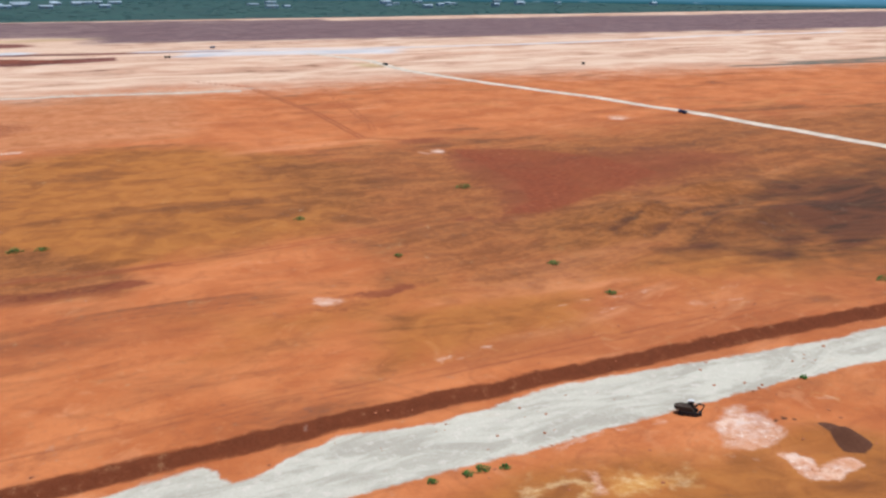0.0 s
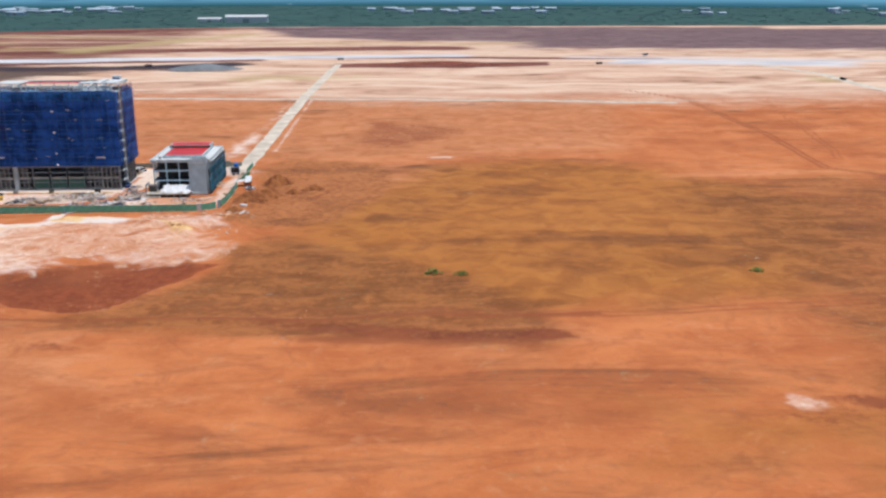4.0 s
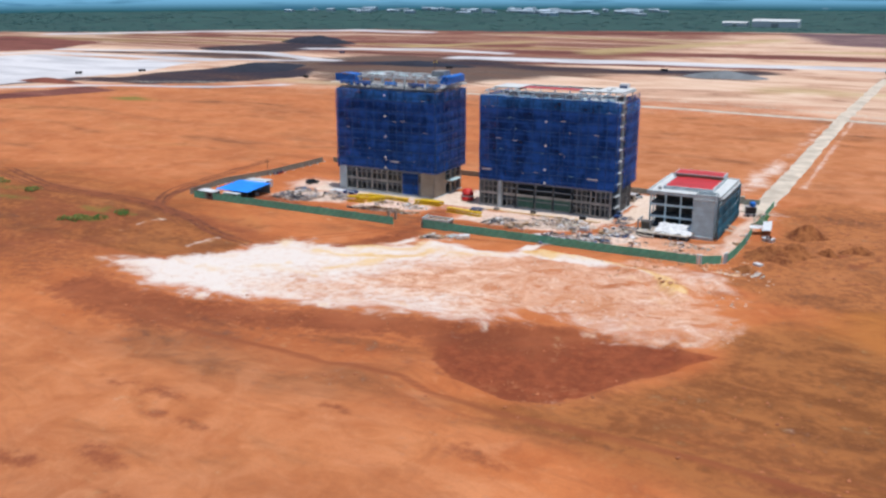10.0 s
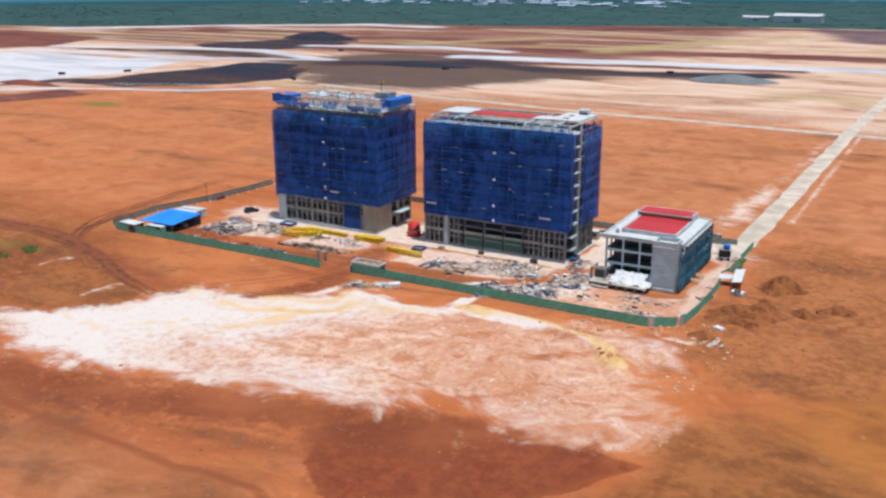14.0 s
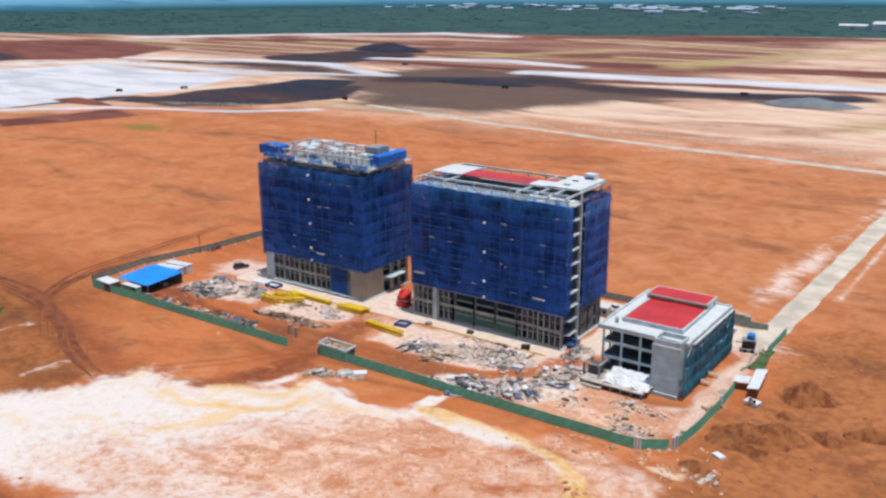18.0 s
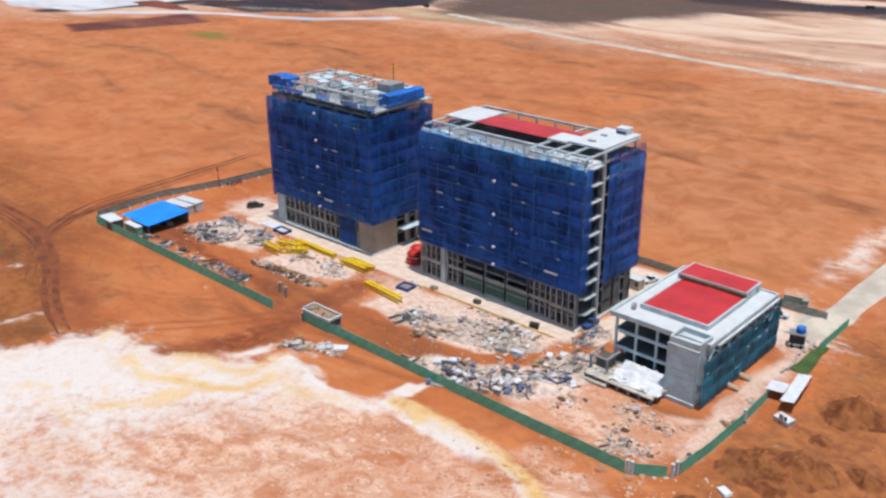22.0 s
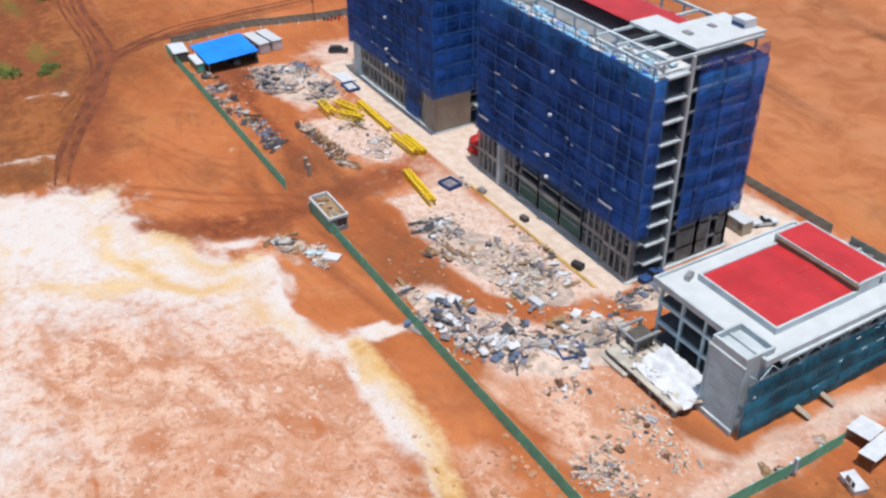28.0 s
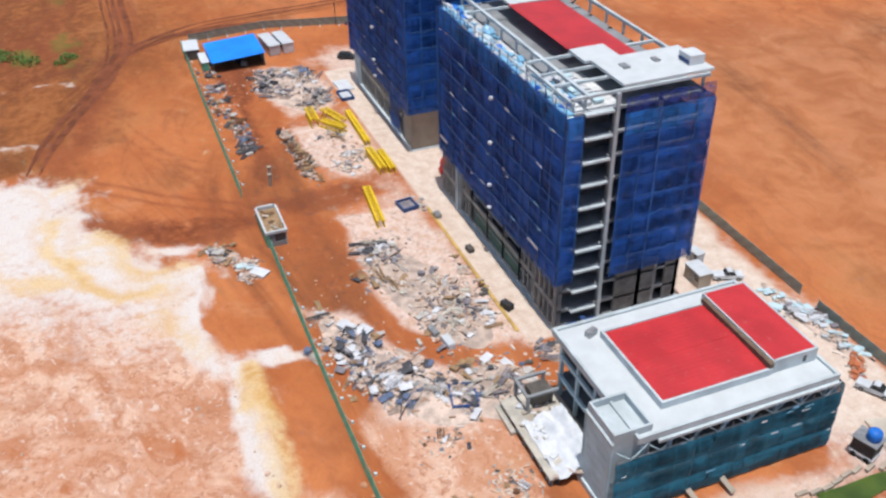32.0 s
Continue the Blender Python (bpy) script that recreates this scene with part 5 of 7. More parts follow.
def tower_east():
    t = thing("tower_block", (0, 0, 0), "unfinished concrete tower in blue netting with a red roof", "building")
    x0, x1, y0, y1 = -147.8, -102.6, 396.4, 417.6
    floors = [0.35, 3.1, 6.75] + [6.75 + 3.645 * i for i in range(1, 9)]
    frame_of(t, x0, x1, y0, y1, floors, 7, 3)
    part("plinth", Solid().box(x0 - 0.6, x1 + 0.6, y0 - 0.9, y1 + 0.6, -0.3, 0.2), concrete_pale, t)
    w = (x1 - x0) / 7
    for i in range(7):
        if i in (2, 3, 4):
            window_bay(t, x0 + i * w, x0 + (i + 1) * w, y0, 0.2, 9.0, 1, 2, green_board)
        else:
            window_bay(t, x0 + i * w, x0 + (i + 1) * w, y0 - (0.5 if i in (0, 6) else 0), 0.2, 9.0, 4, 2)
    part("pier", Solid().box(x0 + w + 0.4, x0 + w + 1.5, y0 - 1.0, y0 - 0.25, 0, 9.3), concrete_pale, t)
    # the side towards the annex: lower wall, lift gap with landings, tall pier
    part("side_wall", Solid().box(x1 - 0.3, x1, 406.2, 413.0, 0.2, 8.2), concrete_dim, t)
    part("side_wall", Solid().box(x1 - 0.3, x1, 415.1, y1, 0.2, 8.2), concrete_dim, t)
    part("side_beam", Solid().box(x1 - 0.3, x1 + 0.1, 404.6, y1, 8.2, 9.2), concrete_dim, t)
    part("rear_wall", Solid().box(x0, x1, y1 - 0.3, y1 - 0.05, 0.2, 9.0).box(x0, x0 + 0.25, y0 + 1, y1 - 0.3, 0.2, 9.0), concrete, t)
    part("side_pier", Solid().box(x1 - 0.4, x1 + 0.05, 413.0, 413.5, 0, 8.2), concrete, t)
    part("tall_pier", Solid().box(x1 + 0.4, x1 + 0.85, 402.9, 403.4, 0, 38.3), concrete_pale, t)
    for z in floors[1:]:
        part("landing", Solid().box(x1, x1 + 1.0, 398.3, 402.6, z - 0.16, z + 0.14), concrete_pale, t)
    # dark sheet in place of the shade inside the lift gap
    part("shaft_back", Solid().box(x1 - 3.2, x1 - 3.0, 397.0, 404.2, 0.4, 35.6), concrete_and_shade, t)
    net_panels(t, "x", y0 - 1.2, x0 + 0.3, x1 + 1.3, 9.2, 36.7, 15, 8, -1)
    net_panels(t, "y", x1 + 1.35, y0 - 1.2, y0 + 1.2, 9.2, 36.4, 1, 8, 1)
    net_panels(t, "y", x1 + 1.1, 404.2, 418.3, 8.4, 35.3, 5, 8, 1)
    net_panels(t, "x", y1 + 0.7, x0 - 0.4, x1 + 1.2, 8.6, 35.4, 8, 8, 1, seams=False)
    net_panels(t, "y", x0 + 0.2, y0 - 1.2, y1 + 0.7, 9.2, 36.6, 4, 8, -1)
    scaffold(t, x0 + 0.5, x1 + 1.2, y0 - 1.3, y1 + 1.0, 9.0, 37.7, 8, 4, 8, "f")
    # roof
    top = floors[-1]
    part("parapet", Solid().box(x0, x1, y0, y0 + 0.25, top, top + 0.9), concrete_pale, t)
    part("walkway", Solid().box(x0 + 0.4, x1 + 1.1, y0 - 0.95, y0 - 0.01, top + 0.2, top + 0.3), panel_white, t)
    for i in range(9):
        x = x0 + 1.2 + (x1 - x0 - 2.4) * i / 8
        part("roof_post", Solid().box(x - 0.17, x + 0.17, y0 + 2.6, y0 + 2.94, top, 38.1), concrete_pale, t)
        part("roof_post", Solid().box(x - 0.17, x + 0.17, y1 + 0.0, y1 + 0.34, top, 38.1), concrete_pale, t)
    part("roof_beam", Solid().box(x0 + 1, x1, y0 + 2.5, y0 + 3.0, 37.8, 38.3), concrete_pale, t)
    part("roof_beam", Solid().box(x0 + 1, x1, y1 - 0.1, y1 + 0.4, 37.8, 38.3), concrete_pale, t)
    for x in (x0 + 1.2, x0 + 9.5, x1 - 13.8, x1 - 9, x1 - 5, x1 - 0.4):
        part("cross_beam", Solid().box(x - 0.2, x + 0.2, y0 + 0.2, y1 + 0.1, 37.82, 38.22), concrete_pale, t)
    part("front_beam", Solid().box(x1 - 14, x1, y0 + 0.1, y0 + 0.55, 37.3, 37.7), concrete_pale, t)
    for x in (x1 - 13.8, x1 - 9, x1 - 5, x1 - 0.4):
        part("roof_post", Solid().box(x - 0.17, x + 0.17, y0 + 0.2, y0 + 0.5, top, 37.3), concrete_pale, t)
    part("roof_slab", Solid().box(-112.2, x1 - 0.6, 404.6, 418.9, 38.3, 38.7).box(-117.0, -112.2, 403.6, 409.2, 38.3, 38.7), roof_white, t, "white roof slab")
    part("roof_slab", Solid().box(-147.0, -137.7, 403.9, 414.4, 38.3, 38.65), roof_white, t, "white roof slab")
    r = Solid()
    for bx, by, ex, ey in ((-137.6, 403.4, -117.1, 412.6), (-117.1, 409.3, -112.3, 412.6)):
        r.grid(lambda u, v: (bx + u * (ex - bx), by + v * (ey - by), 38.75 - 0.05 * (by + v * (ey - by) - 403.4)), 4, 2)
        r.grid(lambda u, v: (bx + u * (ex - bx), ey - v * (ey - by), 38.65 - 0.05 * (ey - v * (ey - by) - 403.4)), 4, 2)
    part("roof_sheet", r, roof_red, t, "bright red ribbed metal roof")
    part("vent", Solid().box(-109.2, -107.6, 407.2, 408.2, 38.7, 38.95), steel_grey, t)
    part("vent", Solid().box(-109.4, -108.0, 412.4, 413.3, 38.7, 38.95), steel_grey, t)
    unit = part("cooling_unit", Solid().box(-107.8, -105.0, 416.0, 418.4, 38.7, 40.1), steel_white, t)
    part("louvre", Solid().box(-107.9, -107.8, 416.3, 418.1, 38.9, 39.9), paint_blue, unit)
    part("louvre", Solid().box(-107.6, -105.2, 415.9, 416.0, 38.9, 39.4), paint_blue, unit)
    for i in range(14):
        x = x0 + 1.5 + 3.35 * i
        part("guard_post", Solid().bar((x, y0 - 0.9, 36.1), (x, y0 - 0.9, 38.0), 0.07), steel_white, t)
    part("guard_rail", Solid().bar((x0 + 1.5, y0 - 0.9, 37.5), (x1 + 0.8, y0 - 0.9, 37.5), 0.06), steel_white, t)
    part("deck", Solid().box(x0 + 0.5, x1 - 0.3, y0 + 0.3, y0 + 2.5, top + 0.004, top + 0.07).box(x1 - 13.4, x1 - 0.3, y0 + 2.5, 404.4, top + 0.004, top + 0.07), dusty_white, t, "dusty white roof deck")
    for i in range(15):
        x = x0 + 1.2 + 3.0 * i
        part("mat", Solid().turned((x + 1.3, y0 - 0.5, top + 0.42 + 0.05 * (i % 3)), (2.7, 1.3, 0.12), 0.03 * (i % 5 - 2), 0.02 * (i % 3 - 1)), (tarp_cyan, dusty_white, tarp_cyan, tarp_cyan)[(i * 7 + i // 3) % 4], t, "pale blue sheeting mat")
    for i in range(4):
        for j in range(3):
            part("boxed_panel", Solid().turned((x1 - 11.5 + 2.9 * i, y0 + 1.4 + 1.9 * j, top + 0.3 + 0.1 * ((i + j) % 3)), (2.4, 1.4, 0.35 + 0.2 * ((i * j) % 3)), 0.05 * (i - j)), (dusty_white, panel_white, tarp_white)[(i + 2 * j) % 3], t)
    for i in range(16):
        x = x0 + 1.0 + (x1 - x0) * i / 15
        part("scaffold_tip", Solid().bar((x, y0 - 1.2, 36.5), (x, y0 - 1.2, 38.0 + 0.4 * (i % 2)), 0.07), scaffold_blue, t)
    battens(t, 22, x0 + 1, x1 + 1.6, y0 - 1.6, 9.2, 36.7, 8, 5)
    net_panels(t, "y", x1 + 1.1, 404.2, 418.3, 35.3, 37.6, 3, 1, 1, 0.12, net_thin, False)
    rnd = random.Random(4)
    for i in range(80):
        x = rnd.uniform(x0 + 1, x1 - 1)
        part("stored_panel", Solid().turned((x, rnd.uniform(y0 - 0.8, y0 + 2.3), top + 0.5 + 0.35 * rnd.random()), (rnd.uniform(0.8, 2.6), rnd.uniform(0.4, 1.0), rnd.uniform(0.15, 0.5)), rnd.uniform(-0.4, 0.4)), rnd.choice((tarp_white, panel_white, tarp_cyan, net_blue, tarp_blue, tarp_cyan)), t)
    for z in (9.5, 13.8, 21.5, 29.2):
        part("site_lamp", Solid().cone((-124.4, y0 - 1.65, z), ((0.18, 0), (0.38, 0.15), (0.38, 0.45), (0.15, 0.6))), steel_white, t, "small white site lamp")
    for x, z in ((-108.5, 12.2), (-145.0, 12.4)):
        part("notice", Solid().box(x - 1.7, x + 1.7, y0 - 1.62, y0 - 1.57, z, z + 0.45), tarp_white, t, "faded white banner strip")


def tower_west():
    t = thing("tower_block", (0, 0, 0), "unfinished concrete tower in blue netting with bare roof beams", "building")
    x0, x1, y0, y1 = -203.4, -165.4, 396.2, 416.0
    floors = [0.35, 3.5, 7.1] + [7.1 + 3.7 * i for i in range(1, 9)]
    frame_of(t, x0, x1, y0, y1, floors, 6, 3)
    part("plinth", Solid().box(x0 - 0.6, x1 + 0.6, y0 - 0.9, y1 + 0.6, -0.3, 0.2), concrete_pale, t)
    w = (x1 - x0) / 6
    for i in range(5):
        window_bay(t, x0 + i * w + 0.4, x0 + (i + 1) * w, y0, 0.2, 8.8, 3, 2)
        for k in range(3):
            xa = x0 + i * w + 0.4 + (k + 0.5) * (w - 0.4) / 3
            part("arch", Solid().grid(lambda u, v: (xa + 0.85 * math.cos(math.pi * u) * (1 + 0.15 * v), y0 - 0.22, 7.4 + 0.75 * math.sin(math.pi * u) * (1 + 0.2 * v)), 8, 1), concrete_pale, t)
    part("pier", Solid().box(x0 - 0.3, x0 + 2.4, y0 - 0.8, y0 + 0.4, 0, 10.4), concrete_pale, t)
    part("corner_block", Solid().box(x0 + 5 * w + 1.5, x1, y0 - 0.4, y0, 0.2, 8.8).box(x1 - 0.4, x1 + 0.1, y0, 404.6, 0.2, 8.8), concrete_beige, t, "beige rendered wall")
    part("corner_block", Solid().box(x0 + 5 * w, x0 + 5 * w + 1.5, y0 - 0.3, y0 + 0.1, 0.2, 8.8), concrete, t)
    part("small_window", Solid().box(x0 + 5 * w + 0.4, x0 + 5 * w + 1.2, y0 - 0.36, y0 - 0.3, 5.2, 7.4), concrete_and_shade, t)
    part("side_beam", Solid().box(x1 - 0.3, x1 + 0.2, 404.6, y1, 4.0, 5.0).box(x1 - 0.3, x1 + 0.2, 404.6, y1, 8.0, 8.9), concrete_beige, t)
    for y in (408.2, 412.0, y1):
        part("side_pier", Solid().box(x1 - 0.4, x1 + 0.15, y - 0.4, y + 0.4, 0, 8.8), concrete_beige, t)
    part("rear_wall", Solid().box(x0, x1, y1 - 0.3, y1 - 0.05, 0.2, 8.8).box(x0, x0 + 0.25, y0 + 1, y1 - 0.3, 0.2, 8.8), concrete, t)
    part("canopy", Solid().box(x1 + 0.2, x1 + 2.6, 405, 412, 4.7, 5.0), panel_white, t)
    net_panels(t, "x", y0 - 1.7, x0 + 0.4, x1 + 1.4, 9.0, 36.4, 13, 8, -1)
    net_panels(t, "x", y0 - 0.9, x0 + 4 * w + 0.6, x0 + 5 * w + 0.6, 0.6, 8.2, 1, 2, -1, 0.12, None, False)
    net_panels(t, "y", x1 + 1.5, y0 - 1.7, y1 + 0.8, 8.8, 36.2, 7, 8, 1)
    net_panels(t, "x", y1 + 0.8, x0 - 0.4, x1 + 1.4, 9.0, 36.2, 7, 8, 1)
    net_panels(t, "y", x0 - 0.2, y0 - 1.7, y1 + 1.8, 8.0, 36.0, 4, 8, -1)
    scaffold(t, x0 + 0.6, x1 + 1.55, y0 - 1.8, y1 + 1.4, 8.8, 37.2, 7, 4, 8, "fr")
    battens(t, 14, x0 + 1, x1 + 1, y0 - 2.1, 9.0, 36.4, 8, 6)
    top = floors[-1]
    # bare storey on the roof
    a0, a1, b0, b1 = -200.6, -164.4, 398.4, 414.4
    for i in range(9):
        x = a0 + (a1 - a0) * i / 8
        for y in (b0, (b0 + b1) / 2, b1):
            part("roof_post", Solid().box(x - 0.2, x + 0.2, y - 0.2, y + 0.2, top, 40.4), concrete_pale, t)
    for y in (b0, (b0 + b1) / 2, b1):
        part("roof_beam", Solid().box(a0 - 0.2, a1 + 0.2, y - 0.25, y + 0.25, 40.0, 40.5), concrete_pale, t)
    part("edge_slab", Solid().box(a0 - 2.4, a1 + 1.6, b0 - 2.2, b0 + 0.6, 37.7, 38.0), concrete_pale, t)
    part("edge_slab", Solid().box(a1 - 0.6, a1 + 1.6, b0 + 0.6, b1 + 1.6, 37.7, 38.0), concrete_pale, t)
    for i in range(12):
        x = a0 - 2.2 + (a1 - a0 + 3.6) * i / 11
        part("guard_post", Solid().bar((x, b0 - 2.0, 36.8), (x, b0 - 2.0, 39.0), 0.08), steel_white, t)
    for z in (38.4, 39.0):
        part("guard_rail", Solid().bar((a0 - 2.2, b0 - 2.0, z), (a1 + 1.4, b0 - 2.0, z), 0.07), steel_white, t)
        part("guard_rail", Solid().bar((a1 + 1.4, b0 - 2.0, z), (a1 + 1.4, b1 + 1.2, z), 0.07), steel_white, t)
    for i in range(13):
        x = a0 + (a1 - a0) * i / 12
        part("joist", Solid().box(x - 0.13, x + 0.13, b0, b1, 40.5, 40.75), steel_white, t)
    rnd = random.Random(9)
    for i in range(52):
        x, y = rnd.uniform(a0 + 1, a1 - 2), rnd.uniform(b0 + 1, b1 - 1)
        part("roof_board", Solid().box(x, x + rnd.uniform(1.5, 3.4), y, y + rnd.uniform(0.8, 2.6), 40.76, 40.84 + 0.05 * rnd.random()), rnd.choice((panel_white, tarp_white, concrete_pale, steel_grey)), t)
    for i in range(16):
        x, y = rnd.uniform(a0, a1), rnd.choice((b0, b1, (b0 + b1) / 2)) + rnd.uniform(-0.2, 0.2)
        part("rebar", Solid().bar((x, y, 40.4), (x + rnd.uniform(-0.1, 0.1), y, 41.9), 0.05), rust, t)
    for x, y, sx, sy in ((a0 - 0.4, b0 + 0.6, 8.0, 4.2), (a1 + 0.4, b0 + 8.2, 3.4, 12.5)):
        s = Solid()
        s.grid(lambda u, v: (x - sx / 2 + u * sx, y - sy / 2 + v * sy, 41.0 + 0.3 * noise.noise((u * 4 + x, v * 4, 1)) + 0.35 * math.sin(math.pi * u)), 10, 10)
        s.grid(lambda u, v: (x - sx / 2 + u * sx, y - sy / 2 - 0.25 + 0.35 * noise.noise((u * 6, v * 2, 5)), 41.0 - v * (2.4 + 0.9 * noise.noise((u * 5, x, 3)))), 14, 5)
        s.grid(lambda u, v: (x + sx / 2 + 0.35 * noise.noise((u * 6, v * 2, 7)), y - sy / 2 + u * sy, 41.0 - v * (2.2 + 0.9 * noise.noise((u * 5, x, 8)))), 14, 5)
        s.grid(lambda u, v: (x - sx / 2 - 0.2 + 0.35 * noise.noise((u * 6, v * 2, 9)), y - sy / 2 + u * sy, 41.0 - v * (2.4 + 0.9 * noise.noise((u * 5, x, 4)))), 14, 5)
        part("tarpaulin", s, tarp_blue, t, "bright blue tarpaulin", smooth=True)
    for xa, xb, k in ((a0 - 2.2, a0 + 3.2, 1), (a0 + 4.0, a0 + 10.5, 2), (a0 + 16.0, a0 + 21.0, 3), (a1 - 11.0, a1 - 4.5, 4), (a1 - 4.0, a1 + 1.4, 5)):
        s = Solid()
        s.grid(lambda u, v: (xa + (xb - xa) * u, b0 - 2.15 - 0.15 * math.sin(math.pi * v) + 0.18 * noise.noise((u * 5, v * 2, k)), 39.1 - v * (1.5 + 0.9 * noise.noise((u * 4, k * 3.1, 2)))), 14, 5)
        part("rail_netting", s, net_lit if k % 2 else net_blue, t, smooth=True)
    part("stair_head", Solid().box(a1 - 6.2, a1 - 1.6, b0 + 6, b0 + 11, 40.5, 42.6), concrete, t)
    part("mast", Solid().bar((-174.5, 414.0, 40.4), (-174.5, 414.0, 45.6), 0.13), rust, t)
    part("mast_arm", Solid().bar((-175.3, 414.0, 44.6), (-173.5, 414.0, 44.9), 0.1), paint_yellow, t)
    for z in (34.4, 27.3, 20.2, 13.0, 9.3):
        part("site_lamp", Solid().cone((-183.4, y0 - 2.2, z), ((0.18, 0), (0.38, 0.15), (0.38, 0.45), (0.15, 0.6))), steel_white, t, "small white site lamp")
    part("notice", Solid().box(-181.4, -178.2, y0 - 2.15, y0 - 2.1, 11.8, 12.3), tarp_white, t, "faded white banner strip")


tower_east()
tower_west()


# ---- annex ----
def annex():
    t = thing("annex_building", (0, 0, 0), "three-storey concrete annex with red roofs and teal netting", "building")
    x0, x1, y0, y1 = -88.6, -68.4, 389.3, 416.7
    # lower slabs use the darker concrete to put interior shade into their colour
    for z in (1.2, 4.8, 8.4, 12.0):
        part("floor_slab", Solid().box(x0, x1, y0, y1, z - 0.35, z), concrete_pale if z > 11 else concrete_dim, t)
    # dark block added so the open rooms read as shaded
    part("core", Solid().box(x0 + 0.4, x1 - 5, y0 + 6, y1 - 0.4, 0, 11.6), concrete_and_shade, t)
    part("back_wall", Solid().box(x0, x1, y1 - 0.25, y1, 0, 11.8), concrete, t)
    part("west_wall", Solid().box(x0, x0 + 0.25, y0 + 9, y1 - 0.25, 0, 11.8), concrete, t)
    for i in range(4):
        x = x0 + 0.3 + i * 4.5
        part("column", Solid().box(x - 0.22, x + 0.22, y0, y0 + 0.45, 0, 11.8), panel_white, t)
    for i in range(8):
        y = y0 + 0.4 + (y1 - y0 - 0.8) * i / 7
        part("column", Solid().box(x1 - 0.45, x1 - 0.05, y - 0.22, y + 0.22, 0, 11.8), panel_white, t)
        if i < 3:
            part("column", Solid().box(x0, x0 + 0.4, y - 0.2, y + 0.2, 0, 11.8), panel_white, t)
    for z in (4.8, 8.4):
        part("front_beam", Solid().box(x0, x1 - 6.5, y0 - 0.1, y0 + 0.3, z - 0.45, z + 0.15), panel_white, t)
        part("side_beam", Solid().box(x1 - 0.2, x1 + 0.1, y0, y1, z - 0.45, z + 0.15), panel_white, t)
    part("cornice", Solid().box(x0 - 0.7, x1 + 0.6, y0 - 1.0, y0 - 0.6, 11.5, 12.5).box(x0 - 0.7, x0 - 0.3, y0 - 0.6, y1, 11.5, 12.5).box(x1 + 0.2, x1 + 0.6, y0 - 0.6, y1, 11.5, 12.5).box(x0 - 0.7, x1 + 0.6, y1, y1 + 0.4, 11.5, 12.5), concrete_pale, t, "pale concrete parapet")
    part("roof_deck", Solid().box(x0 - 0.3, x1 + 0.2, y0 - 0.6, y1, 12.004, 12.12), roof_white, t, "white coated flat roof")
    # raised kerb round the lower red roof
    a0, a1, b0, b1 = -85.8, -71.2, 393.5, 409.4
    part("kerb", Solid().box(a0, a1, b0, b0 + 0.35, 12.1, 13.2).box(a0, a0 + 0.35, b0 + 0.35, b1, 12.1, 13.2).box(a1 - 0.35, a1, b0 + 0.35, b1, 12.1, 13.2), concrete_pale, t)
    s = Solid()
    s.grid(lambda u, v: (a0 + 0.35 + u * (a1 - a0 - 0.7), b0 + 0.35 + v * (b1 - b0 - 0.6), 12.98 + 0.25 * (1 - abs(2 * u - 1))), 2, 6)
    part("roof_sheet", s, roof_red, t, "bright red ribbed metal roof")
    part("ridge_cap", Solid().box((a0 + a1) / 2 - 0.12, (a0 + a1) / 2 + 0.12, b0 + 0.4, b1 - 0.3, 13.24, 13.29), roof_red, t)
    # higher block behind, with its own red roof
    part("block_wall", Solid().box(-86.6, -71.4, 409.6, 409.9, 12.1, 14.1).box(-86.6, -71.4, 416.0, 416.3, 12.1, 14.2).box(-86.6, -86.3, 409.9, 416.0, 12.1, 14.2).box(-71.7, -71.4, 409.9, 416.0, 12.1, 14.2), concrete_pale, t)
    s = Solid()
    s.grid(lambda u, v: (-86.35 + u * 14.7, 409.8 + v * 6.3, 14.12 + 0.06 * v), 2, 3)
    part("roof_sheet", s, roof_red, t, "bright red ribbed metal roof")
    part("gutter", Solid().box(-85.9, -71.3, 409.0, 409.6, 13.1, 13.9), earth_brown, t, "brown box gutter")
    part("vent_slot", Solid().box(-71.42, -71.36, 414.2, 414.7, 12.6, 13.6), concrete_and_shade, t)
    # stair turret
    c0, c1, d0, d1 = -74.7, -68.7, 385.6, 390.7
    part("turret_wall", Solid().box(c0, c1, d0, d0 + 0.3, 0, 13.2).box(c0, c0 + 0.3, d0 + 0.3, d1, 0, 13.2).box(c1 - 0.3, c1, d0 + 0.3, d1, 0, 13.2).box(c0 + 0.3, c1 - 0.3, d1 - 0.3, d1, 8, 13.2), concrete_pale, t)
    part("turret_floor", Solid().box(c0 + 0.3, c1 - 0.3, d0 + 0.3, d1 - 0.3, 11.9, 12.15), concrete_pale, t)
    for j in range(7):
        z = 0.9 + j * 1.5
        part("cladding_panel", Solid().box(c0 + 0.15, c1 - 0.15, d0 - 0.14, d0 - 0.02, z, z + 1.43), panel_white, t)
        part("cladding_panel", Solid().box(c0 - 0.14, c0 - 0.02, d0 + 0.15, d1 - 0.6, z, z + 1.43), panel_white, t)
    part("corner_trim", Solid().box(c0 - 0.2, c0, d0 - 0.2, d0, 0, 12.0), panel_white, t)
    part("corner_trim", Solid().box(c1, c1 + 0.12, d0 - 0.2, d0, 0, 12.0), panel_white, t)
    part("cap", Solid().box(c0 - 0.25, c1 + 0.25, d0 - 0.3, d0, 11.45, 11.9), concrete_pale, t)
    part("porch_box", Solid().box(-89.6, -87.0, 384.8, 387.8, 1.45, 3.6), concrete_and_shade, t)
    part("hatch", Solid().turned((-86.6, 392.6, 12.55), (0.9, 1.6, 0.9), 0.4), steel_grey, t)
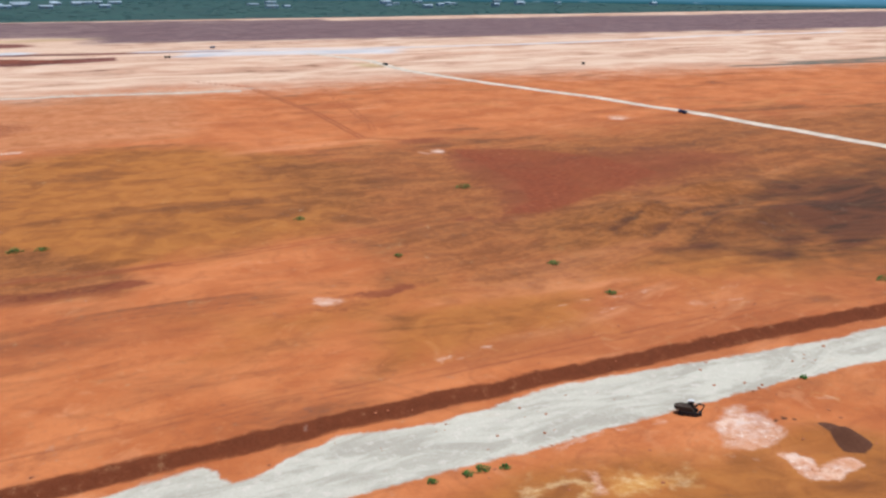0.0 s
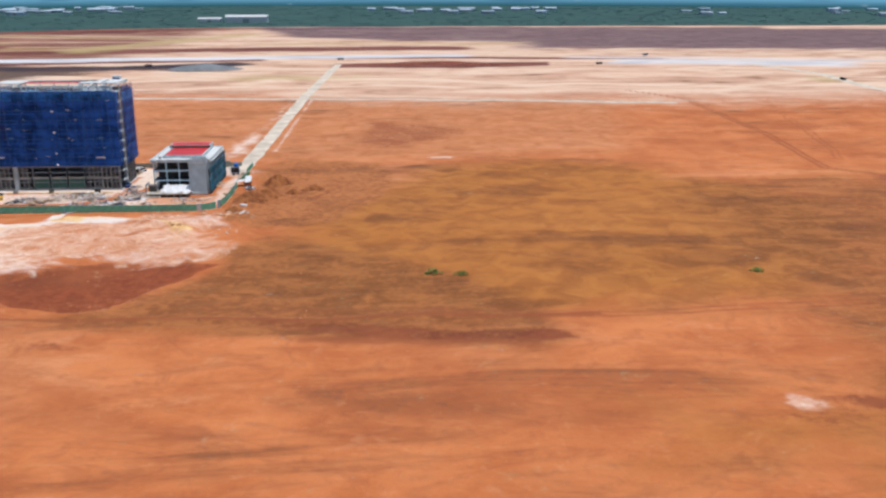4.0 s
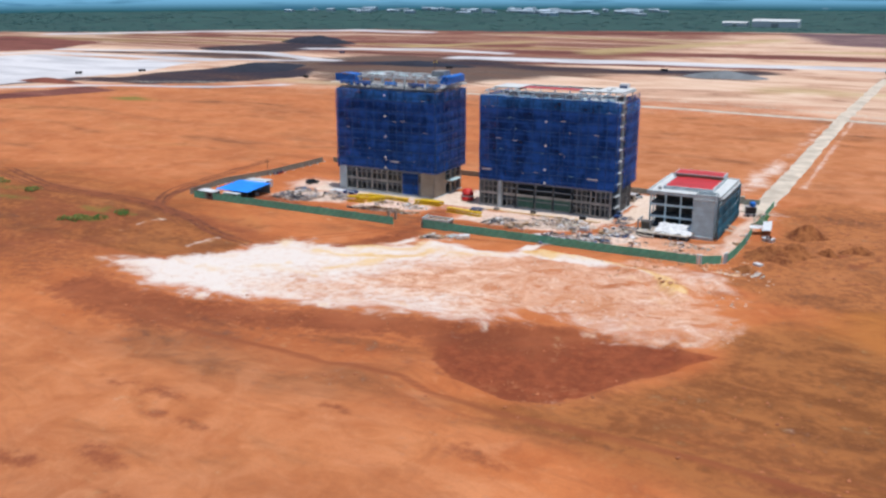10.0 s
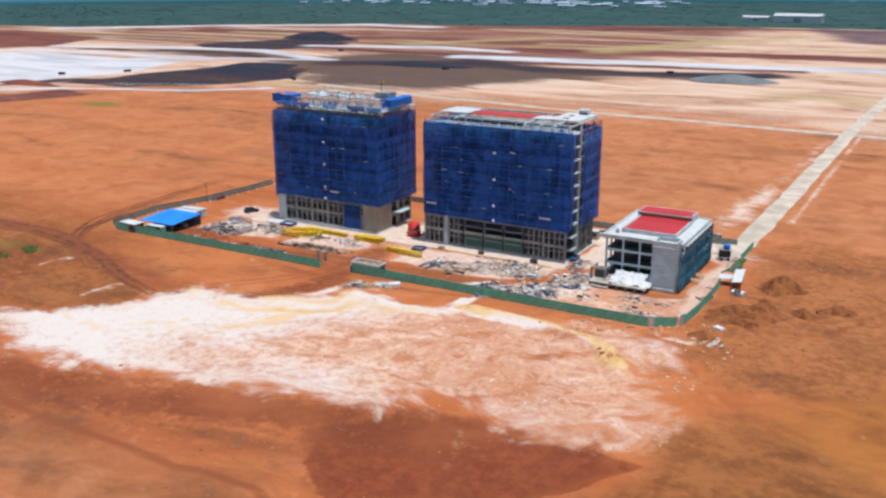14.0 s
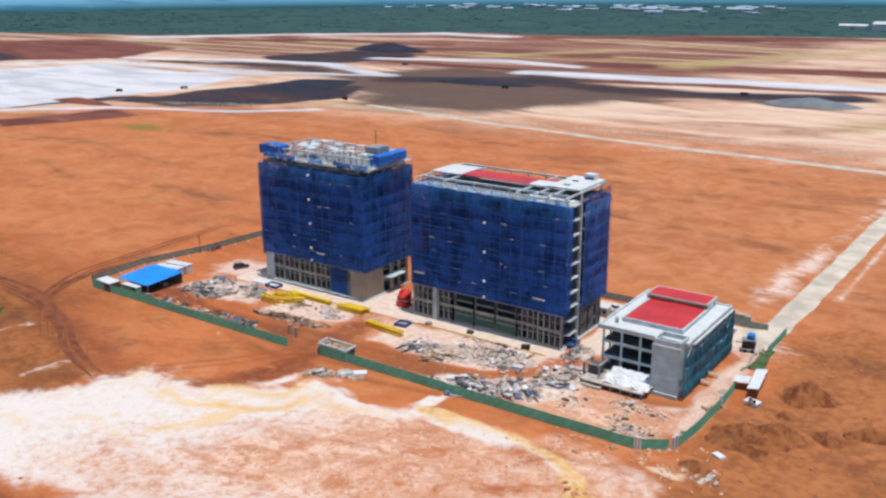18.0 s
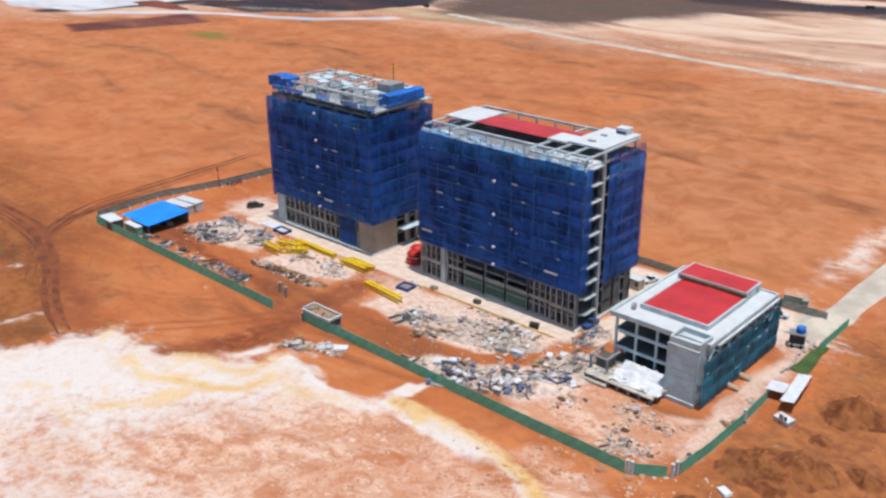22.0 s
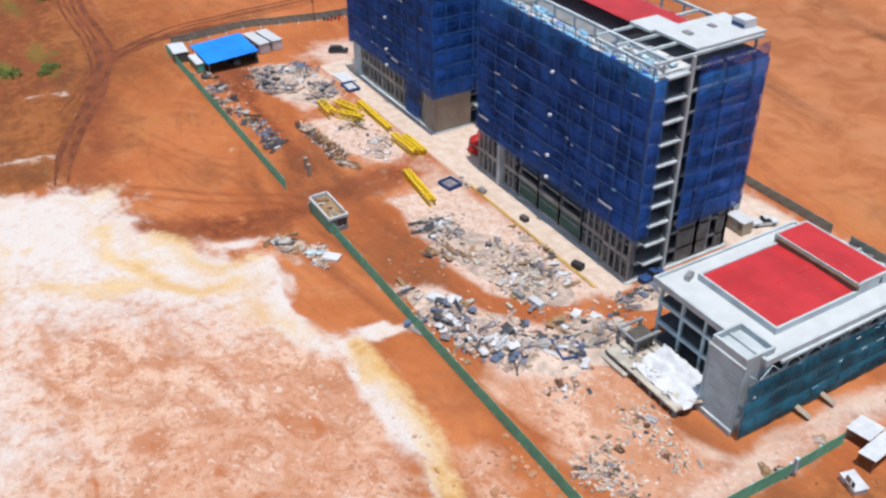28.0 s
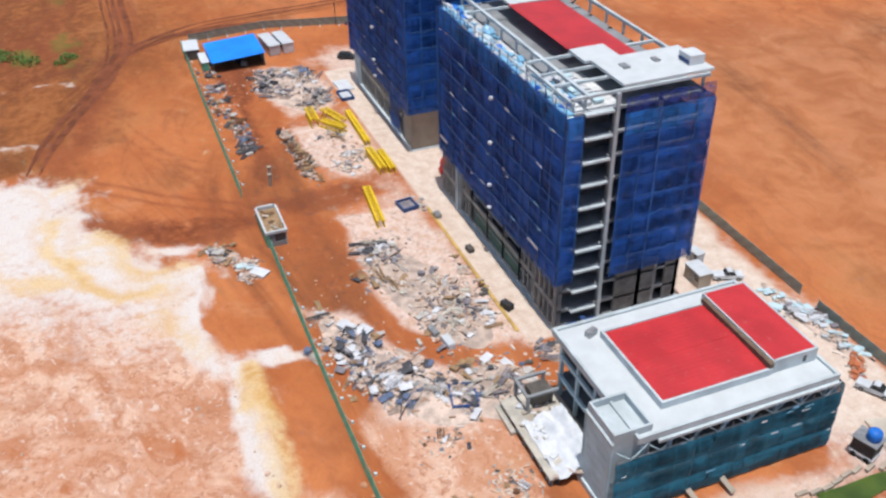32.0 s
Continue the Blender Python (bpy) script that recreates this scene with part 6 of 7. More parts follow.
    part("ledge", Solid().box(x1 + 0.6, x1 + 0.95, d1 + 0.3, y1 + 0.3, 11.1, 11.5), concrete_pale, t)
    part("turret_base", Solid().box(c0 - 0.35, c1 + 0.2, d0 - 0.45, d0 - 0.14, 0, 0.9), concrete_pale, t)
    # teal netting along the side
    net_panels(t, "y", x1 + 1.0, d0 - 0.2, y1 + 1.2, 0.3, 9.7, 12, 3, 1, 0.3, net_teal, False)
    net_panels(t, "x", y1 + 1.2, x1 - 6, x1 + 1.0, 0.3, 11.0, 2, 3, 1, 0.3, net_teal, False)
    for i in range(17):
        y = d0 + (y1 + 0.8 - d0) * i / 16
        part("scaffold_pole", Solid().bar((x1 + 0.75, y, 0), (x1 + 0.75, y, 9.9 + (i % 3) * 0.3), 0.06), steel_grey, t)
        if i < 16:
            part("brace", Solid().bar((x1 + 0.7, y, 9.5 if i % 2 else 11.3), (x1 + 0.7, y + 2.0, 11.3 if i % 2 else 9.5), 0.08), panel_white, t)
    for z in (3.4, 6.6, 9.6):
        part("ledger", Solid().bar((x1 + 0.7, d0, z), (x1 + 0.7, y1 + 1, z), 0.06), steel_grey, t)
    rnd = random.Random(77)
    for i in range(13):
        y, z = rnd.uniform(d0 + 0.5, y1), rnd.choice((3.4, 6.6, 9.6)) + rnd.gauss(0, 0.4)
        part("net_tie", Solid().box(x1 + 1.34, x1 + 1.4, y, y + rnd.uniform(0.4, 1.4), z, z + rnd.uniform(0.08, 0.2)), rnd.choice((tarp_white, tarp_cyan, panel_white)), t)
    # raised front terrace
    part("terrace", Solid().box(x0 - 1.4, c0, 381.2, y0, 1.15, 1.45), dusty_slab, t, "dusty white terrace slab")
    part("terrace_step", Solid().box(x0 - 1.7, x0 + 4.0, 380.5, 381.2, 0, 0.6), dusty_slab, t)
    for i in range(7):
        x = x0 - 1.0 + i * 2.4
        part("terrace_pier", Solid().box(x - 0.25, x + 0.25, 381.3, 381.8, -0.2, 1.15), concrete, t)
    # dark sheet in place of the shade under the terrace
    part("terrace_back", Solid().box(x0 - 1.2, c0, 382.4, 382.6, -0.2, 1.15), concrete_and_shade, t)
    part("porch_frame", Solid().box(-90.3, -89.9, 383.5, 383.9, 1.4, 4.2).box(-86.6, -86.2, 383.5, 383.9, 1.4, 4.2).box(-90.3, -89.9, 387.6, 388.0, 1.4, 4.2).box(-90.3, -86.2, 383.4, 383.8, 4.2, 4.5).box(-90.3, -89.9, 383.8, 388.2, 4.2, 4.5).box(-86.6, -86.2, 383.8, 388.2, 4.2, 4.5), concrete, t)
    rnd = random.Random(12)
    for i in range(60):
        x, y = rnd.uniform(-88, -74), rnd.uniform(382, 387.5)
        single("plaster_sack" if i % 2 else "broken_board", Solid().turned((0, 0, 0.2), (rnd.uniform(0.3, 1.4), rnd.uniform(0.3, 0.8), rnd.uniform(0.1, 0.3)), rnd.uniform(0, 3)), (tarp_white, concrete_beige, tarp_white, rubble_mix)[i % 4], "dusty sack on the terrace" if i % 2 else "broken dusty board on the terrace", "sack" if i % 2 else "board", group="terrace clutter", at=(x, y, 1.45))
    s = Solid()
    s.grid(lambda u, v: (-85.0 + u * 10.6 + 0.3 * math.sin(9 * v), 382.2 + v * 5.7, 1.6 + 1.7 * v * v + 0.8 * noise.noise((u * 5, v * 5, 3)) + 0.3 * noise.noise((u * 13, v * 11, 8))), 30, 22)
    single("plastic_sheet", s, tarp_white, "crumpled white plastic sheet draped on the terrace", "sheet", smooth=True)
    for y in (396.5, 401.5):
        single("loose_plank", Solid().turned((0, 0, 0.9), (2.4, 0.7, 0.12), 0.1, 0.35), concrete_beige, "pale plank leaning by the netting", "plank", at=(x1 + 2.2, y, 0))


annex()


# ---- hoarding round the site ----
def fence_panel_mesh(width, high, material):
    """Ribbed sheet steel with a top rail."""
    s = Solid()
    n = 8
    pts = []
    for i in range(n):
        a = width * i / n
        pts += [(a, 0.0), (a + width * 0.55 / n, 0.0), (a + width * 0.65 / n, -0.05), (a + width * 0.9 / n, -0.05)]
    pts.append((width, 0.0))
    base = len(s.v)
    for z in (0.05, high):
        s.v += [(x, y, z) for x, y in pts]
    m = len(pts)
    s.f += [(base + i, base + i + 1, base + m + i + 1, base + m + i) for i in range(m - 1)]
    s.box(0.02, width - 0.02, 0.01, 0.06, high - 0.08, high)
    s.box(0.02, width - 0.02, 0.01, 0.06, high * 0.45, high * 0.45 + 0.06)
    return s.mesh("panel", material)


def fence(points, high, material, label, props=True, step=2.5):
    t = thing("site_fence", (*points[0], 0), label, "fence", group="site hoarding")
    ox, oy = points[0]
    post = Solid().box(-0.06, 0.06, 0.02, 0.14, -0.3, high + 0.08).mesh("post", steel_grey)
    cap = Solid().box(-0.2, 0.2, 0.9, 1.3, -0.05, 0.35).mesh("footing", panel_white)
    prop = Solid().bar((0, 0.12, high * 0.8), (0, 1.1, 0.1), 0.04, 5).mesh("prop", steel_white)
    rnd = random.Random(len(points) + int(oy))
    meshes = {}
    for (ax, ay), (bx, by) in zip(points, points[1:]):
        run = math.hypot(bx - ax, by - ay)
        n = max(1, round(run / step))
        w = run / n
        yaw = math.degrees(math.atan2(by - ay, bx - ax))
        key = round(w, 3)
        if key not in meshes:
            meshes[key] = fence_panel_mesh(w - 0.03, high, material)
        for i in range(n):
            p = (ax + (bx - ax) * i / n - ox, ay + (by - ay) * i / n - oy, rnd.uniform(-0.06, 0.05))
            part("panel", meshes[key], None, t, at=p, yaw=yaw + rnd.uniform(-1.0, 1.0))
            part("post", post, None, t, at=(p[0], p[1], 0), yaw=yaw)
            if props and i % 2 == 0:
                part("prop", prop, None, t, at=(p[0], p[1], 0), yaw=yaw)
                part("footing", cap, None, t, at=(p[0], p[1], 0), yaw=yaw)


fence([(-240.6, 359.6), (-159.8, 359.3)], 2.4, fence_green, "green sheet steel site fence west of the gate")
fence([(-147.0, 360.6), (-105.0, 360.4), (-67.6, 360.6)], 2.4, fence_green, "green sheet steel site fence east of the gate")
fence([(-66.2, 361.2), (-61.8, 364.2)], 2.3, fence_green, "short green fence run across the site corner")
fence([(-60.6, 366.4), (-59.8, 376.0), (-59.6, 387.0)], 2.3, fence_green, "green site fence beside the annex")
fence([(-59.7, 388.5), (-59.8, 397.0)], 2.2, fence_green, "green site fence beside small sheds")
fence([(-59.8, 422.0), (-59.6, 437.0)], 2.0, fence_green, "green site fence beside the gravel road")
fence([(-91.0, 436.2), (-64.0, 436.6)], 2.0, fence_olive, "dull olive sheet fence behind the annex", props=False)
fence([(-235.0, 436.8), (-95.0, 436.4)], 2.0, fence_olive, "dull olive sheet fence behind the towers", props=False)
fence([(-238.6, 434.0), (-239.5, 420.0), (-241.5, 402.0), (-246.8, 382.0), (-244.6, 362.0)], 2.1, fence_olive, "dull grey-green sheet fence behind the blue shed")
for x, y, h in ((-67.3, 360.9, 2.6), (-66.5, 361.0, 2.6), (-61.2, 364.8, 2.6), (-60.9, 365.8, 2.7), (-59.6, 387.6, 2.7)):
    single("gate_post", Solid().box(-0.22, 0.22, -0.22, 0.22, -0.2, h).box(-0.28, 0.28, -0.28, 0.28, h, h + 0.12), panel_white, "white square post between fence runs", "post", group="fence posts", at=(x, y, 0))
for x, y in ((-165.5, 366.0), (-162.6, 365.4)):
    single("gate_pier", Solid().box(-0.3, 0.3, -0.3, 0.3, -0.2, 2.5).box(-0.38, 0.38, -0.38, 0.38, 2.5, 2.62), concrete_beige, "beige unfinished gate pier", "pier", group="gate piers", at=(x, y, 0))


def gatehouse():
    t = thing("gatehouse", (-145.7, 362.0, 0), "small unfinished gatehouse with a white rim and brown formwork roof", "gatehouse")
    w, d, h = 4.3, 1.8, 3.2
    part("wall", Solid().box(-w, w, -d, -d + 0.2, 0, h - 0.5), fence_green, t, "green painted wall")
    part("wall", Solid().box(-w, w, d - 0.2, d, 0, h - 0.5), dusty_slab, t)
    part("wall", Solid().box(w - 0.2, w, -d + 0.2, d - 0.2, 0, 0.9).box(w - 0.2, w, -d + 0.2, -0.3, 0.9, h - 0.5), concrete, t, "grey concrete end wall")
    part("wall", Solid().box(-w, -w + 0.2, -d + 0.2, d - 0.2, 0, h - 0.5), panel_white, t, "white end wall")
    # dark sheet painted as the shade in the doorway
    part("opening", Solid().box(w - 0.3, w - 0.25, -0.3, d - 0.2, 0.1, 2.3), concrete_and_shade, t)
    part("roof_edge", Solid().box(-w - 0.15, w + 0.15, -d - 0.15, -d + 0.2, h - 0.5, h).box(-w - 0.15, w + 0.15, d - 0.2, d + 0.15, h - 0.5, h).box(-w - 0.15, -w + 0.25, -d + 0.2, d - 0.2, h - 0.5, h + 0.25).box(w - 0.25, w + 0.15, -d + 0.2, d - 0.2, h - 0.5, h), roof_white, t, "dusty white roof rim")
    part("roof_slab", Solid().box(-w + 0.25, w - 0.25, -d + 0.2, d - 0.2, h - 0.7, h - 0.5), timber, t, "brown formwork on the roof")
    rnd = random.Random(31)
    for i in range(16):
        part("formwork_board", Solid().turned((rnd.uniform(-3.2, 3.4), rnd.uniform(-1.0, 1.0), h - 0.42 + 0.2 * rnd.random()), (rnd.uniform(0.8, 2.2), rnd.uniform(0.2, 0.5), 0.12), rnd.uniform(0, 3.1), rnd.uniform(-0.1, 0.1)), rnd.choice((timber, rust, dusty_slab, timber)), t)
    for x, y in ((-3.9, -1.4), (-3.9, 1.4), (3.9, 1.4)):
        part("starter_bar", Solid().bar((x, y, h), (x + 0.1, y, h + 1.0), 0.05), rust, t)
    for i in range(5):
        single("leaning_board", Solid().turned((0, 0, 0.95), (0.12, rnd.uniform(0.7, 1.3), rnd.uniform(1.5, 2.2)), rnd.uniform(-0.2, 0.2), 0.16), rnd.choice((tarp_white, panel_white, dusty_slab)), "white board leaning on the gatehouse end wall", "board", group="boards by the gatehouse", at=(-150.5, 360.6 + 0.75 * i, 0.02))


gatehouse()


def blue_shed():
    t = thing("open_shed", (-228.0, 371.0, 0), "open-sided site shed with a bright blue metal roof", "shed")
    w, d = 7.0, 6.6
    for x in (-w + 0.5, -w / 3, w / 3, w - 0.5):
        for y in (-d + 0.4, d - 0.4):
            part("post", Solid().box(x - 0.08, x + 0.08, y - 0.08, y + 0.08, 0, 2.7 + 0.35 * (y + d) / d), steel_grey, t)
    s = Solid()
    s.grid(lambda u, v: (-w + u * 2 * w, -d + v * 2 * d, 2.75 + 0.75 * v), 6, 6)
    s.grid(lambda u, v: (-w + u * 2 * w, d - v * 2 * d, 3.43 - 0.75 * v), 6, 6)
    part("roof", s, roof_blue, t, "bright blue ribbed metal roof")
    for y in (-d + 0.4, 0, d - 0.4):
        part("purlin", Solid().box(-w, w, y - 0.06, y + 0.06, 2.55 + 0.75 * (y + d) / (2 * d), 2.67 + 0.75 * (y + d) / (2 * d)), steel_grey, t)
    part("back_wall", Solid().box(-w + 0.3, w - 0.3, d - 0.35, d - 0.3, 0, 3.3), steel_grey, t)
    for i in range(6):
        single("stored_crate", Solid().box(-0.7, 0.7, -0.5, 0.5, 0, 0.8 + 0.15 * (i % 3)), (timber, steel_dark, steel_grey)[i % 3], "stacked crate under the blue shed roof", "crate", group="crates under the shed", at=(-233.5 + i * 2.0, 371.5 + (i % 2), 0), yaw=i * 13)


blue_shed()


def container(x, y, lx, ly, h, yaw, material, label):
    t = thing("site_container", (x, y, 0), label, "container", group="site containers", yaw=yaw)
    s = Solid().box(-lx / 2, lx / 2, -ly / 2, ly / 2, 0.1, h)
    part("body", s, material, t)
    part("roof", Solid().box(-lx / 2 - 0.12, lx / 2 + 0.12, -ly / 2 - 0.12, ly / 2 + 0.12, h, h + 0.12), steel_white, t, "white roof sheet")
    part("door", Solid().box(-0.45, 0.45, -ly / 2 - 0.05, -ly / 2, 0.15, 2.1), steel_grey, t)
    part("window", Solid().box(lx * 0.2, lx * 0.4, -ly / 2 - 0.04, -ly / 2, 1.1, 2.0), dark_glass, t)
    for i in (-1, 1):
        part("skid", Solid().box(-lx / 2, lx / 2, i * ly * 0.35 - 0.1, i * ly * 0.35 + 0.1, 0, 0.1), steel_dark, t)


container(-235.4, 361.4, 7.0, 3.6, 2.6, -4, concrete_and_shade, "small white-roofed site cabin in the fence corner")
container(-231.2, 380.6, 9.4, 2.8, 2.6, 6, steel_white, "white site cabin beside the blue shed")
container(-231.4, 384.2, 9.0, 2.8, 2.6, 6, steel_white, "white site cabin behind another cabin")
container(-226.8, 363.2, 6.6, 1.7, 2.2, 0, fence_green, "pale green storage box beside the shed")
container(-54.3, 392.3, 3.0, 1.9, 1.0, -15, steel_white, "low white box outside the fence")
container(-109.6, 426.4, 2.4, 1.6, 2.0, 10, steel_white, "small pale storage box behind the tower")
container(-104.6, 423.4, 4.0, 2.4, 2.6, 0, concrete_beige, "beige site office beside the tower")


def lean_to(x, y, lx, ly, yaw, z, tilt, material, label):
    t = thing("lean_to", (x, y, 0), label, "shelter", group="shelters by the fence", yaw=yaw)
    s = Solid()
    s.grid(lambda u, v: (-lx / 2 + u * lx, -ly / 2 + v * ly, z + tilt * u), 4, 4)
    s.grid(lambda u, v: (lx / 2 - u * lx, -ly / 2 + v * ly, z + tilt * (1 - u) - 0.06), 4, 4)
    part("roof", s, material, t)
    for a in (-1, 1):
        for b in (-1, 0, 1):
            part("post", Solid().box(a * (lx / 2 - 0.2) - 0.06, a * (lx / 2 - 0.2) + 0.06, b * (ly / 2 - 0.2) - 0.06, b * (ly / 2 - 0.2) + 0.06, 0, z + tilt * (a + 1) / 2 - 0.06), timber, t)


lean_to(-56.2, 401.4, 2.5, 11.6, 7, 2.2, 0.3, steel_white, "white sheet-roofed shelter outside the fence")
lean_to(-59.2, 400.2, 3.4, 3.8, 7, 1.9, 0.2, steel_white, "small white sheet-roofed shelter against the fence")
single("pond", Solid().grid(lambda u, v: (-61.6 + (3.6 - 1.7 * v) * u + 0.9 * v + 0.2 * math.sin(7 * v), 411.2 + 13.6 * v, 0.08), 4, 10), pond_water, "long pool of green water beside the fence", "pond")
for i in range(9):
    single("kerb_block", Solid().turned((0, 0, 0.2), (0.5, 1.7, 0.5), 0.05 * i), concrete_beige, "rough earth-stained block edging the pool", "block", group="pool edging", at=(-62.0 + 0.5 * math.sin(i), 409.5 + i * 1.8, 0))


def water_booth():
    t = thing("water_tank_booth", (-64.4, 421.4, 0), "dark wheeled booth carrying a blue water tank", "booth", yaw=20)
    part("body", Solid().box(-1.5, 1.5, -1.2, 1.2, 0.9, 3.0), steel_dark, t)
    part("base", Solid().box(-1.6, 1.6, -1.3, 1.3, 0.5, 0.9), steel_white, t)
    part("roof", Solid().box(-1.7, 1.7, -1.4, 1.4, 3.0, 3.12), steel_grey, t)
    part("tank", Solid().cone((0.5, 0.1, 3.12), ((0.85, 0), (0.95, 0.2), (0.95, 1.1), (0.75, 1.4), (0.25, 1.55)), 16), tarp_blue, t, "blue plastic water tank", smooth=True)
    for x in (-0.9, 0.9):
        for y in (-1.25, 1.25):
            part("wheel", Solid().bar((x, y - 0.12, 0.42), (x, y + 0.12, 0.42), 0.42, 12), rubber, t)


water_booth()


# ---- vehicles ----
def pickup(x, y, yaw, paint, label, cab_rear=False):
    t = thing("pickup_truck", (x, y, 0), label, "vehicle", group="parked vehicles", yaw=yaw)
    body = Solid()
    body.hexa([(-2.5, -0.88, 0.45), (2.5, -0.88, 0.45), (2.5, 0.88, 0.45), (-2.5, 0.88, 0.45), (-2.5, -0.85, 1.05), (2.4, -0.8, 0.95), (2.4, 0.8, 0.95), (-2.5, 0.85, 1.05)])
    part("body", body, paint, t)
    back = -2.3 if cab_rear else -0.6
    part("cabin", Solid().hexa([(back, -0.82, 1.05), (1.3, -0.82, 1.0), (1.3, 0.82, 1.0), (back, 0.82, 1.05), (back + 0.35, -0.65, 1.7), (0.6, -0.65, 1.7), (0.6, 0.65, 1.7), (back + 0.35, 0.65, 1.7)]), dark_glass, t, "dark glazed cabin")
    part("roof", Solid().box(back + 0.35, 0.6, -0.66, 0.66, 1.7, 1.76), paint, t)
    for wx in (-1.6, 1.6):
        for side in (-1, 1):
            w = part("wheel", Solid().bar((wx, side * 0.68, 0.36), (wx, side * 0.92, 0.36), 0.36, 12), rubber, t)
            part("rim", Solid().bar((wx, side * 0.92, 0.36), (wx, side * 0.94, 0.36), 0.2, 10), steel_grey, w)
    for side in (-1, 1):
        part("headlight", Solid().box(2.42, 2.5, side * 0.65 - 0.18, side * 0.65 + 0.18, 0.72, 0.9), steel_white, t)


pickup(-217.4, 397.3, 62, steel_dark, "dark off-road car parked on pale ground", True)
pickup(-101.2, 400.2, 95, paint_blue, "dark blue pickup parked beside the tower", False)
pickup(-73.0, 431.0, 30, steel_white, "white pickup parked behind the annex")


pickup(-103.4, 428.4, 70, steel_white, "dusty white pickup parked behind the tower")
far_truck(-72.2, 438.9, 12, fence_olive, "dark green tipper truck at the back fence")


def excavator(x, y, yaw):
    t = thing("excavator", (x, y, float(rise(x, y))), "dark mud-caked excavator parked beside the gravel road", "excavator", yaw=yaw)
    for side in (-1, 1):
        c = side * 1.05
        s = Solid()
        ring = [(-1.5, 0.0), (1.5, 0.0), (1.95, 0.3), (1.95, 0.55), (1.6, 0.82), (-1.6, 0.82), (-1.95, 0.55), (-1.95, 0.3)]
        n = len(ring)
        s.v += [(px, c - 0.28, pz) for px, pz in ring] + [(px, c + 0.28, pz) for px, pz in ring]
        s.f += [tuple(range(n)), tuple(range(2 * n - 1, n - 1, -1))] + [(i, i + n, (i + 1) % n + n, (i + 1) % n) for i in range(n)]
        part("track", s, rubber, t)
        for wx in (-1.3, -0.45, 0.45, 1.3):
            part("roller", Solid().bar((wx, c - 0.31, 0.28), (wx, c + 0.31, 0.28), 0.22, 10), steel_dark, t)
    part("undercarriage", Solid().box(-0.8, 0.8, -0.8, 0.8, 0.45, 0.95), muddy_paint, t)
    part("house", Solid().hexa([(-1.9, -1.15, 0.95), (1.1, -1.15, 0.95), (1.1, 1.15, 0.95), (-1.9, 1.15, 0.95), (-1.7, -1.05, 1.75), (0.3, -1.05, 1.75), (0.3, 1.05, 1.75), (-1.7, 1.05, 1.75)]), muddy_paint, t)
    part("counterweight", Solid().cone((-1.75, 0, 1.0), ((0.95, 0), (1.05, 0.2), (1.0, 0.65), (0.7, 0.8)), 14), muddy_paint, t)
    part("cab", Solid().hexa([(-0.2, 0.2, 0.95), (1.25, 0.2, 0.95), (1.25, 1.1, 0.95), (-0.2, 1.1, 0.95), (-0.1, 0.25, 2.5), (0.85, 0.25, 2.5), (0.85, 1.05, 2.5), (-0.1, 1.05, 2.5)]), dark_glass, t)
    part("cab_roof", Solid().box(-0.2, 0.95, 0.2, 1.1, 2.5, 2.58), steel_white, t)
    part("boom", Solid().bar((0.8, -0.3, 1.4), (1.9, -0.3, 2.5), 0.2, 6).bar((1.9, -0.3, 2.5), (2.9, -0.3, 2.2), 0.17, 6), muddy_paint, t)
    part("arm", Solid().bar((2.9, -0.3, 2.25), (2.3, -0.3, 0.7), 0.13, 6), muddy_paint, t)
    part("bucket", Solid().hexa([(1.8, -0.75, 0.1), (2.5, -0.75, 0.1), (2.5, 0.15, 0.1), (1.8, 0.15, 0.1), (2.0, -0.75, 0.8), (2.6, -0.75, 0.8), (2.6, 0.15, 0.8), (2.0, 0.15, 0.8)]), steel_dark, t)


muddy_paint = plain("mud_caked_paint", (0.045, 0.030, 0.022), 0.85, vary=0.4, scale=1.2, dirty=0.5, dirt=(0.16, 0.075, 0.04))
excavator(116.8, 120.4, -42)


# ---- materials lying on the site ----
def crane_section(p, q, wide, label):
    """A lattice mast section lying on the ground."""
    t = thing("crane_mast_section", (p[0], p[1], 0), label, "crane part", group="yellow crane parts", yaw=math.degrees(math.atan2(q[1] - p[1], q[0] - p[0])))
    run = math.hypot(q[0] - p[0], q[1] - p[1])
    h = wide / 2
    for y in (-h, h):
        for z in (0.15, wide + 0.15):
            part("chord", Solid().box(0, run, y - 0.17, y + 0.17, z - 0.17, z + 0.17), paint_yellow, t)
    n = max(2, round(run / wide))
    for i in range(n):
        a, b = run * i / n, run * (i + 1) / n
        for y in (-h, h):
            part("lacing", Solid().bar((a, y, 0.15), (b, y, wide + 0.15), 0.13, 5), paint_yellow, t)
        part("lacing", Solid().bar((a, -h, wide + 0.15), (b, h, wide + 0.15), 0.13, 5), paint_yellow, t)
        part("rung", Solid().bar((a, -h, wide + 0.15), (a, h, wide + 0.15), 0.13, 5), paint_yellow, t)


crane_section((-190.0, 380.2), (-183.2, 380.0), 1.6, "yellow crane mast section lying beside scrap")
crane_section((-188.4, 383.2), (-181.0, 385.6), 1.6, "yellow crane mast section lying across another")
crane_section((-183.6, 381.6), (-178.4, 385.2), 1.3, "short yellow crane section in a pile")
crane_section((-186.8, 388.2), (-171.0, 387.9), 0.9, "long slim yellow crane jib beside the apron")
crane_section((-167.8, 387.0), (-158.4, 387.2), 1.2, "yellow crane jib section beside the apron")
crane_section((-166.4, 389.0), (-158.0, 389.0), 1.0, "yellow crane jib section lying alongside another")
crane_section((-152.8, 381.9), (-140.0, 380.6), 1.2, "yellow crane jib section lying alone on soil")


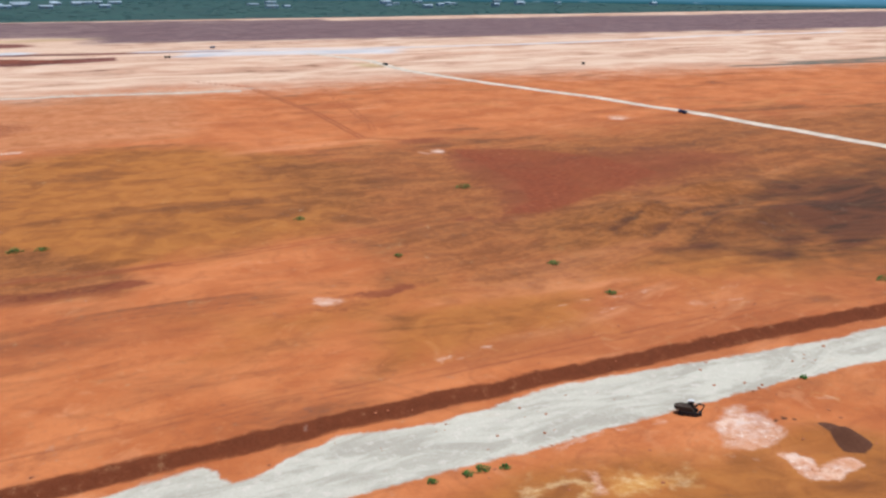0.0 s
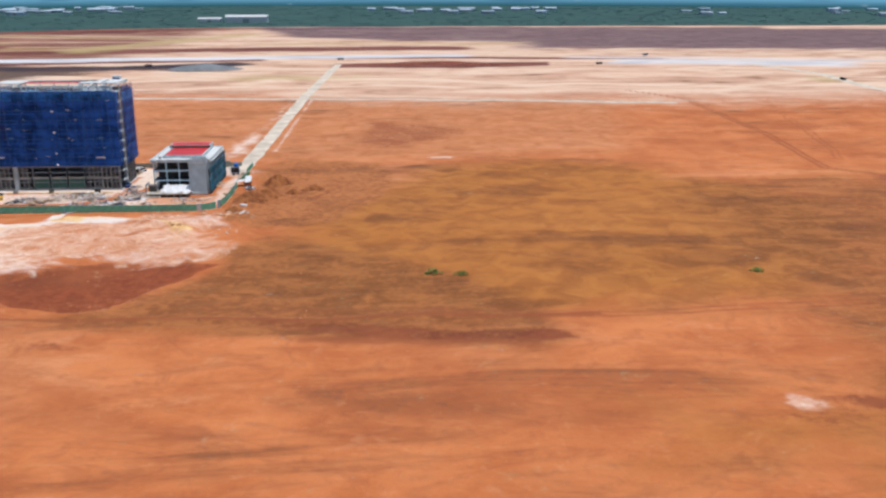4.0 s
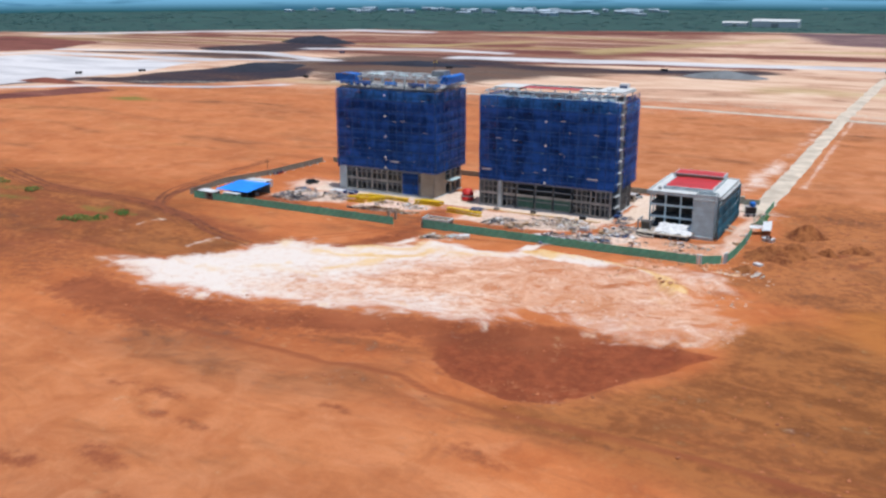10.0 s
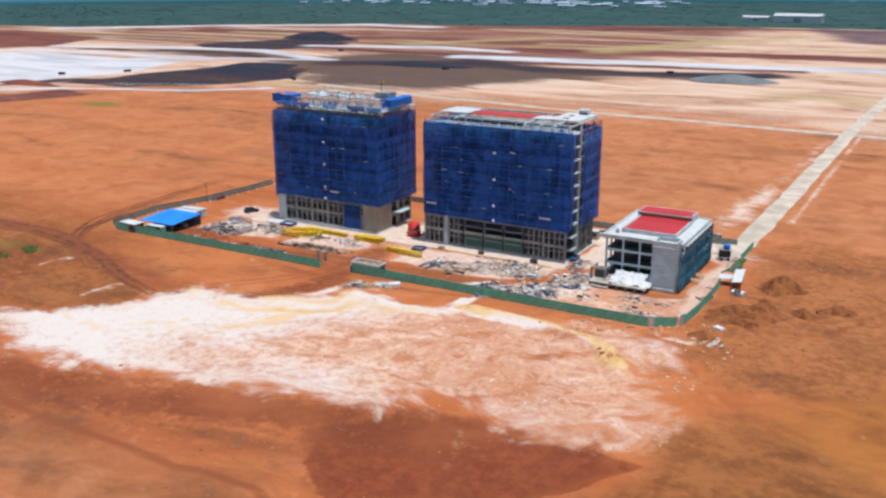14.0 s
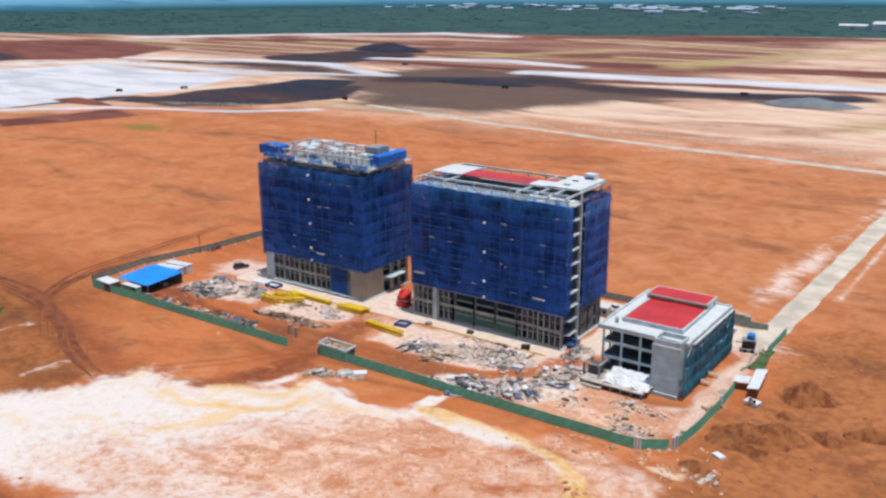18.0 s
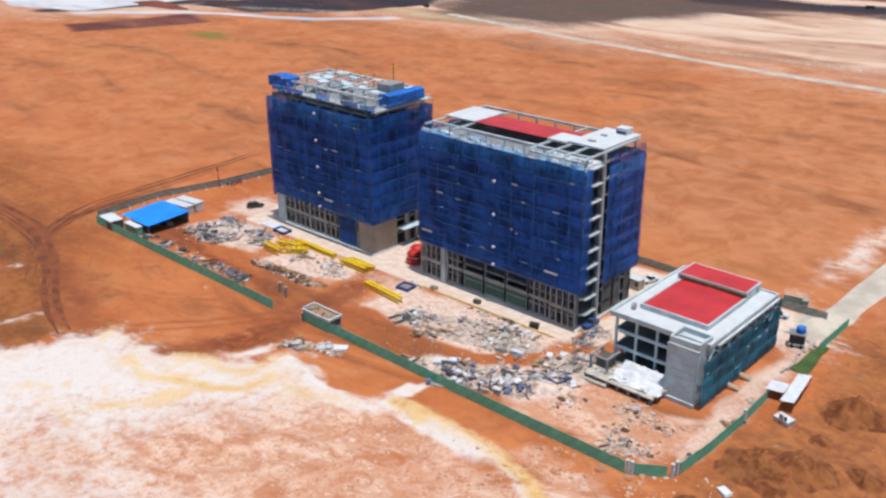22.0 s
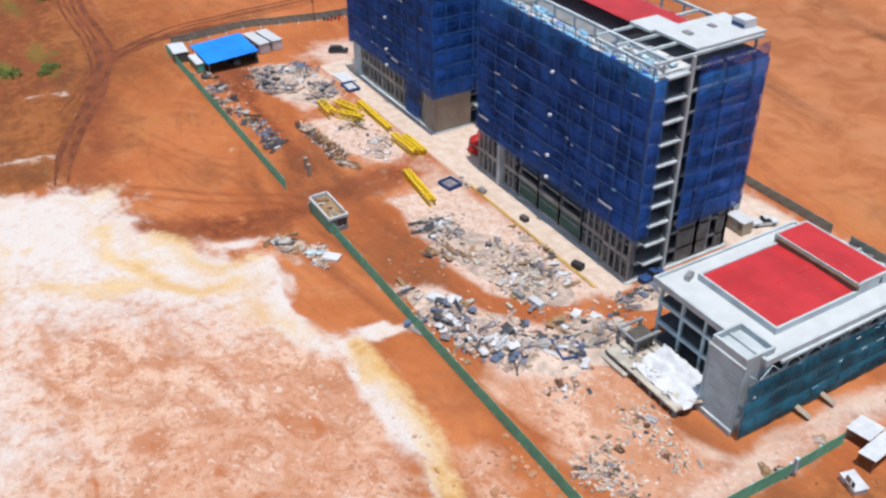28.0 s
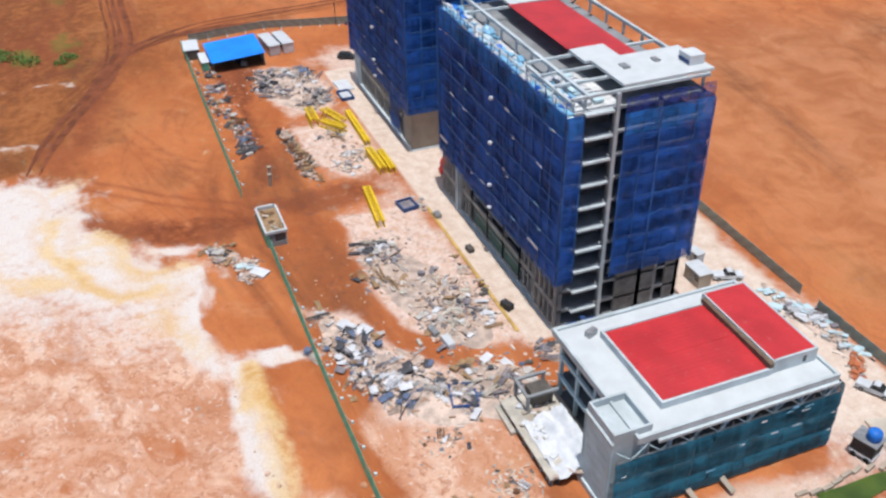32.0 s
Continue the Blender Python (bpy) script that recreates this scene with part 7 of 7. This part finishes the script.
def steel_tray(x, y, lx, ly, yaw, material, fill, label):
    t = thing("steel_tray", (x, y, 0), label, "tray", group="steel trays", yaw=yaw)
    part("rim", Solid().box(-lx / 2, lx / 2, -ly / 2, -ly / 2 + 0.25, 0, 0.8).box(-lx / 2, lx / 2, ly / 2 - 0.25, ly / 2, 0, 0.8).box(-lx / 2, -lx / 2 + 0.25, -ly / 2 + 0.25, ly / 2 - 0.25, 0, 0.8).box(lx / 2 - 0.25, lx / 2, -ly / 2 + 0.25, ly / 2 - 0.25, 0, 0.8), material, t)
    part("floor", Solid().box(-lx / 2 + 0.25, lx / 2 - 0.25, -ly / 2 + 0.25, ly / 2 - 0.25, 0.05, 0.35), fill, t)


steel_tray(-145.0, 387.3, 3.6, 3.2, 8, paint_blue, rubble_grey, "blue-rimmed steel tray of grey mortar")
steel_tray(-93.8, 377.4, 4.8, 3.8, -14, paint_blue, rubble_grey, "large blue-rimmed steel tray among scrap")
steel_tray(-196.0, 390.4, 4.6, 3.0, 0, paint_blue, steel_white, "blue and white site tray on the apron")
for x, y, lx, ly, h, yaw, mat, label in ((-201.8, 391.6, 6.0, 3.4, 0.35, 4, tarp_white, "stack of white boards on the apron"), (-105.3, 379.7, 2.6, 1.2, 1.0, 6, steel_white, "pale blue-white gas bottle crate"), (-108.6, 378.6, 2.2, 1.0, 0.8, 10, steel_grey, "grey generator box on rubble"),
                                         (-114.6, 366.6, 2.8, 1.8, 0.9, 30, tarp_white, "stack of white panels near the fence"), (-113.0, 369.0, 2.2, 1.6, 0.7, 30, tarp_white, "stack of white panels near the fence"), (-134.4, 357.2, 3.0, 2.0, 0.5, 40, tarp_white, "pile of white boards outside the fence"),
                                         (-52.8, 366.6, 2.2, 1.5, 0.7, -28, tarp_white, "pile of white boards on bare soil outside the fence"), (-121.5, 364.0, 2.8, 0.8, 0.5, 0, timber, "brown timber stack along the fence"), (-127.0, 392.4, 1.6, 1.0, 0.9, 5, concrete_and_shade, "dark mortar tub on the apron"), (-110.0, 391.6, 2.0, 1.2, 1.1, 20, steel_dark, "dark machine on the apron"), (-139.5, 391.2, 1.6, 1.2, 0.8, 0, steel_grey, "grey crate on the apron")):
    t = thing("material_stack", (x, y, 0), label, "stack", group="material stacks", yaw=yaw)
    n = max(2, int(h / 0.2))
    for i in range(n):
        dx = 0.06 * math.sin(i * 3.7 + x)
        part("layer", Solid().box(-lx / 2 + dx, lx / 2 + dx, -ly / 2, ly / 2, h * i / n, h * (i + 1) / n), mat, t)
def covered_stack(x, y, label):
    """Bundles under red sheeting with a pale layer between."""
    t = thing("covered_stack", (x, y, 0), label, "stack", group="red covered stacks")
    part("pallet", Solid().box(-2.0, 2.0, -1.6, 1.6, 0, 0.2), timber, t)
    part("lower_cover", Solid().cone((0, 0, 0.2), ((2.0, 0), (2.15, 0.5), (1.95, 1.2), (1.2, 1.4)), 10), paint_red, t, smooth=True)
    part("pale_layer", Solid().turned((0, 0, 1.75), (3.2, 2.6, 0.4), 0.2), tarp_white, t, "pale sheeting layer")
    part("upper_cover", Solid().cone((0.1, 0, 1.95), ((1.8, 0), (1.95, 0.5), (1.6, 1.2), (0.5, 1.5)), 10), paint_red, t, smooth=True)


covered_stack(-154.0, 399.4, "bundles under red sheeting with a pale layer between")
covered_stack(-155.8, 402.4, "bundles under red sheeting beside the tower wall")


def scrap_material():
    """Cut-offs of every sort: dark tube, galvanised sheet, pale board, plaster, blue paint, timber."""
    k = Nodes("mixed_scrap")
    pick = k.n("ShaderNodeValToRGB")
    pick.color_ramp.interpolation = "CONSTANT"
    k.put(k.island(), pick.inputs[0])
    ends = pick.color_ramp.elements
    for i, (at, colour) in enumerate(((0.0, (0.09, 0.085, 0.09)), (0.10, (0.34, 0.31, 0.29)), (0.30, (0.54, 0.43, 0.35)), (0.56, (0.17, 0.17, 0.20)), (0.64, (0.60, 0.54, 0.49)), (0.76, (0.36, 0.23, 0.15)), (0.87, (0.56, 0.38, 0.27)))):
        e = ends[i] if i < 2 else ends.new(at)
        e.position, e.color = at, (*colour, 1)
    fine = k.noise(3.0, 5, 0.65)
    c = k.mix(k.ramp(fine, 0.48, 0.75, 0, 0.5), pick.outputs[0], (0.50, 0.33, 0.24))
    k.bump(fine, 0.3, 0.03)
    return k.done(c, 0.85)


mixed_scrap = scrap_material()
rubble_bed = plain("rubble_bed", (0.56, 0.44, 0.37), 0.95, vary=0.4, scale=0.5, dirty=0.6, dirt=(0.36, 0.24, 0.18))


def scrap(name, label, cx, cy, rx, ry, count, mats, big, seed, high=1.0, yaw=0.0, fine=520):
    """A spread of cut-offs in loose clusters: larger pieces one by one, small ones joined."""
    rnd = random.Random(seed)
    t = thing(name, (cx, cy, 0), label, "scrap heap", group="scrap heaps", yaw=yaw)
    nests = []
    for i in range(max(3, count // 11)):
        a, r = rnd.random() * 6.283, rnd.random() ** 0.5
        nests.append((rx * r * math.cos(a), ry * r * math.sin(a), rnd.choice(mats), rnd.random() * 3.1))

    mound = high * 0.95 if high >= 0.7 else 0.0

    def level(x, y):
        r2 = (x / rx) ** 2 + (y / ry) ** 2
        return mound * max(0.0, 1 - r2) ** 0.8 * (0.75 + 0.9 * noise.noise((x * 0.3 + seed, y * 0.3, seed))) if r2 < 1 else 0.0

    if mound:
        core = Solid()
        core.grid(lambda u, v: (rx * 1.02 * v * math.cos(6.2832 * u), ry * 1.02 * v * math.sin(6.2832 * u), level(rx * 1.02 * v * math.cos(6.2832 * u), ry * 1.02 * v * math.sin(6.2832 * u)) - 0.06 - 0.05 * v), 40, 12)
        part("mound", core, rubble_bed, t, smooth=True)

    def spot_in():
        x, y, mat, turn = rnd.choice(nests)
        d = min(1.7, rx * 0.3)
        return x + rnd.gauss(0, d), y + rnd.gauss(0, min(d, ry * 0.4)), mat, turn

    for i in range(int(count * 0.62)):
        x, y, mat, turn = spot_in()
        if rnd.random() < 0.5:
            mat = rnd.choice(mats)
        lift = high * rnd.random() ** 2 * 0.5
        kind, ya = rnd.random(), turn + rnd.gauss(0, 0.35)
        s = Solid()
        if kind < 0.40:
            long, wide, thick = rnd.uniform(0.9, 2.4) * big, rnd.uniform(0.5, 1.3) * big, rnd.uniform(0.05, 0.12)
            s.turned((0, 0, thick / 2 + 0.1 + lift), (long, wide, thick), ya, rnd.uniform(-0.3, 0.3))
            if rnd.random() < 0.6:
                s.turned((0.15, 0.2, thick * 1.6 + 0.12 + lift), (long * 0.8, wide * 0.9, thick), ya + rnd.gauss(0, 0.4), rnd.uniform(-0.2, 0.2))
            piece = "panel"
        elif kind < 0.60:
            long, deep = rnd.uniform(0.7, 1.5) * big, rnd.uniform(0.25, 0.55) * big
            s.turned((0, 0, deep / 2 + lift * 0.5), (long, rnd.uniform(0.4, 0.9) * big, deep), ya, rnd.uniform(-0.12, 0.12))
            piece = "block"
        elif kind < 0.86:
            long = rnd.uniform(0.9, 2.0) * big
            for j in range(rnd.randint(2, 4)):
                yb, off = ya + rnd.gauss(0, 0.08), (j - 1.5) * 0.28
                dx, dy = long * math.cos(yb), long * math.sin(yb)
                pipe = Solid().bar((-dx, -dy, 0.1 + lift), (dx, dy, 0.1 + lift + rnd.uniform(0, 0.3)), 0.09, 5)
                part("pipe", pipe, mat, t, at=(x - off * math.sin(ya), y + off * math.cos(ya), max(0.0, level(x, y) - 0.08)))
            continue
        else:
            s.rock((0, 0, 0.2 * big + lift * 0.5), (rnd.uniform(0.6, 1.3) * big, rnd.uniform(0.6, 1.1) * big, rnd.uniform(0.3, 0.6) * big), seed * 100 + i)
            piece = "lump"
        part(piece, s, mat, t, at=(x, y, max(0.0, level(x, y) - 0.08)))
    s = Solid()
    for i in range(int(fine * 0.5)):
        x, y, _, turn = spot_in()
        z, g = rnd.uniform(0.05, 0.22), max(0.0, level(x, y) - 0.05)
        if i % 2:
            s.rock((x, y, g + z * 0.5), (rnd.uniform(0.25, 0.9), rnd.uniform(0.2, 0.7), z), seed * 1000 + i)
        else:
            s.turned((x, y, g + z * 0.5), (rnd.uniform(0.2, 1.3), rnd.uniform(0.1, 0.4), z), turn + rnd.gauss(0, 0.6), rnd.uniform(-0.2, 0.2))
    tagged(part("debris", s, mixed_scrap, t), kind="stuff")


scrap_dark = plain("dark_scrap", (0.075, 0.075, 0.085), 0.8, 0.0, vary=0.4, scale=0.9, dirty=0.4, dirt=(0.30, 0.22, 0.17))
scrap_pale = plain("dusty_pale_scrap", (0.52, 0.49, 0.46), 0.85, vary=0.25, scale=0.8, dirty=0.4, dirt=(0.40, 0.29, 0.22))
scrap_blue = plain("blue_grey_scrap", (0.13, 0.17, 0.27), 0.7, vary=0.35, scale=0.9, dirty=0.4, dirt=(0.36, 0.27, 0.22))
scrap_white = plain("white_board_scrap", (0.66, 0.67, 0.70), 0.7, vary=0.15, scale=0.8, dirty=0.35, dirt=(0.45, 0.33, 0.26))
greys = (rubble_grey, scrap_dark, scrap_blue, scrap_white, scrap_pale, scrap_dark, rubble_mix, timber)
pale = (rubble_mix, dusty_slab, scrap_white, rubble_grey, timber, scrap_pale, rubble_mix, scrap_dark)
brown = (timber, rust, rubble_mix, concrete_and_shade, timber)
scrap("steel_scrap", "broad heap of grey steel scaffold parts", -204.5, 379.8, 12.5, 6.4, 230, (rubble_grey, scrap_pale, scrap_dark, rubble_grey, scrap_pale, rubble_mix, scrap_white), 1.1, 1, 1.5, 15, 1900)
scrap("steel_scrap", "heap of grey pipes beside the trench", -211.0, 383.5, 5.0, 3.0, 34, greys, 1.1, 2, 1.2)
scrap("rubble_spread", "spread of pale broken concrete and boards", -119.0, 380.8, 18.0, 5.6, 190, pale, 1.0, 3, 0.8, 14, 1600)
scrap("formwork_scrap", "grey formwork panels stacked on rubble", -131.5, 377.8, 4.2, 3.0, 36, greys, 1.0, 4, 1.0, 20)
scrap("formwork_scrap", "dark cut-offs on pale rubble", -112.5, 386.4, 5.5, 2.4, 34, greys, 0.9, 5, 0.8, 10)
scrap("fence_side_scrap", "grey and white scrap piled along the fence", -106.5, 367.6, 13.0, 3.6, 190, greys + (scrap_blue, scrap_white, rubble_mix), 1.0, 6, 1.2, 18, 1000)
scrap("fence_side_scrap", "mixed scrap and boards near the annex", -95.5, 374.0, 7.5, 5.0, 120, greys + pale, 1.0, 7, 1.0, 30, 900)
scrap("mixed_rubble", "mixed rubble in front of the annex", -93.0, 383.0, 6.5, 6.0, 100, greys + brown + pale, 1.0, 8, 1.0, 20)
scrap("fence_side_scrap", "row of dark scrap inside the west fence", -196.0, 363.4, 26.0, 2.2, 190, (scrap_dark, rubble_grey, scrap_blue, timber, scrap_dark, scrap_pale, rust), 1.0, 9, 0.6, 1)
scrap("timber_scrap", "row of brown timber and rebar cut-offs", -173.0, 373.6, 11.5, 1.5, 130, brown + (steel_dark,), 0.95, 10, 0.9, 3, 900)
scrap("outside_scrap", "grey pipes dumped outside the fence", -142.0, 352.4, 3.4, 2.2, 34, greys, 0.9, 11, 0.8, 30)
scrap("outside_scrap", "white boards dumped outside the fence", -135.6, 356.0, 2.6, 1.8, 16, (panel_white, tarp_white, rubble_mix), 0.9, 12, 0.5, 30)
scrap("scattered_rubble", "bricks and cut-offs scattered on bare soil", -77.0, 371.5, 11.5, 6.8, 100, pale + brown + (scrap_dark,), 0.5, 13, 0.2, 0, 900)
scrap("sack_heap", "white sacks and gravel behind the annex", -89.0, 433.6, 12.0, 1.9, 80, (tarp_white, panel_white, concrete_pale, rubble_grey), 1.0, 14, 0.8, 4)
scrap("brick_heap", "orange bricks stacked behind the annex", -78.5, 433.0, 3.4, 1.1, 26, (plain("orange_brick", (0.50, 0.16, 0.07), 0.9),), 0.8, 15, 0.6, -40)
scrap("fence_side_scrap", "planks and rubble along the annex fence", -61.3, 386.0, 1.0, 17.0, 44, pale + brown, 0.7, 16, 0.4, 0, 120)
scrap("apron_clutter", "tools and pallets along the tower front", -125.0, 390.2, 22.0, 1.2, 40, pale + brown, 0.6, 17, 0.3, 1, 120)
scrap("yard_clutter", "pallets and boards between crane parts", -173.0, 382.0, 11.0, 3.6, 44, pale, 0.8, 18, 0.4, 0)
scrap("side_clutter", "boards and drums beside the tower", -97.5, 396.5, 3.2, 5.0, 44, pale + greys, 0.9, 19, 0.8)
scrap("outside_rubble", "pale lumps on soil outside the corner", -57.0, 357.5, 5.5, 3.0, 24, pale, 0.7, 20, 0.2, 20, 120)
for i in range(7):
    single("oil_drum", Solid().cone((0, 0, 0), ((0.29, 0), (0.3, 0.3), (0.28, 0.31), (0.3, 0.33), (0.3, 0.6), (0.28, 0.61), (0.3, 0.63), (0.29, 0.9)), 12), (paint_blue, steel_dark, paint_red)[i % 3], ("blue", "dark", "red")[i % 3] + " steel drum standing by the fence", "drum", group="oil drums", at=(-240.0 + 0.7 * (i % 3), 403.6 + 0.75 * i, 0))
single("site_mast", Solid().bar((0, 0, 0), (0, 0, 6.5), 0.09).bar((-0.6, 0, 5.8), (0.6, 0, 5.8), 0.06).box(-0.5, -0.2, -0.15, 0.15, 5.4, 5.8), steel_dark, "thin dark lamp mast by the back fence", "mast", at=(-241.0, 401.0, 0))
dusty_yellow = plain("dusty_yellow_paint", (0.55, 0.36, 0.10), 0.8, vary=0.3, scale=0.6, dirty=0.6)
single("kerb_line", Solid().box(-143, -104, 390.4, 390.9, 0, 0.2), dusty_yellow, "dusty yellow kerb along the tower apron", "kerb")


# ---- plants ----
def shrub(x, y, r, label, seed):
    rnd = random.Random(seed)
    s = Solid()
    z0 = float(rise(x, y))
    for i in range(int(130 + 40 * r)):
        a, e, d = rnd.random() * 6.283, rnd.random(), rnd.random() ** 0.5
        c = Vector((r * d * math.cos(a) * (1 + 0.4 * math.sin(3 * a + seed)), r * d * math.sin(a), 0.1 + r * 0.7 * e * (1 - 0.6 * d)))
        u = Vector((rnd.uniform(-1, 1), rnd.uniform(-1, 1), rnd.uniform(-0.3, 0.8))).normalized() * rnd.uniform(0.12, 0.3) * (0.6 + r * 0.25)
        w = u.cross(Vector((rnd.uniform(-1, 1), rnd.uniform(-1, 1), 1))).normalized() * u.length * 0.5
        n = len(s.v)
        s.v += [tuple(c - u), tuple(c + w), tuple(c + u), tuple(c - w)]
        s.f.append((n, n + 1, n + 2, n + 3))
    for i in range(5):
        s.bar((0, 0, -0.1), (r * 0.5 * math.cos(i * 1.3), r * 0.5 * math.sin(i * 1.3), r * 0.5), 0.03, 4)
    single("shrub", s, leaf_green, label, "shrub", group="shrubs", at=(x, y, z0))


for i, (x, y, r) in enumerate(((-250.5, 318.5, 3.2), (-246.5, 323.0, 2.6), (-254.5, 316.0, 2.2), (-246.0, 332.0, 2.4), (-243.5, 330.0, 1.8), (-300, 341, 3.0), (-322, 344, 3.4), (145, 206, 1.7), (144, 178.5, 1.5), (9.5, 288, 2.2), (17, 286.5, 1.8), (97, 284.5, 1.7), (170.5, 302, 2.8), (108, 232, 1.3),
                              (67, 120.5, 1.0), (70, 120.8, 1.2), (60.5, 121.2, 0.9), (74, 119.6, 0.9), (218, 152, 2.2), (150, 121, 0.9), (-330, 338, 3.0))):
    shrub(x, y, r, "low green shrub on bare red soil", i)


# ---- heaps of tipped soil outside the fence ----
def mound_material():
    k = Nodes("tipped_brown_soil")
    lump, fine, wide = k.noise(0.35, 5, 0.6, k.geo, None, 1.0), k.noise(1.6, 5, 0.68, k.geo), k.noise(0.16, 3, 0.5, k.geo)
    c = k.mix(k.ramp(lump, 0.38, 0.60), (0.155, 0.051, 0.021), (0.29, 0.110, 0.040))
    c = k.mix(k.ramp(wide, 0.54, 0.68, 0, 0.6), c, (0.34, 0.145, 0.055))
    c = k.mix(k.ramp(fine, 0.56, 0.68, 0, 0.55), c, (0.13, 0.042, 0.019))
    c = k.mix(k.ramp(fine, 0.36, 0.28, 0, 0.45), c, (0.46, 0.25, 0.13))
    k.bump(k.math("ADD", lump, fine), 0.6, 0.4)
    return k.done(c, 0.95, 0, 0.15)


mound_soil = mound_material()


def soil_mound(x, y, rx, ry, h, yaw, seed):
    """A tipped heap with slumped, gullied sides."""
    s = Solid()
    z0 = float(rise(x, y))

    def at(u, v):
        a = 6.2832 * u
        k = 1 + 0.22 * noise.noise((math.cos(a) * 1.7, math.sin(a) * 1.7, seed)) + 0.10 * noise.noise((math.cos(a) * 5, math.sin(a) * 5, seed + 3))
        px, py = rx * v * k * math.cos(a), ry * v * k * math.sin(a)
        gully = 0.28 * abs(noise.noise((math.cos(a) * 4.5, math.sin(a) * 4.5, seed + 7))) * math.sin(math.pi * v)
        crest = 0.16 * noise.noise((px * 0.55, py * 0.55, seed)) + 0.08 * noise.noise((px * 1.6, py * 1.6, seed))
        return (px, py, h * ((0.5 + 0.5 * math.cos(math.pi * v)) ** 0.85 * (1 + crest * 2.4) - gully * 0.6) - 0.3 * v)

    s.grid(at, 56, 18)
    single("soil_mound", s, mound_soil, "rounded heap of tipped brown soil outside the fence", "soil heap", group="soil heaps", at=(x, y, z0), yaw=yaw, smooth=True)


for i, (x, y, rx, ry, h) in enumerate(((-50.6, 375.4, 7.4, 7.6, 3.2), (-45.2, 379.4, 6.0, 7.0, 2.9), (-45.4, 402.8, 6.8, 7.4, 3.3), (-37.5, 384.8, 4.6, 3.6, 1.8), (-55.0, 360.5, 4.6, 3.2, 1.6), (-30.5, 391.0, 5.0, 3.6, 1.6), (-47.5, 391.5, 3.4, 2.6, 1.0))):
    soil_mound(x, y, rx, ry, h, 40 + i * 33, i * 3.7 + 1.2)


# ---- stones and clods on the open ground ----
def loose_stones(name, label, box, count, size, material, seed):
    rnd = random.Random(seed)
    s = Solid()
    xs = [rnd.uniform(box[0], box[1]) for _ in range(count)]
    ys = [rnd.uniform(box[2], box[3]) for _ in range(count)]
    keep = fbm(np.array(xs), np.array(ys), 14, seed, 3)
    zs = rise(xs, ys)
    for i in range(count):
        if keep[i] < 0.47:
            continue
        k = size[0] + (size[1] - size[0]) * rnd.random() ** 2.5
        s.rock((xs[i], ys[i], float(zs[i]) + k * 0.08), (k * 1.3, k, k * 0.5), seed * 5000 + i)
    single(name, s, material, label, "stones", kind="stuff")


soil_clod = plain("soil_clods", (0.36, 0.13, 0.06), 0.95, vary=0.3, scale=0.6, by="island", dirt=(0.5, 0.3, 0.2))
pale_clod = plain("pale_clods", (0.58, 0.40, 0.30), 0.95, vary=0.3, scale=0.6, by="island")
clay_lump = plain("peach_clay", (0.50, 0.25, 0.14), 0.95, vary=0.35, scale=0.6, by="island", dirt=(0.62, 0.42, 0.30))
chalk_lump = plain("chalky_lumps", (0.52, 0.38, 0.29), 0.95, vary=0.3, scale=0.6, by="island")
loose_stones("soil_clods", "clods of red soil strewn over the field", (-240, -20, 255, 290), 420, (0.25, 0.8), soil_clod, 3)
loose_stones("pale_clods", "pale sandy clods strewn over the fill", (-110, -48, 302, 350), 260, (0.25, 0.8), pale_clod, 4)
loose_stones("clay_lumps", "peach clay lumps tipped on the sand by the corner", (-84, -50, 336, 362), 420, (0.4, 1.5), clay_lump, 8)
loose_stones("white_lumps", "white chalky lumps on soil by the fence corner", (-66, -46, 350, 368), 70, (0.3, 1.0), chalk_lump, 9)
loose_stones("site_clods", "clods of soil outside the fence corner", (-58, -25, 350, 440), 260, (0.3, 1.0), soil_clod, 5)
loose_stones("road_clods", "clods along the gravel road and ditch", (-5, 200, 90, 165), 420, (0.25, 0.8), soil_clod, 6)
loose_stones("yard_stones", "stones strewn over the site yard", (-235, -62, 362, 392), 900, (0.15, 0.42), pale_clod, 7)
